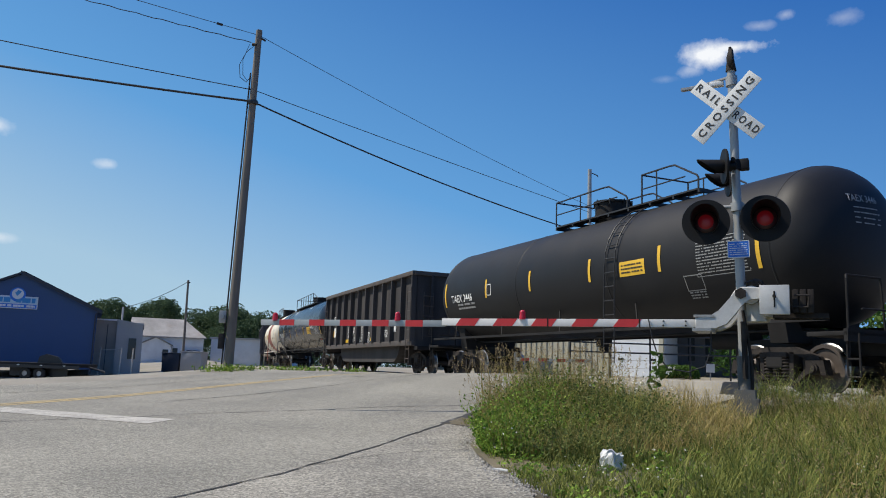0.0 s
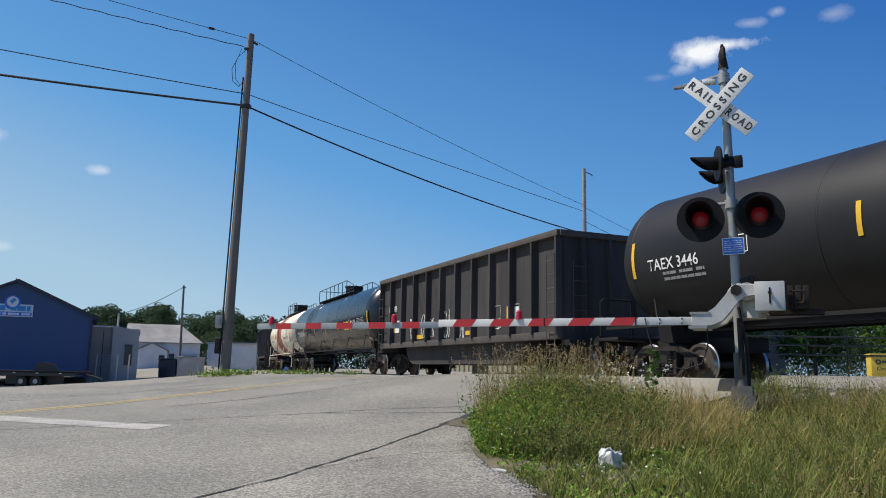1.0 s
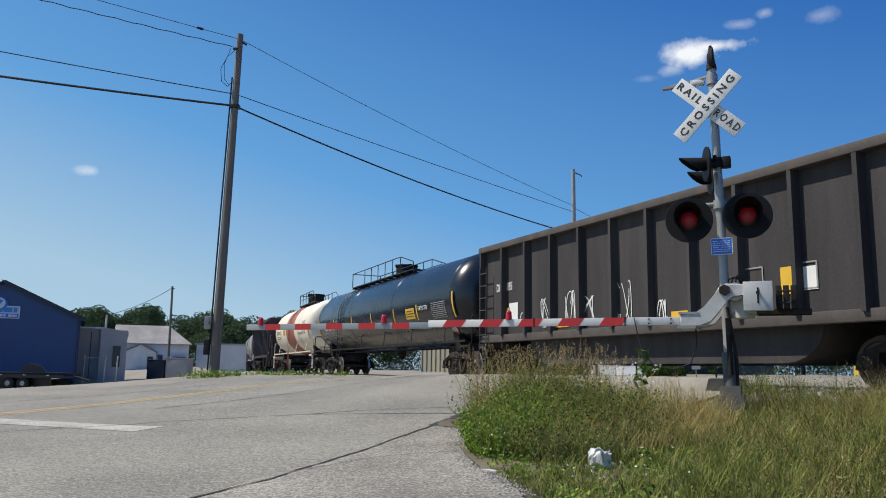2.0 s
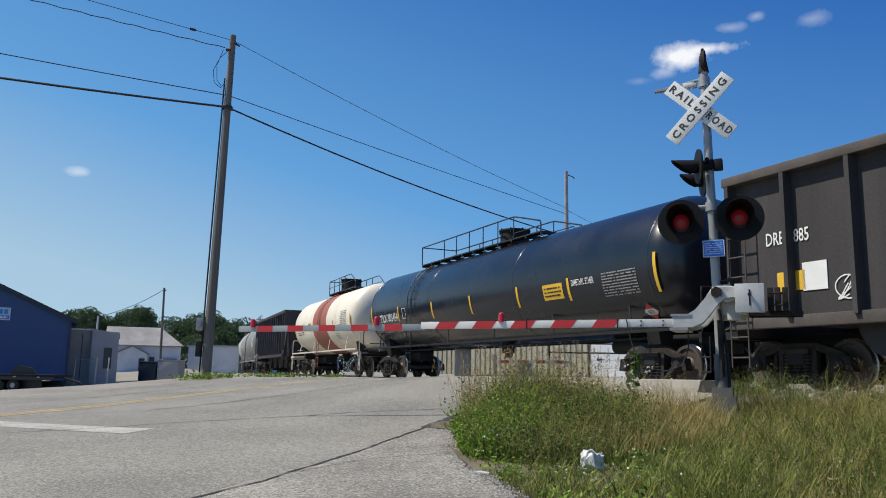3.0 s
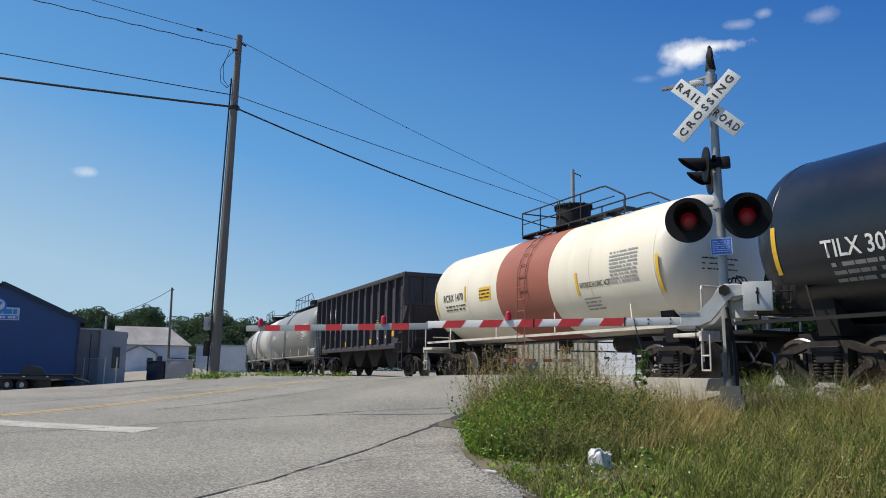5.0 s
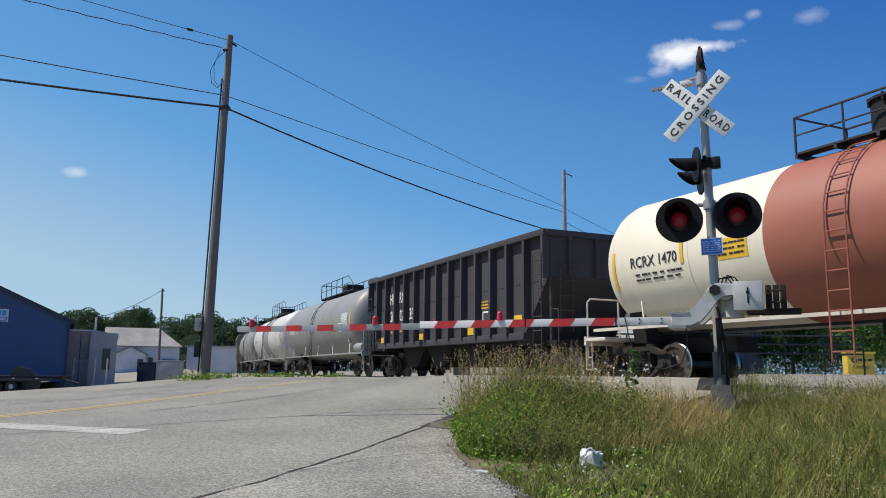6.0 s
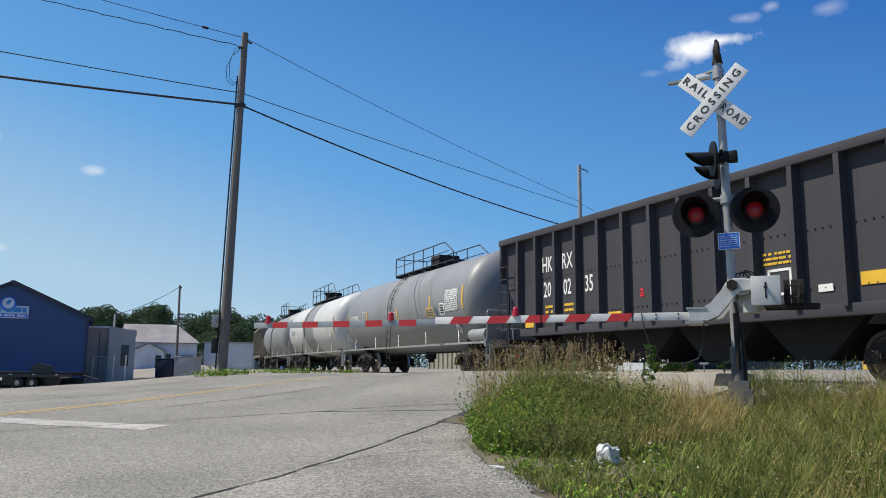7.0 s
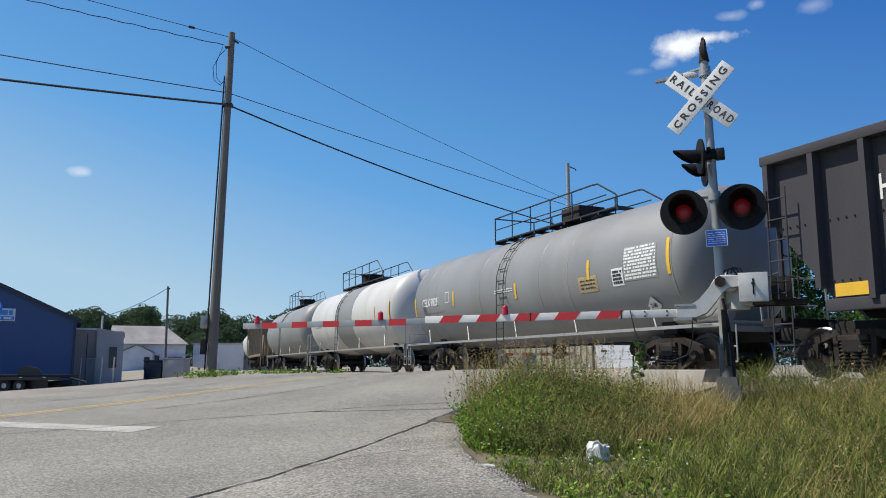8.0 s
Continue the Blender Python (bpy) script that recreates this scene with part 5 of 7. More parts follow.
# ---- poles and wires ----
def utility_pole():
    gz = float(ground_z(-8.46, 29.0))
    p = thing("utility_pole", pose(-8.46, 29.0, gz, 0, 1.05, 0), "weathered wooden utility pole among roadside weeds", "utility pole")
    part("shaft", cyl(bmesh.new(), (0, 0, -0.3), (0, 0, 13.1 - gz), 0.185, 20, 0.12), POLE_WOOD, p)
    part("conduit", tube(bmesh.new(), [(-0.22, -0.08, 0.2), (-0.2, -0.08, 6.0), (-0.17, -0.06, 11.4)], 0.03), TRUCK_IRON, p, "grey riser pipe")
    bm = box(bmesh.new(), -0.45, -0.2, -0.2, 0.0, 1.7, 2.15, 0.02)
    cyl(bm, (-0.33, -0.2, 1.93), (-0.33, -0.3, 1.93), 0.1, 16)
    part("meter_box", bm, SILVER_PAINT, p, "grey electric meter box")
    part("breaker_box", box(bmesh.new(), -0.4, -0.2, -0.2, 0.0, 0.75, 1.3, 0.015), TRUCK_IRON, p)
    bm = cyl(bmesh.new(), (-0.2, -0.1, 12.55), (-0.02, -0.1, 12.55), 0.06, 12)
    part("insulator", bm, BLACK_PIPE, p)
    part("insulator", cyl(bmesh.new(), (0.1, -0.05, 12.85), (0.25, 0.1, 12.8), 0.04, 10), BLACK_PIPE, p)
    bm = tube(bmesh.new(), [(-0.12, -0.1, 12.5), (-0.4, -0.12, 12.2), (-0.62, -0.12, 11.7), (-0.55, -0.12, 11.2), (-0.3, -0.1, 11.0), (-0.17, -0.08, 11.2)], 0.012)
    tube(bm, [(-0.3, -0.1, 12.55), (-0.5, -0.12, 11.9), (-0.45, -0.12, 11.3), (-0.25, -0.1, 11.05)], 0.01)
    part("drip_loop", bm, CABLE, p)
    bm = box(bmesh.new(), -0.16, 0.2, -0.17, 0.1, 10.15, 10.3, 0.02)
    part("cable_clamp", bm, BLACK_PIPE, p)


def wire(a, b, sag, r, label, wavy=0.0, n=36):
    pts = []
    for i in range(n + 1):
        t = i / n
        p = Vector(a).lerp(Vector(b), t)
        p.z -= 4 * sag * t * (1 - t)
        if wavy:
            p.z += wavy * math.sin(i * 1.9)
        pts.append(tuple(p))
    cu = bmesh.new()
    run = (Vector(b) - Vector(a)).normalized()
    side = run.cross(Vector((0, 0, 1))).normalized()
    up = side.cross(run)
    rings = [[cu.verts.new(Vector(p) + side * (r * math.cos(k * math.pi / 3)) + up * (r * math.sin(k * math.pi / 3))) for k in range(6)] for p in pts]
    for p, q in zip(rings, rings[1:]):
        for k in range(6):
            cu.faces.new((p[k], p[(k + 1) % 6], q[(k + 1) % 6], q[k]))
    cu.faces.new(rings[0])
    cu.faces.new(rings[-1])
    return tagged(part("overhead_wire", cu, CABLE), label, "wire", "overhead wires")


def wires():
    top, low, mid, ins = (-8.2, 29, 12.9), (-8.3, 29, 10.2), (-8.25, 29, 10.66), (-8.5, 29, 12.6)
    far_l = Vector((-36.5, -17.4, 0)) * 0.9
    for a, up, sag, r, lab in ((low, 0.55, 0.52, 0.042, "thick black overhead cable"), (mid, 1.75, 0.30, 0.018, "thin black overhead cable"), (top, 4.5, 0.35, 0.012, "thin black overhead wire")):
        wire(a, Vector(a) + far_l + Vector((0, 0, up)), sag, r, lab)
    wire(ins, Vector(ins) + far_l + Vector((0, 0, 3.3)), 0.32, 0.016, "twisted black service wire", 0.02, 120)
    b = Vector((-8.2, 29, 12.9)) + far_l * 0.042 + Vector((0, 0, 0.133))
    t = part("wire_splice", cyl(bmesh.new(), b - Vector((0.1, 0.047, -0.01)), b + Vector((0.1, 0.047, -0.01)), 0.05, 10), CABLE)
    tagged(t, "black splice on the thin wire", "splice")
    far = (7.17, 44.0)
    wire(low, (*far, 8.05), 0.32, 0.032, "thick black overhead cable")
    wire(mid, (*far, 9.35), 0.05, 0.015, "thin black overhead cable")
    wire(top, (*far, 9.7), 0.2, 0.011, "thin black overhead wire")
    for k, (z, r) in enumerate(((9.6, 0.011), (8.8, 0.013), (8.0, 0.025))):
        wire((*far, z), (30, 70, z - 1.0 - 0.2 * k), 0.9, r, "thin black overhead wire beyond the railway")
    wire((-24.7, 70, 7.2), (-25.16, 58.15, 3.95), 0.25, 0.022, "service wire to a low building")


def far_poles():
    z = float(ground_z(7.17, 44.0))
    p = thing("utility_pole", pose(7.17, 44, z), "slim grey utility pole beyond the railway", "utility pole")
    part("shaft", cyl(bmesh.new(), (0, 0, -0.2), (0, 0, 11.85 - z), 0.16, 16, 0.11), SILVER_PAINT, p)
    part("bracket", tube(bmesh.new(), [(0, 0, 11.4), (0.45, 0.1, 11.25), (0.5, 0.1, 11.15)], 0.03), BLACK_PIPE, p)
    z = float(ground_z(-24.7, 70.0))
    p = thing("utility_pole", pose(-24.5, 70, z), "thin dark utility pole by the low buildings", "utility pole")
    part("shaft", cyl(bmesh.new(), (0, 0, -0.2), (-0.1, 0, 7.4 - z), 0.12, 12, 0.09), POLE_WOOD, p)
    part("insulator", cyl(bmesh.new(), (-0.2, 0, 7.2 - z), (0.1, 0, 7.2 - z), 0.05, 8), BLACK_PIPE, p)


utility_pole()
far_poles()
wires()


# ---- buildings and things across the road ----
BLUE_METAL = mat("blue_metal_wall", (0.036, 0.078, 0.195), 0.55, vary=0.08, scale=0.6, fine=15, bump=0.05)
DARK_TRIM = mat("dark_trim", (0.03, 0.035, 0.05), 0.6, vary=0.15)
ROOF_METAL = mat("dull_metal_roof", (0.27, 0.255, 0.24), 0.7, 0.0, vary=0.4, scale=0.7, fine=10, bump=0.15, dirt=(0.2, 0.15, 0.11), dirt_amount=0.6)
TAUPE = mat("taupe_siding", (0.34, 0.31, 0.275), 0.8, vary=0.12, scale=1.2, bump=0.1)
GREY_BLOCK = mat("grey_block_wall", (0.42, 0.40, 0.38), 0.9, vary=0.12, scale=1.0, bump=0.2)
WHITE_WALL = mat("white_painted_wall", (0.68, 0.69, 0.70), 0.8, vary=0.08, scale=0.8, bump=0.1, dirt=(0.4, 0.4, 0.4), dirt_amount=0.4)
GLASS = mat("dark_window_glass", (0.02, 0.025, 0.03), 0.12, vary=0.1)
BEIGE_METAL = mat("beige_ribbed_metal", (0.44, 0.42, 0.33), 0.6, vary=0.1, scale=1.5, bump=0.05, streak=True)
GARAGE_WHITE = mat("white_door", (0.72, 0.75, 0.79), 0.5, vary=0.05)
# dark base colour carries the shade on the beige building's recessed wing
SHADE_WALL = mat("shaded_dark_wall", (0.07, 0.075, 0.085), 0.8, vary=0.15)
GALV = mat("galvanised_steel", (0.30, 0.31, 0.31), 0.5, 0.5, vary=0.15)
BIN_YELLOW = mat("yellow_bin_paint", (0.62, 0.45, 0.06), 0.5, vary=0.1, dirt=(0.4, 0.3, 0.08), dirt_amount=0.4)
RUBBER = mat("tyre_rubber", (0.02, 0.02, 0.02), 0.8, vary=0.2)
RIM_WHITE = mat("pale_rim", (0.42, 0.42, 0.42), 0.5, vary=0.15)
LOGO_BLUE = mat("logo_blue", (0.04, 0.25, 0.55), 0.5, vary=0.05)
LOGO_PALE = mat("pale_logo_field", (0.45, 0.6, 0.7), 0.5, vary=0.05)
GREEN_TARP = mat("green_tarp", (0.03, 0.16, 0.13), 0.7, vary=0.2)


def gz(x, y):
    return float(ground_z(x, y))


def gable_building(name, label, m, w, d, eave, ridge, wall_mat, roof_mat, over=0.25, ribs=0.0, side_ridge=False, kind_cat="building"):
    """w across the front (x), d back (y); ridge runs back, or along the front with side_ridge."""
    b = thing(name, m, label, kind_cat)
    if side_ridge:
        ends = [(0, -0.6), (d, -0.6), (d, eave), (d / 2, ridge), (0, eave)]
        part("wall", prism(bmesh.new(), ends, 0, 0, w), wall_mat, b, smooth=0)
        for s in (0, 1):
            y0, y1 = (-over, d / 2) if s == 0 else (d / 2, d + over)
            z0, z1 = (eave - over * (ridge - eave) / (d / 2), ridge) if s == 0 else (ridge, eave - over * (ridge - eave) / (d / 2))
            part("roof", prism(bmesh.new(), [(y0, z0 + 0.03), (y1, z1 + 0.03), (y1, z1 + 0.13), (y0, z0 + 0.13)], 0, -over, w + over), roof_mat, b, smooth=0)
    else:
        ends = [(0, -0.6), (w, -0.6), (w, eave), (w / 2, ridge), (0, eave)]
        part("wall", prism(bmesh.new(), ends, 1, 0, d), wall_mat, b, smooth=0)
        for s in (0, 1):
            x0, x1 = (-over, w / 2) if s == 0 else (w / 2, w + over)
            z0, z1 = (eave - over * (ridge - eave) / (w / 2), ridge) if s == 0 else (ridge, eave - over * (ridge - eave) / (w / 2))
            part("roof", prism(bmesh.new(), [(x0, z0 + 0.02), (x1, z1 + 0.02), (x1, z1 + 0.16), (x0, z0 + 0.16)], 1, -over, d + over), roof_mat, b, smooth=0)
        if ribs:
            bm = bmesh.new()
            k = int(w / ribs)
            for i in range(k + 1):
                x = w * i / k
                t = eave + (ridge - eave) * (1 - abs(x - w / 2) / (w / 2))
                box(bm, x - 0.015, x + 0.015, -0.012, 0.0, -0.5, t - 0.05)
            tagged(part("siding_ribs", bm, wall_mat, b, smooth=0), kind="stuff")
    return b


def blue_building():
    b = gable_building("blue_building", "dark blue metal workshop with a gabled roof", pose(-32.48, 48.14, 0, 0, 0, 25), 9.14, 18, 3.3, 5.42, BLUE_METAL, DARK_TRIM, 0.3, 0.3)
    part("rake_trim", prism(bmesh.new(), [(4.4, 5.40), (9.4, 3.08), (9.4, 3.28), (4.4, 5.60)], 1, -0.36, -0.31), DARK_TRIM, b, smooth=0)
    s = part("sign_board", box(bmesh.new(), 2.6, 5.55, -0.09, -0.03, 3.15, 3.95, 0.01), WHITE_WALL, b, "white sign board with a blue emblem")
    part("sign_band", box(bmesh.new(), 2.66, 5.49, -0.10, -0.091, 3.2, 3.45), SIGN_BLUE, s)
    part("sign_field", box(bmesh.new(), 2.66, 5.49, -0.099, -0.091, 3.48, 3.90), LOGO_PALE, s)
    part("emblem", cyl(bmesh.new(), (4.35, -0.1, 4.05), (4.35, -0.03, 4.05), 0.46, 28), SIGN_BLUE, s)
    part("emblem_ring", cyl(bmesh.new(), (4.35, -0.108, 4.1), (4.35, -0.1, 4.1), 0.34, 28), WHITE_WALL, s)
    part("emblem_mark", prism(bmesh.new(), [(4.18, 4.15), (4.33, 3.95), (4.56, 4.25), (4.38, 4.35)], 1, -0.114, -0.107), LOGO_BLUE, s, smooth=0)
    for x0, x1, z0, z1, mt, seed in ((2.75, 5.4, 3.5, 3.88, LOGO_BLUE, 90), (2.75, 5.4, 3.24, 3.41, WHITE_WALL, 91)):
        bm = bars(bmesh.new(), x0, x1, z0, z1, 1, 0.8, seed)
        bmesh.ops.transform(bm, matrix=Matrix(((1, 0, 0, 0), (0, 0, -1, -0.106), (0, 1, 0, 0), (0, 0, 0, 1))), verts=bm.verts)
        tagged(part("sign_print", bm, mt, s, smooth=0), kind="stuff")
    part("downpipe", tube(bmesh.new(), [(9.2, -0.1, 3.2), (9.05, -0.12, 3.0), (9.05, -0.1, -0.9)], 0.05), DARK_TRIM, b)


def grey_shed():
    b = thing("storage_shed", pose(-25.8, 55.2, 0, 0, 0, 22), "taupe and grey flat-roofed shed beside the blue workshop", "shed")
    part("wall", box(bmesh.new(), 0, 1.6, 0, 6, -1.2, 2.85), TAUPE, b, smooth=0)
    part("front_block", box(bmesh.new(), 1.5, 3.25, -0.6, 7, -1.2, 2.75), GREY_BLOCK, b, smooth=0)
    part("roof", box(bmesh.new(), -0.1, 1.65, -0.15, 6.1, 2.85, 2.95), WHITE_WALL, b, smooth=0)
    part("parapet", prism(bmesh.new(), [(1.45, 2.76), (3.3, 2.55), (3.3, 2.66), (1.45, 2.95)], 1, -0.65, 7), GREY_BLOCK, b, smooth=0)
    part("door", box(bmesh.new(), 2.35, 2.85, -0.66, -0.602, 0.2, 1.65), GLASS, b, smooth=0)
    part("door_seam", box(bmesh.new(), 0.85, 0.9, -0.03, 0.0, -0.9, 2.6), DARK_TRIM, b, smooth=0)
    part("vent_pipe", cyl(bmesh.new(), (1.7, 2.5, 2.8), (1.7, 2.5, 4.0), 0.07, 10), GREY_BLOCK, b)


def white_buildings():
    b = gable_building("white_building", "low white building with a worn metal roof", pose(-34.5, 82.5, 0, 0, 0, 20), 7.3, 6.0, 2.75, 4.6, WHITE_WALL, ROOF_METAL, 0.3, side_ridge=True)
    for o in [c for c in b.children if c.name.split(".")[0] in ("wall", "roof")]:
        for v in o.data.vertices:
            if v.co.x > 7.2 and v.co.z > 4.5:
                v.co.x -= 2.4
    # low gabled lean-to before the wall
    part("lean_to", prism(bmesh.new(), [(0.9, -0.6), (4.0, -0.6), (4.0, 1.75), (2.5, 2.5), (0.9, 1.75)], 1, -1.6, 0.0), WHITE_WALL, b, smooth=0)
    part("lean_to_roof", prism(bmesh.new(), [(0.7, 1.68), (2.5, 2.53), (4.2, 1.68), (4.2, 1.8), (2.5, 2.65), (0.7, 1.8)], 1, -1.8, 0.0), ROOF_METAL, b, smooth=0)
    part("lean_to_door", box(bmesh.new(), 3.2, 3.75, -1.66, -1.603, -0.3, 1.3), GLASS, b, smooth=0)
    for x0, x1, z0, z1 in ((4.2, 4.7, 0.1, 1.5),):
        part("window", box(bmesh.new(), x0, x1, -0.06, -0.003, z0, z1), GLASS, b, smooth=0)
    part("window_hood", box(bmesh.new(), 5.6, 7.0, -0.35, 0.0, 1.25, 1.33), DARK_TRIM, b, smooth=0)
    part("window", box(bmesh.new(), 5.7, 6.9, -0.05, -0.003, 0.95, 1.22), GLASS, b, smooth=0)
    c = thing("white_building", pose(-27.6, 87.5, 0), "long low white flat-roofed building", "building")
    part("wall", box(bmesh.new(), 0, 5.6, 0, 8, -0.6, 2.75), WHITE_WALL, c, smooth=0)
    part("roof", box(bmesh.new(), -0.15, 5.75, -0.2, 8.2, 2.75, 2.92), GREY_BLOCK, c, smooth=0)
    part("side_wing", box(bmesh.new(), 5.6, 8.2, 1.5, 8, -0.6, 2.2), WHITE_WALL, c, smooth=0)


def trailer():
    x0, y0 = -30.5, 45.6
    g = gz(-25, 45.6)
    t = thing("flatbed_trailer", pose(x0, y0, g, 0, 0, 0.0), "dark flatbed trailer parked beside the blue workshop", "trailer")
    part("deck", box(bmesh.new(), 0, 8.6, -0.1, 2.2, 0.78, 0.98, 0.02), DARK_IRON, t)
    part("side_rail", box(bmesh.new(), 0, 8.6, -0.14, -0.1, 0.68, 0.86), BLACK_PIPE, t)
    for i in range(6):
        part("marker", box(bmesh.new(), 0.9 + i * 1.35, 1.05 + i * 1.35, -0.15, -0.139, 0.82, 0.86), WHITE_INK, t, smooth=0)
    part("ramp", prism(bmesh.new(), [(5.9, 0.98), (7.4, 0.98), (7.1, 1.35), (6.4, 1.5), (6.0, 1.35)], 1, 0.3, 0.5), BLACK_PIPE, t, smooth=0)
    part("hitch", tube(bmesh.new(), [(8.6, 1.05, 0.8), (9.6, 1.05, 0.55)], 0.06), BLACK_PIPE, t)
    part("chassis", box(bmesh.new(), 4.2, 7.6, 0.5, 0.6, 0.2, 0.78), BLACK_PIPE, t, smooth=0)
    for x in (5.35, 6.2):
        for y in (0.02, 1.85):
            w = part("wheel", lathe(bmesh.new(), [(0, 0.15), (0, 0.26), (0.02, 0.33), (0.06, 0.36), (0.18, 0.36), (0.22, 0.33), (0.24, 0.26), (0.24, 0.15)], pose(x, y, 0.36, 0, 0, 90), 24), RUBBER, t)
            part("rim", lathe(bmesh.new(), [(0.03, 0.0), (0.03, 0.08), (0.02, 0.1), (0.05, 0.2), (0.02, 0.24)], pose(x, y, 0.36, 0, 0, 90), 20), RIM_WHITE, w)


def yard_fence():
    f = thing("chain_link_gate", pose(-24.2, 52.5, gz(-23.5, 52.5)), "leaning chain-link gate with pale posts", "gate")
    for x in (0.2, 1.6, 2.4):
        part("post", cyl(bmesh.new(), (x, 0, -0.1), (x + 0.05, 0, 1.9), 0.045, 10), PALE_PIPE if x > 1 else GALV, f)
    bm = bmesh.new()
    for i in range(9):
        x = 0.25 + i * 0.16
        tube(bm, [(x, 0, 0.1), (min(x + 1.0, 1.6), 0, 0.1 + min(1.0, 1.6 - x) * 1.6)], 0.012, 4)
        tube(bm, [(x, 0.01, 1.7), (min(x + 1.0, 1.6), 0.01, 1.7 - min(1.0, 1.6 - x) * 1.6)], 0.012, 4)
    tagged(part("mesh_wires", bm, GALV, f, smooth=0), kind="stuff")
    part("top_rail", tube(bmesh.new(), [(0.2, 0, 1.75), (1.62, 0, 1.8)], 0.025), GALV, f)
    for x0, x1, h, mt, lab, nm in ((-22.6, -21.3, 1.45, DARK_TRIM, "dark covered cart beside the shed", "yard_cart"), (-21.2, -19.6, 1.5, GREY_BLOCK, "grey steel waste container", "waste_container")):
        y = 60.0
        c = thing(nm, pose(x0, y, gz(x0, y)), lab, "container")
        part("body", box(bmesh.new(), 0, x1 - x0, 0, 1.6, 0.08, h, 0.06), mt, c)
        part("lid", box(bmesh.new(), -0.05, x1 - x0 + 0.05, -0.05, 1.65, h, h + 0.08, 0.02), mt, c)
        part("skid", box(bmesh.new(), 0.1, x1 - x0 - 0.1, 0.2, 0.4, 0, 0.08), DARK_TRIM, c)


# ---- beyond the railway ----
def beyond():
    # ribbed beige wall of a metal building
    w = thing("beige_building", pose(-1.34, 43.1, 0, 0, 0, -36), "beige ribbed metal building beyond the tracks", "building")
    g = 0.2
    part("wall", box(bmesh.new(), 0, 10.4, 0, 9, g, 3.0), BEIGE_METAL, w, smooth=0)
    part("roof", box(bmesh.new(), -0.2, 16.2, -0.2, 9.2, 3.0, 3.12), ROOF_METAL, w, smooth=0)
    for i in range(35):
        part("siding_rib", box(bmesh.new(), i * 0.3 - 0.03 + 0.05, i * 0.3 + 0.08, -0.04, 0.0, g, 2.98), BEIGE_METAL, w, smooth=0)
    part("front_wall", box(bmesh.new(), 10.4, 13.0, 0.03, 9, g, 3.0), WHITE_WALL, w, smooth=0)
    d = part("garage_door", box(bmesh.new(), 10.6, 12.7, -0.02, 0.026, g, 1.7), GARAGE_WHITE, w, "white sectional garage door")
    for k in range(3):
        part("door_groove", box(bmesh.new(), 10.6, 12.7, -0.026, -0.019, g + 0.36 * (k + 1), g + 0.375 + 0.36 * k), GREY_BLOCK, d, smooth=0)
    for x in (10.75, 12.3):
        part("door_light", box(bmesh.new(), x, x + 0.28, -0.03, -0.019, 0.92, 1.02), GLASS, d, smooth=0)
    part("door_post", box(bmesh.new(), 12.75, 12.95, -0.08, 0.02, g, 2.9), BEIGE_METAL, w, smooth=0)
    # set-back wing, its shade put into the dark wall colour
    part("shaded_wing", box(bmesh.new(), 13.0, 16.0, 1.5, 9, g, 3.0), SHADE_WALL, w, smooth=0)
    for x in (13.5, 14.3):
        part("window", box(bmesh.new(), x, x + 0.3, 1.46, 1.497, 1.0, 2.1), GLASS, w, smooth=0)
    # electric cabinets by the far side of the crossing
    for x, y, hh, lab in ((0.9, 29.5, 1.15, "small grey steel signal cabinet"), (3.6, 33.0, 0.8, "low grey utility cabinet")):
        c = thing("signal_cabinet", pose(x, y, gz(x, y)), lab, "cabinet")
        part("body", box(bmesh.new(), -0.3, 0.3, -0.2, 0.2, 0.05, hh, 0.02), GALV, c)
        part("door", box(bmesh.new(), -0.26, 0.26, -0.215, -0.2, 0.12, hh - 0.08), GALV, c)
        part("plinth", box(bmesh.new(), -0.34, 0.34, -0.24, 0.24, -0.1, 0.05), CONCRETE, c)
    # second gate, lowered over the far lane
    a = thing("crossing_gate", pose(1.9, 26.6, gz(1.9, 26.6), 0, 0, -24), "far lowered gate with a striped arm", "crossing gate")
    part("post", cyl(bmesh.new(), (0, 0, 0), (0, 0, 0.9), 0.06, 12), GALV, a)
    arm = part("arm", box(bmesh.new(), 0, 2.6, -0.05, 0, 0.62, 0.72), ARM_WHITE, a)
    for i in range(4):
        part("stripe", box(bmesh.new(), 0.2 + i * 0.62, 0.5 + i * 0.62, -0.053, 0.003, 0.619, 0.721), ARM_RED, arm, smooth=0)
    # pipe railing along a platform
    r = thing("pipe_railing", pose(4.2, 30.0, gz(6, 30)), "dark pipe railing beyond the tracks", "railing")
    for i in range(9):
        part("post", cyl(bmesh.new(), (i * 1.5, 0, 0), (i * 1.5, 0, 1.75), 0.035, 8), BLACK_PIPE, r)
    for z in (1.05, 1.4, 1.72):
        part("rail", tube(bmesh.new(), [(0, 0, z), (12, 0, z)], 0.03), BLACK_PIPE, r)
    # sign on a stake, donation bin, pallet heap, parked car behind the trees
    s = thing("stake_sign", pose(9.6, 30.5, gz(9.6, 30.5)), "small white sign on a thin stake", "sign")
    part("stake", cyl(bmesh.new(), (0, 0, 0), (0, 0, 0.5), 0.02, 8), GALV, s)
    part("board", box(bmesh.new(), -0.16, 0.16, -0.03, -0.01, 0.3, 0.62), SIGN_WHITE, s)
    x, y = 20.75, 40.0
    b = thing("donation_bin", pose(x, y, gz(x, y), 0, 0, -14), "yellow clothes donation bin beyond the tracks", "bin")
    part("body", box(bmesh.new(), 0, 1.25, 0, 1.0, -0.05, 1.02, 0.02), BIN_YELLOW, b)
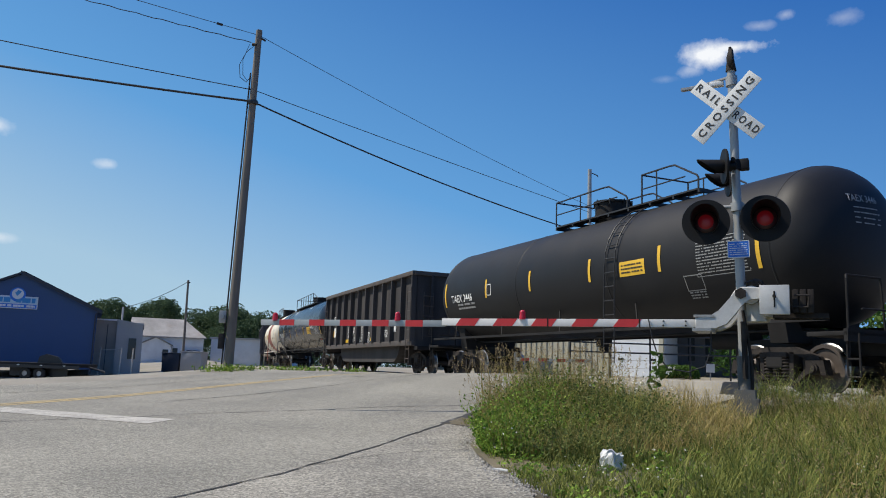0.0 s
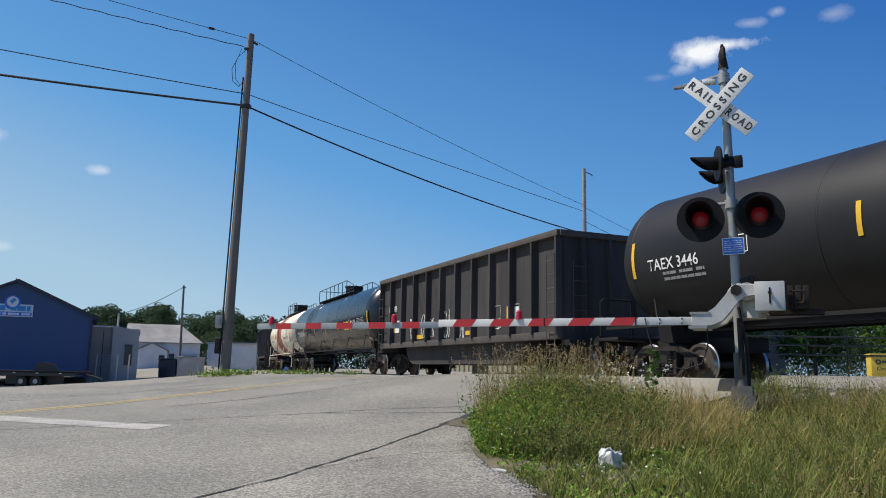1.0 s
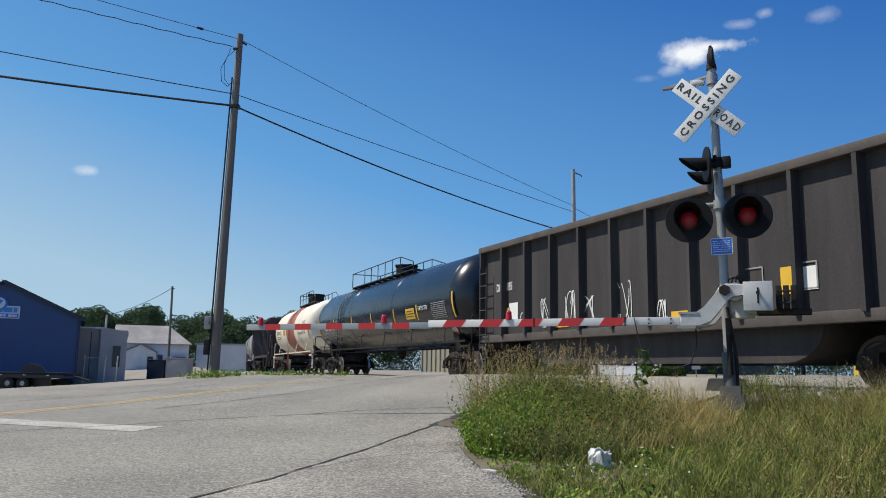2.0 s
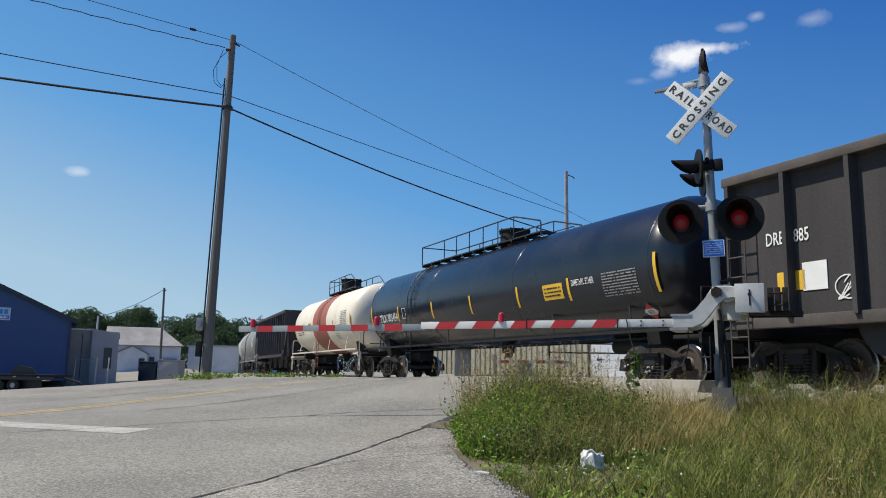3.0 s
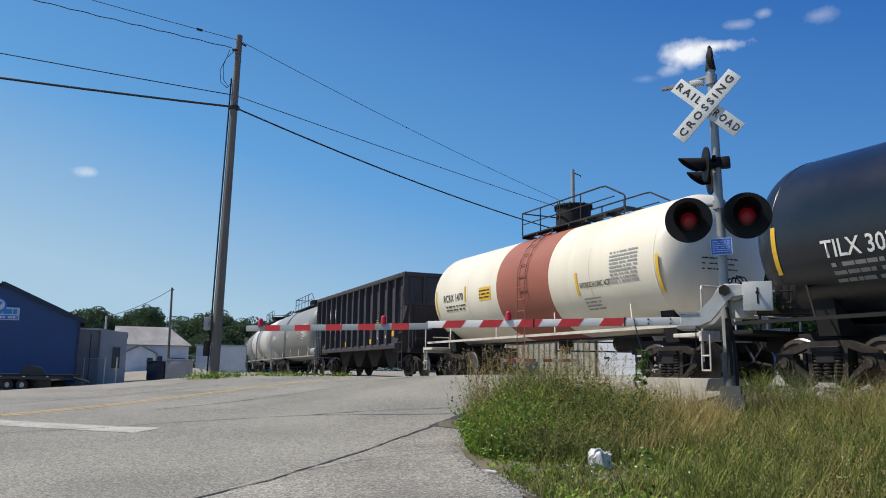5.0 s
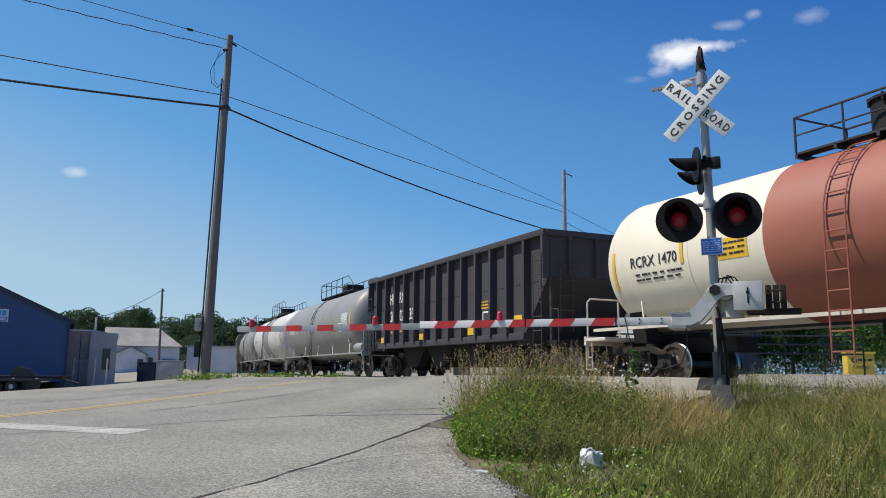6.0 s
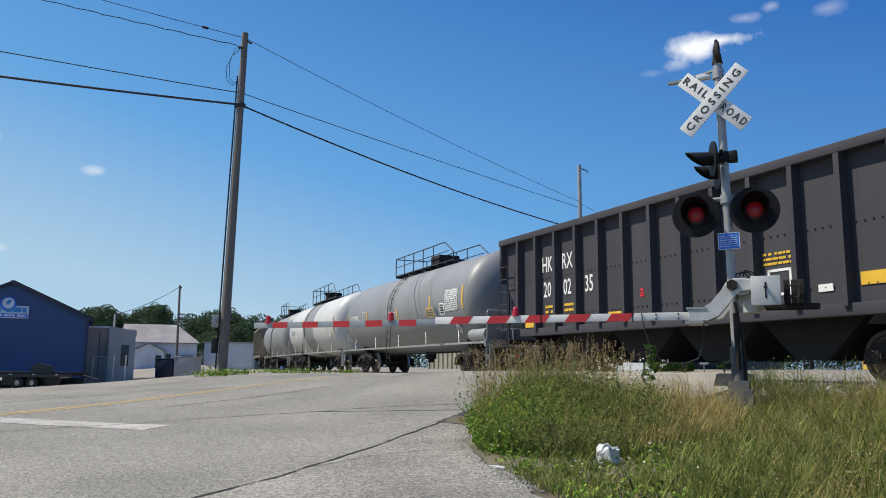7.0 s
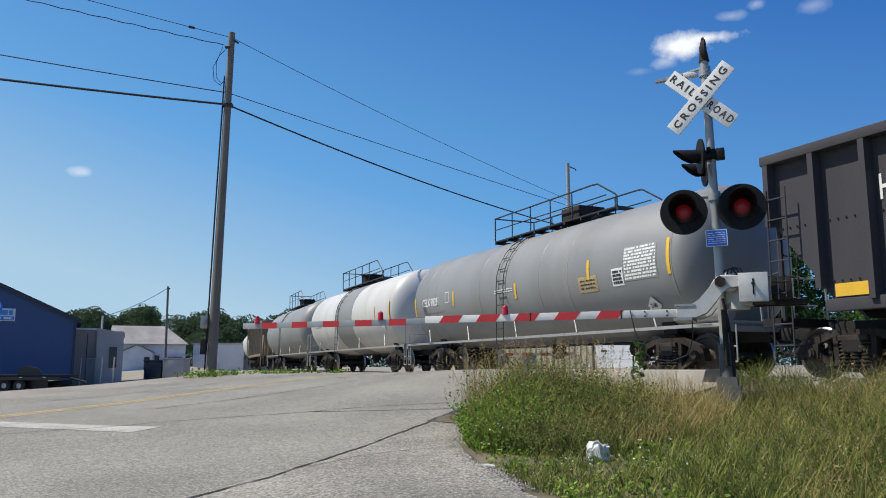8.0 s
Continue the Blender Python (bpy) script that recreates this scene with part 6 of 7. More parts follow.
    part("lid", prism(bmesh.new(), [(-0.06, 1.02), (1.06, 1.02), (1.06, 1.1), (-0.06, 1.14)], 0, -0.06, 1.31), BIN_YELLOW, b, smooth=0)
    part("recycling_mark", lathe(bmesh.new(), [(0, 0.07), (0, 0.13), (0.01, 0.13), (0.01, 0.07), (0, 0.07)], pose(0.32, -0.012, 0.72, 0, 0, 90), 12), BLACK_INK, b)
    bm = letters("Clothes", 0.26, "CENTER", 0.95, 0.004)
    bmesh.ops.transform(bm, matrix=Matrix(((1, 0, 0, 0.62), (0, 0, -1, -0.006), (0, 1, 0, 0.38), (0, 0, 0, 1))), verts=bm.verts)
    part("lettering", bm, BLACK_INK, b, smooth=0)
    bm = bars(bmesh.new(), 0.5, 1.15, 0.66, 0.8, 1, 0.8, 95)
    bmesh.ops.transform(bm, matrix=Matrix(((1, 0, 0, 0), (0, 0, -1, -0.006), (0, 1, 0, 0), (0, 0, 0, 1))), verts=bm.verts)
    tagged(part("small_print", bm, BLACK_INK, b, smooth=0), kind="stuff")
    x, y = 17.0, 46.0
    t = thing("covered_heap", pose(x, y, gz(x, y)), "heap under a green tarpaulin by the trees", "heap")
    bm = bmesh.new()
    bmesh.ops.create_icosphere(bm, subdivisions=3, radius=1.0)
    for v in bm.verts:
        v.co = Vector((v.co.x * 1.3, v.co.y * 0.8, max(0, v.co.z) * 1.2)) * (1 + 0.12 * noise.noise(v.co * 2.5))
    part("tarpaulin", bm, GREEN_TARP, t)
    parked_car(15.2, 48.0)


def parked_car(x, y):
    c = thing("parked_car", pose(x, y, gz(x, y), 0, 0, 10), "pale parked car in the shade of trees", "car")
    side = [(-2.1, 0.3), (2.1, 0.3), (2.15, 0.7), (1.2, 0.95), (0.6, 1.4), (-0.9, 1.42), (-1.6, 0.98), (-2.1, 0.9)]
    part("body", prism(bmesh.new(), side, 1, -0.85, 0.85), SIGN_WHITE, c, smooth=30)
    part("side_window", prism(bmesh.new(), [(-1.35, 0.98), (1.0, 0.98), (0.55, 1.32), (-0.85, 1.34)], 1, -0.862, 0.862), GLASS, c, smooth=0)
    for wx in (-1.35, 1.35):
        for wy in (-0.85, 0.63):
            w = part("wheel", lathe(bmesh.new(), [(0, 0.18), (0, 0.3), (0.05, 0.33), (0.17, 0.33), (0.22, 0.3), (0.22, 0.18)], pose(wx, wy, 0.33, 0, 0, 90), 20), RUBBER, c)
            part("rim", lathe(bmesh.new(), [(0.02, 0.0), (0.02, 0.19)], pose(wx, wy, 0.33, 0, 0, 90), 16), GALV, w)


blue_building()
grey_shed()
white_buildings()
trailer()
yard_fence()
beyond()


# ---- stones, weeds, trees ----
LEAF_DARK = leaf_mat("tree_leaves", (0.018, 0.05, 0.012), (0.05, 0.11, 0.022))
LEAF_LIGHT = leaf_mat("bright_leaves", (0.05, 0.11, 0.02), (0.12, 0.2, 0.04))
WOODS = leaf_mat("far_woods", (0.05, 0.085, 0.045), (0.085, 0.13, 0.06), 0.25)
BARK = mat("bark", (0.09, 0.07, 0.055), 0.95, vary=0.4, scale=5, bump=0.5)
BLADE_GREEN = leaf_mat("green_blades", (0.045, 0.085, 0.014), (0.33, 0.33, 0.085), 0.2)
BLADE_DRY = leaf_mat("dry_blades", (0.25, 0.19, 0.065), (0.50, 0.39, 0.15), 0.2)
WEED_GREEN = leaf_mat("weed_leaves", (0.035, 0.10, 0.012), (0.31, 0.45, 0.07), 0.3)
WEED_DARK = leaf_mat("dark_weed_leaves", (0.022, 0.048, 0.012), (0.24, 0.27, 0.085), 0.25)
SEED_HEAD = leaf_mat("seed_heads", (0.26, 0.19, 0.10), (0.40, 0.31, 0.17))
PETAL = leaf_mat("white_petals", (0.75, 0.74, 0.66), (0.85, 0.84, 0.78))
PLASTIC = mat("white_plastic_bag", (0.55, 0.55, 0.53), 0.4, vary=0.06, scale=8, bump=0.2)


def soup(name, verts, faces, material, label, category, kind="stuff", parent=None):
    me = bpy.data.meshes.new(name)
    me.from_pydata(np.asarray(verts).reshape(-1, 3).tolist(), [], faces)
    me.materials.append(material)
    ob = new(name, me)
    if parent is not None:
        ob.parent = parent
        return ob
    return tagged(ob, label, category, kind=kind)


def cards(centres, size, rng, flat=0.0):
    """Small bent leaf quads round given centres."""
    n = len(centres)
    a = rng.normal(size=(n, 3))
    a[:, 2] *= 1 - flat
    a /= np.linalg.norm(a, axis=1)[:, None]
    b = np.cross(a, rng.normal(size=(n, 3)))
    b /= np.linalg.norm(b, axis=1)[:, None]
    s = size * rng.uniform(0.6, 1.4, (n, 1))
    v = np.stack([centres - a * s, centres + b * s * 0.5, centres + a * s, centres - b * s * 0.5], 1)
    f = np.arange(4 * n).reshape(n, 4).tolist()
    return v.reshape(-1, 3), f


def blades(roots, height, width, lean, rng, yaws=None):
    """Tapered two-step grass blades."""
    n = len(roots)
    yaw = rng.uniform(0, 2 * np.pi, n) if yaws is None else yaws
    d = np.stack([np.cos(yaw), np.sin(yaw), np.zeros(n)], 1)
    s = np.stack([-np.sin(yaw + 0.6), np.cos(yaw + 0.6), np.zeros(n)], 1) * (width * rng.uniform(0.6, 1.3, n))[:, None] / 2
    h = height[:, None]
    l = (lean * rng.uniform(0.2, 1.3, n))[:, None]
    up = np.array([[0, 0, 1.0]])
    m1 = roots + up * h * 0.5 + d * h * l * 0.3
    m2 = roots + up * h * 0.83 + d * h * l * 0.75
    tip = roots + up * h * (1 - 0.15 * l) + d * h * l * 1.25
    v = np.stack([roots - s, roots + s, m1 - s * 0.85, m1 + s * 0.85, m2 - s * 0.5, m2 + s * 0.5, tip], 1)
    k = 7 * np.arange(n)[:, None]
    q = np.concatenate([k + [[0, 1, 3, 2]], k + [[2, 3, 5, 4]]], 0).tolist()
    t = (k + [[4, 5, 6]]).tolist()
    return v.reshape(-1, 3), q + t, tip


def tufts(centres, count, spread, rng):
    """Roots and outward headings of blades that grow in tufts."""
    c = np.repeat(centres, count, 0)
    yaw = rng.uniform(0, 2 * np.pi, len(c))
    r = spread * rng.uniform(0, 1, len(c)) ** 0.7
    x, y = c[:, 0] + r * np.cos(yaw), c[:, 1] + r * np.sin(yaw)
    x = np.maximum(x, verge_left(y) + 0.02)
    return np.stack([x, y, ground_z(x, y)], 1), yaw + rng.normal(0, 0.5, len(c))


def road_edge_x(y):
    return (y * RP.y - 4.8) / (-RP.x)


def verge_left(y):
    return np.where(y < 11.3, apron_edge(y), road_edge_x(y) + 0.05)


def verge_plan2(s, y):
    left = verge_left(y) - 0.02
    right = np.maximum(left + 0.05, (GAP - 3.3 - y * ACROSS.y) / ACROSS.x)
    return left + (right - left) * s, y


tagged(sheet("verge", np.linspace(0, 1, 50) ** 1.3, np.linspace(-12, 15.5, 120), verge_plan2, SOIL, 0.014, 0.02), "rough grassy verge between road and railway", "verge", kind="structure")


def in_verge(n, rng, x0, x1, y0, y1, dmin=4.0):
    x, y = rng.uniform(x0, x1, n), rng.uniform(y0, y1, n)
    d = GAP - x * ACROSS.x - y * ACROSS.y
    ok = (x > verge_left(y) + 0.06) & (d > dmin)
    x, y = x[ok], y[ok]
    return np.stack([x, y, ground_z(x, y)], 1)


def patchy(p, f, seed):
    """0..1 clumps over the plan."""
    return 0.5 + 0.5 * np.sin(p[:, 0] * f + seed + 1.7 * np.sin(p[:, 1] * f * 0.7 + seed * 2)) * np.cos(p[:, 1] * f * 1.1 - seed + np.sin(p[:, 0] * f * 0.6))


def kept_low(p):
    """Grass stays short in the trodden hollow before the mast."""
    return 1 - 0.68 * np.exp(-((p[:, 0] - 2.7) / 1.35) ** 4) * np.clip((p[:, 1] - 7.6) / 1.2, 0, 1)


def grass():
    rng = np.random.default_rng(5)
    # thin low turf with bare soil showing through
    p = in_verge(70000, rng, 0.1, 9.0, 4.2, 11.6)
    p = p[patchy(p, 3.3, 6.0) > 0.1]
    h = (0.03 + 0.09 * patchy(p, 1.9, 1.0)) * rng.uniform(0.5, 1.4, len(p))
    v, f, _ = blades(p, h, 0.007, 0.9, rng)
    soup("short_grass", v, f, BLADE_GREEN, "short green grass on the verge", "grass")
    # leafy tufts
    c = in_verge(2600, rng, 0.1, 9.0, 4.2, 11.6)
    c = c[rng.uniform(0, 1, len(c)) < 0.25 + 0.9 * patchy(c, 2.3, 2.0)]
    k = 20
    size = np.repeat((0.10 + 0.14 * rng.uniform(0, 1, len(c)) ** 2) * np.clip((c[:, 0] - verge_left(c[:, 1])) / 0.6, 0.4, 1.5), k)
    p, yaw = tufts(c, k, 0.055, rng)
    v, f, _ = blades(p, size * rng.uniform(0.5, 1.25, len(p)), 0.0065, 0.75, rng, yaw)
    soup("grass_tufts", v, f, BLADE_GREEN, "olive green grass tufts on the verge", "grass")
    # low broad weeds between the tufts
    c = in_verge(1500, rng, 0.2, 7.0, 4.6, 10.0)
    c = c[patchy(c, 2.9, 9.0) > 0.45]
    q = np.repeat(c, 14, 0) + rng.normal(0, 1, (14 * len(c), 3)) * [0.05, 0.05, 0.0]
    q[:, 2] += 0.02 + 0.10 * rng.uniform(0, 1, len(q))
    v, f = cards(q, 0.02, rng, 0.3)
    soup("low_weeds", v, f, WEED_GREEN, "low broad-leaved weeds in the grass", "weeds")
    # taller mixed tufts towards the railway
    c = in_verge(6200, rng, 1.6, 12.0, 4.4, 12.0, 4.6)
    c = c[(c[:, 0] > 2.0 + 0.35 * np.sin(c[:, 1] * 2)) & (patchy(c, 1.7, 2.0) > 0.12)]
    k = 16
    rise = np.clip((c[:, 0] - 3.6) / 2.5, 0, 1)
    size = np.repeat((0.20 + 0.22 * patchy(c, 1.5, 3.0) + 0.16 * rise) * kept_low(c) * rng.uniform(0.7, 1.25, len(c)), k)
    p, yaw = tufts(c, k, 0.07, rng)
    v, f, tall = blades(p, size * rng.uniform(0.55, 1.2, len(p)), 0.0048, 0.5, rng, yaw)
    soup("tall_grass", v, f, BLADE_GREEN, "tall olive grass on the verge", "grass")
    few = rng.uniform(0, 1, len(p)) < 0.55
    q = np.concatenate([p[few] + (tall[few] - p[few]) * rng.uniform(0.15, 0.9, (int(few.sum()), 1)) + rng.normal(0, 0.015, (int(few.sum()), 3)) for _ in range(3)], 0)
    v, f = cards(q, 0.011, rng)
    soup("small_leaves", v, f, WEED_DARK, "small leaves among the tall grass", "weeds")
    p = in_verge(64000, rng, 1.6, 12.5, 4.4, 12.4, 4.3)
    far = np.clip((p[:, 0] * 0.5 + p[:, 1] - 7.0) / 3.5, 0.35, 1) * (0.35 + 0.9 * patchy(p, 2.1, 8.0))
    keep = (p[:, 0] > 2.2 + 0.3 * np.sin(p[:, 1] * 2.3)) & (rng.uniform(0, 1, len(p)) < far * (2 * kept_low(p) - 0.75).clip(0.06, 1))
    p = p[keep]
    rise = np.clip((p[:, 0] - 3.6) / 2.5, 0, 1)
    h = (0.26 + 0.30 * patchy(p, 1.9, 4.0) ** 2 + 0.58 * rise * rng.uniform(0.1, 1, len(p)) ** 1.5) * kept_low(p) * rng.uniform(0.6, 1.25, len(p))
    v, f, tip = blades(p, h, 0.0036, 0.6, rng)
    soup("dry_grass", v, f, BLADE_DRY, "straw-coloured dry grass stalks", "grass")
    pick = tip[rng.uniform(0, 1, len(tip)) < 0.3]
    pts = np.concatenate([pick + rng.normal(0, 0.006, pick.shape) - [0, 0, 0.012 * k] for k in range(5)], 0)
    v, f = cards(pts, 0.009, rng)
    soup("seed_heads", v, f, SEED_HEAD, "pale grass seed heads", "grass")


def weed_clump():
    """Tall weeds at the corner of the apron."""
    rng = np.random.default_rng(9)
    n = 15000
    r, a = np.sqrt(rng.uniform(0, 1, n)), rng.uniform(0, 2 * np.pi, n)
    x, y = 1.65 + 1.6 * r * np.cos(a), 9.5 + 1.95 * r * np.sin(a)
    ok = (x > verge_left(y) + 0.08)
    x, y, r = x[ok], y[ok], r[ok]
    roots = np.stack([x, y, ground_z(x, y)], 1)
    lump = 0.45 + 0.8 * patchy(roots, 4.6, 7.0)
    h = (0.82 - 0.34 * r ** 2.6 - 0.24 * np.clip(x - 1.2, 0, 1.8)) * rng.uniform(0.35, 1.2, len(r)) ** 1.0 * lump * np.clip(0.62 + 0.2 * (y - 8.0), 0.5, 1.1)
    v, f, tip = blades(roots, h, 0.006, 0.5, rng)
    soup("weed_stems", v, f, BLADE_GREEN, "tall green weed stems", "weeds")
    cs, cd = [], []
    for i in range(len(roots)):
        k = 11
        t = rng.uniform(0.1, 0.95, k)[:, None]
        c = roots[i] + (tip[i] - roots[i]) * t + rng.normal(0, 0.02, (k, 3)) * (1.1 - t)
        (cs if (x[i] < 0.95 + 0.5 * math.sin(y[i] * 3) + rng.normal(0, 0.2)) else cd).append(c)
    v, f = cards(np.concatenate(cs), 0.018, rng, 0.0)
    soup("weed_leaves", v, f, WEED_GREEN, "bright green leafy weeds", "weeds")
    v, f = cards(np.concatenate(cd), 0.015, rng, 0.0)
    soup("weed_leaves", v, f, WEED_DARK, "dull green leafy weeds", "weeds")
    p = roots[rng.uniform(0, 1, len(roots)) < 0.6] + rng.normal(0, 0.04, 3) * [1, 1, 0]
    v, f, _ = blades(p, rng.uniform(0.35, 0.8, len(p)) * np.clip(0.6 + 0.2 * (p[:, 1] - 8.6), 0.4, 1), 0.005, 0.5, rng)
    soup("weed_straw", v, f, BLADE_DRY, "thin pale stalks among the weeds", "weeds")
    # long seeding stalks that stand above the clump
    n = 800
    x, y = rng.uniform(0.3, 2.2, n), rng.uniform(9.9, 11.8, n)
    ok = x > verge_left(y) + 0.05
    roots = np.stack([x, y, ground_z(x, y)], 1)[ok]
    v, f, tip = blades(roots, rng.uniform(0.55, 1.2, len(roots)), 0.006, 0.35, rng)
    soup("seeding_stalks", v, f, BLADE_DRY, "long dry seeding grass stalks", "grass")
    pts = np.concatenate([tip + rng.normal(0, 0.007, tip.shape) - [0, 0, 0.013 * k] for k in range(9)], 0)
    v, f = cards(pts, 0.011, rng)
    soup("seed_heads", v, f, SEED_HEAD, "drooping brown seed heads", "grass")
    # weeds along the track's shoulder
    n = 420
    u, d = rng.uniform(-9, 10.3, n), rng.uniform(2.3, 3.6, n)
    x, y = ACROSS.x * (GAP - d) + ALONG.x * u, ACROSS.y * (GAP - d) + ALONG.y * u
    c = np.stack([x, y, np.maximum(ground_z(x, y), -0.5)], 1)
    c = c[patchy(c, 1.3, 4.0) > 0.35]
    yaw = rng.uniform(0, 6.28, 22 * len(c))
    q = np.repeat(c, 22, 0) + np.stack([np.cos(yaw), np.sin(yaw), 0 * yaw], 1) * 0.07 * rng.uniform(0, 1, (len(yaw), 1))
    v, f, tip = blades(q, np.repeat(rng.uniform(0.2, 0.6, len(c)), 22) * rng.uniform(0.4, 1.1, len(q)), 0.006, 0.6, rng, yaw)
    soup("trackside_weeds", v, f, BLADE_GREEN, "tufts of weeds in the trackside ballast", "weeds")
    v, f = cards(np.concatenate([q + (tip - q) * t for t in (0.5, 0.7, 0.9)], 0), 0.013, rng)
    soup("trackside_leaves", v, f, WEED_DARK, "small leaves of the trackside weeds", "weeds")
    # daisies
    n = 70
    x, y = rng.normal(2.25, 0.35, n), rng.normal(10.4, 0.3, n)
    c = np.stack([x, y, ground_z(x, y) + rng.uniform(0.5, 0.85, n)], 1)
    x2, y2 = rng.normal(0.7, 0.3, 90), rng.normal(8.6, 0.3, 90)
    ok = x2 > verge_left(y2) + 0.05
    c2 = np.stack([x2, y2, ground_z(x2, y2) + rng.uniform(0.12, 0.35, 90)], 1)[ok]
    x3, y3 = rng.uniform(1.0, 4.0, 160), rng.uniform(6.0, 8.2, 160)
    c3 = np.stack([x3, y3, ground_z(x3, y3) + rng.uniform(0.05, 0.14, 160)], 1)
    pts = np.concatenate([np.repeat(c, 5, 0) + rng.normal(0, 0.012, (n * 5, 3)), c2, c3], 0)
    v, f = cards(pts, 0.016, rng, 0.6)
    soup("flowers", v, f, PETAL, "small white wild flowers", "flowers")
    # one leafy stem with broad leaves
    base = np.array([2.62, 10.6, float(ground_z(2.62, 10.6))])
    pts = np.concatenate([base + [0, 0, 0.1 + 0.9 * k / 60] + rng.normal(0, 0.05, 3) for k in range(60)]).reshape(-1, 3)
    v, f = cards(pts, 0.06, rng, 0.2)
    ob = thing("weed_plant", pose(*base), "broad-leaved green weed plant among grass", "weed")
    v = v - base
    soup("leaf_mass", v, f, LEAF_LIGHT, "", "", parent=ob)
    part("stem", cyl(bmesh.new(), (0, 0, 0), (0, 0, 1.0), 0.008, 6, 0.004), BLADE_GREEN, ob)
    # roadside weeds at the utility pole
    n = 1500
    q, w = rng.uniform(21.3, 31.5, n), 19.1 + rng.normal(0, 0.35, n)
    x, y = RD.x * q + RP.x * w, RD.y * q + RP.y * w
    roots = np.stack([x, y, ground_z(x, y)], 1)
    clump = patchy(roots, 0.8, 5.0)
    keep = rng.uniform(0, 1, n) < clump * 1.2 - 0.25
    roots, clump = roots[keep], clump[keep]
    h = (0.08 + 0.5 * clump ** 3) * rng.uniform(0.5, 1.3, len(roots))
    v, f, tip = blades(roots, h, 0.025, 0.6, rng)
    soup("roadside_weeds", v, f, BLADE_GREEN, "weeds along the road's far edge", "weeds")
    pts = np.concatenate([roots + (tip - roots) * t + rng.normal(0, 0.05, tip.shape) for t in (0.4, 0.6, 0.8, 1.0)], 0)
    v, f = cards(pts, 0.05, rng)
    soup("roadside_leaves", v, f, WEED_GREEN, "leafy weeds along the road's far edge", "weeds")


def stones():
    """Loose ballast on the track's shoulder."""
    rng = np.random.default_rng(3)
    bm = bmesh.new()
    bmesh.ops.create_icosphere(bm, subdivisions=1, radius=1.0)
    base = np.array([v.co[:] for v in bm.verts])
    faces = np.array([[v.index for v in f.verts] for f in bm.faces])
    bm.free()
    n = 7000
    u, d = rng.uniform(-14, 13.6, n), rng.uniform(1.5, 4.9, n) ** 1.0
    p = np.array(ACROSS[:2]) * (GAP - d)[:, None] + np.array(ALONG[:2]) * u[:, None]
    w = p[:, 0] * RP.x + p[:, 1] * RP.y
    p = p[w < 4.7]
    n = len(p)
    z = np.maximum(ground_z(p[:, 0], p[:, 1]), -0.5)
    s = rng.uniform(0.018, 0.05, n)
    v = base[None] * (1 + rng.normal(0, 0.22, (n, len(base), 1))) * s[:, None, None] * rng.uniform(0.6, 1.2, (n, 1, 3))
    v += np.stack([p[:, 0], p[:, 1], z + s * 0.4], 1)[:, None]
    f = (faces[None] + (np.arange(n) * len(base))[:, None, None]).reshape(-1, 3).tolist()
    soup("ballast", v, f, STONE_PILE, "loose grey ballast stones beside the track", "ballast")
    # grit along the broken road edge
    n = 1500
    t = rng.uniform(0, 1, n)
    y = 6.2 + 5.6 * t
    x = apron_edge(y) + rng.normal(0.0, 0.07, n)
    z = ground_z(x, y) + 0.012
    s = rng.uniform(0.004, 0.013, n)
    v = base[None] * s[:, None, None] + np.stack([x, y, z], 1)[:, None]
    f = (faces[None] + (np.arange(n) * len(base))[:, None, None]).reshape(-1, 3).tolist()
    soup("grit", v, f, STONE_PILE, "loose grit along the broken asphalt edge", "gravel")


def tree(name, x, y, height, spread_r, material, label, seed, leaf=0.16, count=2600):
    rng = np.random.default_rng(seed)
    t = thing(name, pose(x, y, gz(x, y)), label, "tree", "trees beyond the railway")
    bm = cyl(bmesh.new(), (0, 0, -0.1), (0.1, 0, height * 0.5), 0.05 * height / 2.5, 10, 0.03 * height / 2.5)
    tops = []
    for k in range(9):
        a, e = rng.uniform(0, 6.28), rng.uniform(0.25, 0.95)
        r = spread_r * rng.uniform(0.45, 0.95)
        tops.append(np.array([r * math.cos(a), r * math.sin(a), height * e]))
        cyl(bm, (0.1, 0, height * min(0.48, e * 0.6)), tops[-1], 0.06, 6, 0.02)
    part("trunk", bm, BARK, t)
    tops.append(np.array([0, 0, height * 0.92]))
    pts = np.concatenate([c + rng.normal(0, 1, (count // 10, 3)) * [spread_r * 0.3, spread_r * 0.3, height * 0.11] for c in tops], 0)
    pts = pts[pts[:, 2] > 0.1]
    v, f = cards(pts, leaf, rng)
    soup("crown", v, f, material, "", "", parent=t)


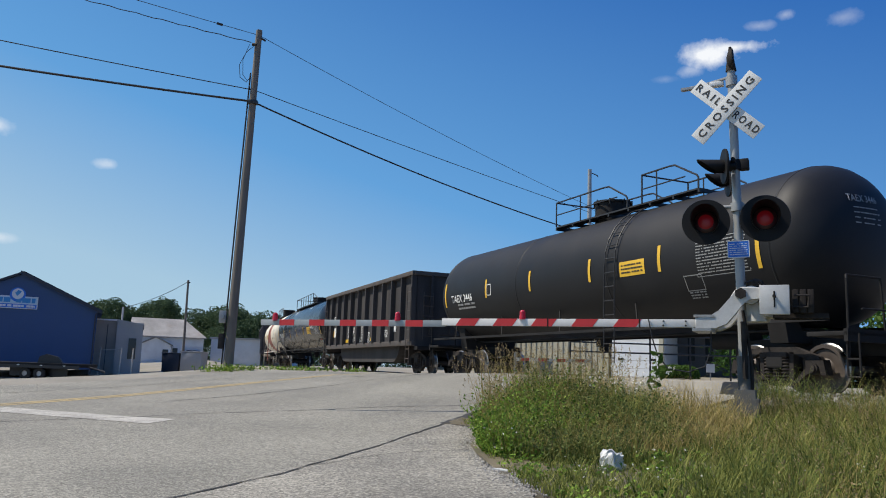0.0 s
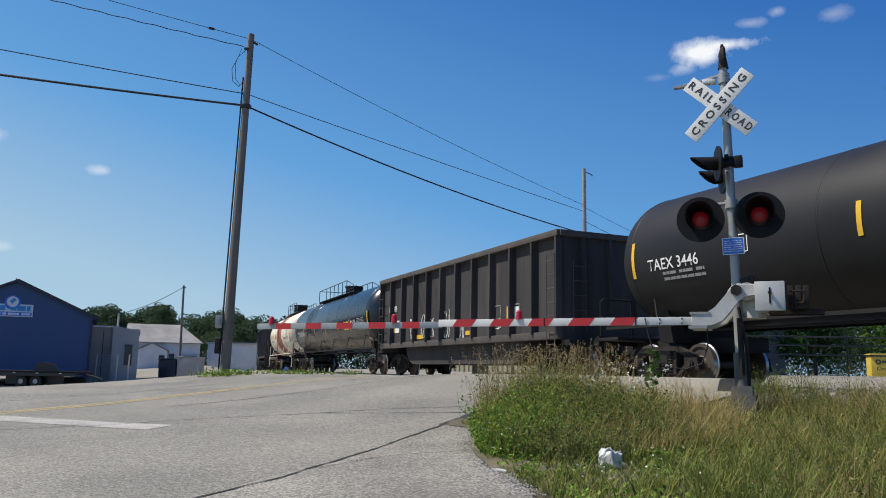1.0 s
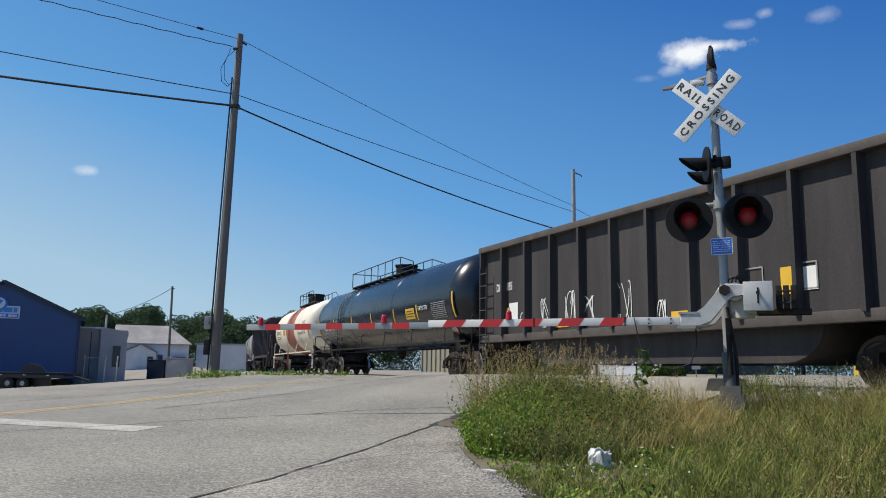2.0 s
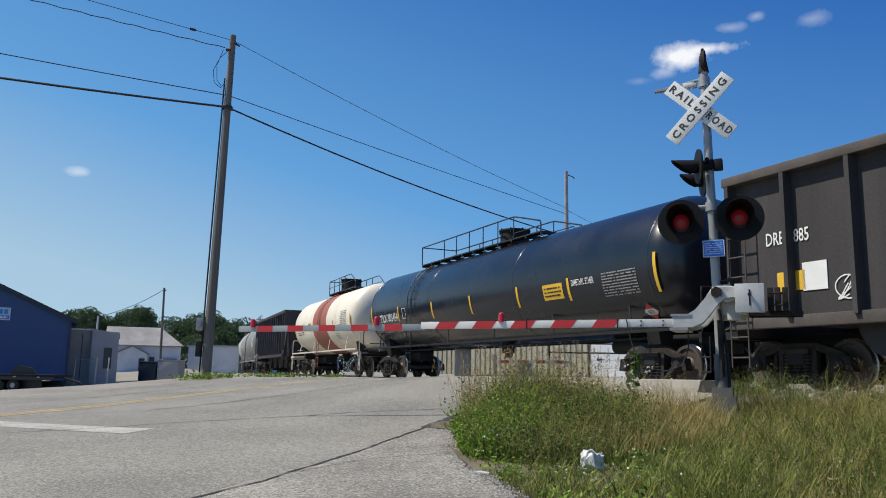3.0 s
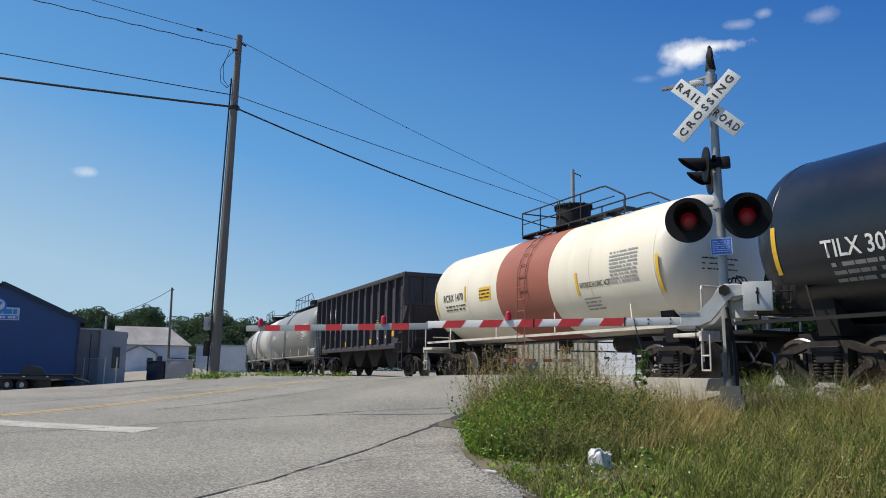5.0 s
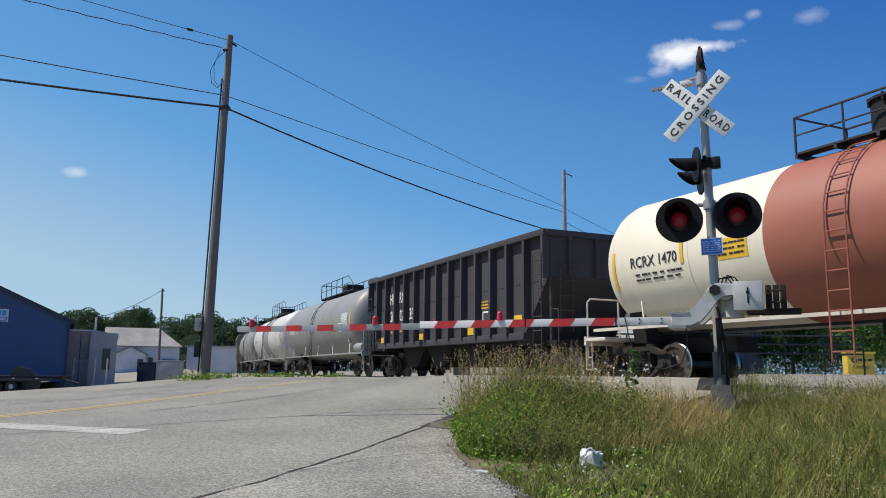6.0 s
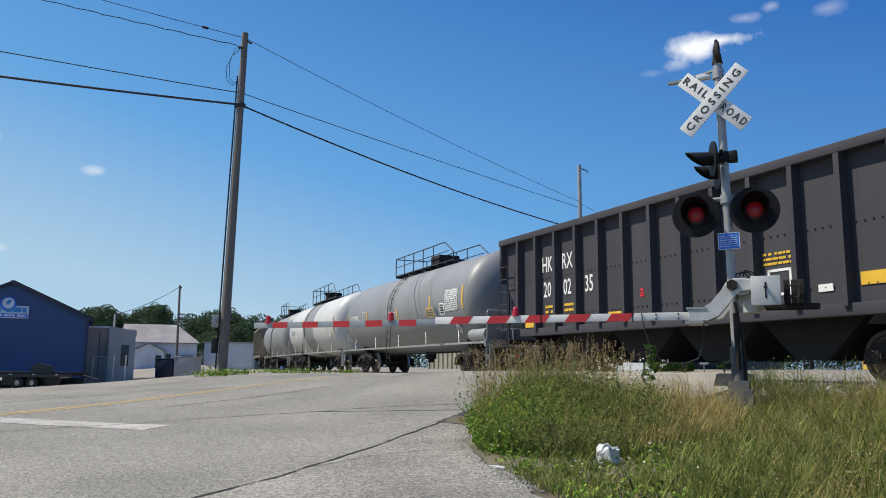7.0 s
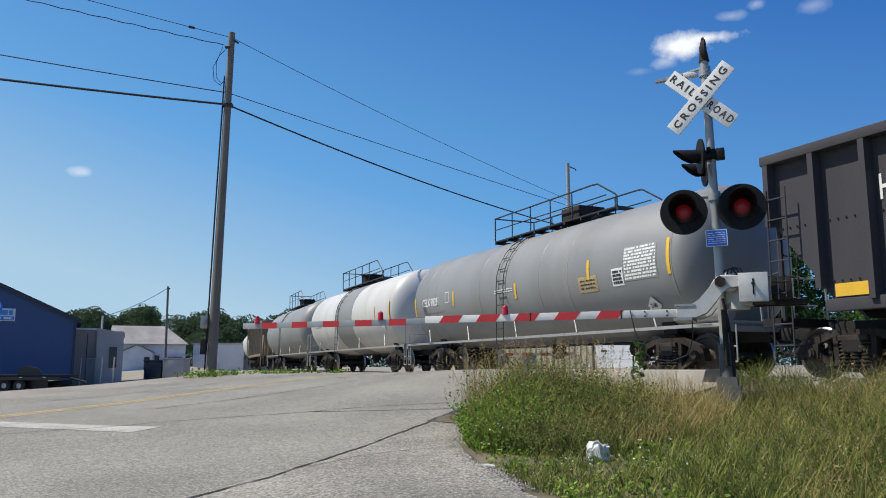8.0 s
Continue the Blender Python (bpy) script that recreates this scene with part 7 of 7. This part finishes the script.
def trees():
    tree("tree", 17.5, 47, 6.6, 2.6, LEAF_DARK, "dark leafy tree beyond the railway", 1, count=8000)
    tree("tree", 22.0, 49, 7.0, 3.0, LEAF_DARK, "dark leafy tree beyond the railway", 2, count=8000)
    # sunlight on the next two crowns is put into the paler leaf colour
    tree("tree", 27.0, 45, 5.6, 2.8, LEAF_LIGHT, "leafy tree beyond the railway, sunlight put into its paler leaves", 3, count=8000)
    tree("tree", 31.0, 47, 6.4, 3.0, LEAF_LIGHT, "leafy tree beyond the railway, sunlight put into its paler leaves", 4, count=8000)
    tree("tree", 11.7, 33.1, 2.9, 1.15, LEAF_DARK, "small dark tree before a dark wall", 5, 0.1)
    tree("bush", 25.0, 42, 2.4, 2.4, LEAF_DARK, "low dark bush beyond the railway", 6, 0.12)
    tree("bush", 15.4, 40, 2.0, 1.6, LEAF_DARK, "low dark bush beyond the railway", 7, 0.1)
    # clipped hedge
    rng = np.random.default_rng(8)
    a = rng.normal(size=(3500, 3))
    a /= np.linalg.norm(a, axis=1)[:, None]
    pts = np.abs(a) ** 0.6 * np.sign(a) * [0.85, 0.6, 0.55] * rng.uniform(0.9, 1.02, (3500, 1))
    pts[:, 2] = np.abs(pts[:, 2])
    h = thing("hedge", pose(9.1, 33.2, gz(9.1, 33.2)), "rounded clipped green hedge", "hedge")
    v, f = cards(pts, 0.05, rng)
    soup("leaf_mass", v, f, LEAF_LIGHT, "", "", parent=h)
    part("core", box(bmesh.new(), -0.65, 0.65, -0.4, 0.4, 0, 0.42, 0.15), LEAF_DARK, h)
    # far woods beyond the town
    rng = np.random.default_rng(21)
    pts = []
    for k in range(190):
        x, y = -135 + 215 * k / 190 + rng.normal(0, 2.0), 150 + rng.normal(0, 8)
        wide = rng.uniform(2.4, 5.0)
        top = 10.2 + 0.7 * math.sin(k * 0.11 + 1) + 0.5 * math.sin(k * 0.33) + rng.normal(0, 0.8)
        # boughs on the outside of a rounded crown, each a dense clump
        for j in range(26):
            a = rng.normal(size=3)
            a /= np.linalg.norm(a)
            c = np.array([x, y, top - wide * 0.85]) + a * [wide, wide, wide * 0.8] * rng.uniform(0.6, 0.95)
            b = rng.normal(size=(110, 3))
            b /= np.linalg.norm(b, axis=1)[:, None]
            pts.append(c + b * [1.15, 1.0, 0.75] * wide * 0.27)
        low = rng.uniform(-1, 1, (800, 3)) * [wide, 2.0, top * 0.38] + [x, y, top * 0.25]
        pts.append(low)
    v, f = cards(np.concatenate(pts), 0.2, rng)
    soup("far_woods", v, f, WOODS, "green tree line beyond the town", "woods")


def litter():
    bm = bmesh.new()
    bmesh.ops.create_icosphere(bm, subdivisions=4, radius=0.13)
    for v in bm.verts:
        p = v.co * 13
        k = 0.92 + 0.5 * noise.noise(p) + 0.5 * abs(noise.noise(p * 2.1)) + 0.25 * abs(noise.noise(p * 5.3)) - 0.2
        v.co = Vector((v.co.x * 0.95, v.co.y * 0.75, v.co.z * 0.85 if v.co.z > 0 else v.co.z * 0.5)) * k
        v.co.z += 0.07 * math.exp(-((v.co.x + 0.06) / 0.05) ** 2) * (v.co.z > 0.03)
    b = part("plastic_bag", bm, PLASTIC)
    b.matrix_basis = pose(1.41, 7.25, gz(1.41, 7.25) + 0.055, 0, 0, 20)
    tagged(b, "crumpled white plastic bag in the grass", "plastic bag")
    bm = prism(bmesh.new(), [(-0.08, -0.02), (0.07, -0.03), (0.09, 0.02), (-0.03, 0.035)], 2, 0, 0.012)
    p = part("paper_scrap", bm, PLASTIC)
    p.matrix_basis = pose(0.42, 7.45, gz(0.42, 7.45) + 0.015, 4, 3, -30)
    tagged(p, "white paper scrap at the grass edge", "litter")


STONE_PILE = leaf_mat("loose_stone", (0.20, 0.185, 0.165), (0.42, 0.40, 0.36), 0.0)
grass()
weed_clump()
stones()
trees()
litter()


# ---- what moves ----
def motions():
    for car, s0, half in TRAIN:
        rows = []
        for i in range(17):
            t = i * 0.5
            a, _ = track_point(s0 - gone(t) - half)
            b, _ = track_point(s0 - gone(t) + half)
            m = (a + b) / 2
            h = b - a
            rows.append((t, pose(m.x, m.y, 0, 0, 0, math.degrees(math.atan2(h.y, h.x)))))
        walk(car, rows)
    for w, x in WHEELS:
        rows = [(i / 15, pose(x, 0, WHEEL_R, 0, -math.degrees(gone(i / 15) / WHEEL_R) - x * 50 % 360, 0)) for i in range(121)]
        walk(w, rows)


motions()
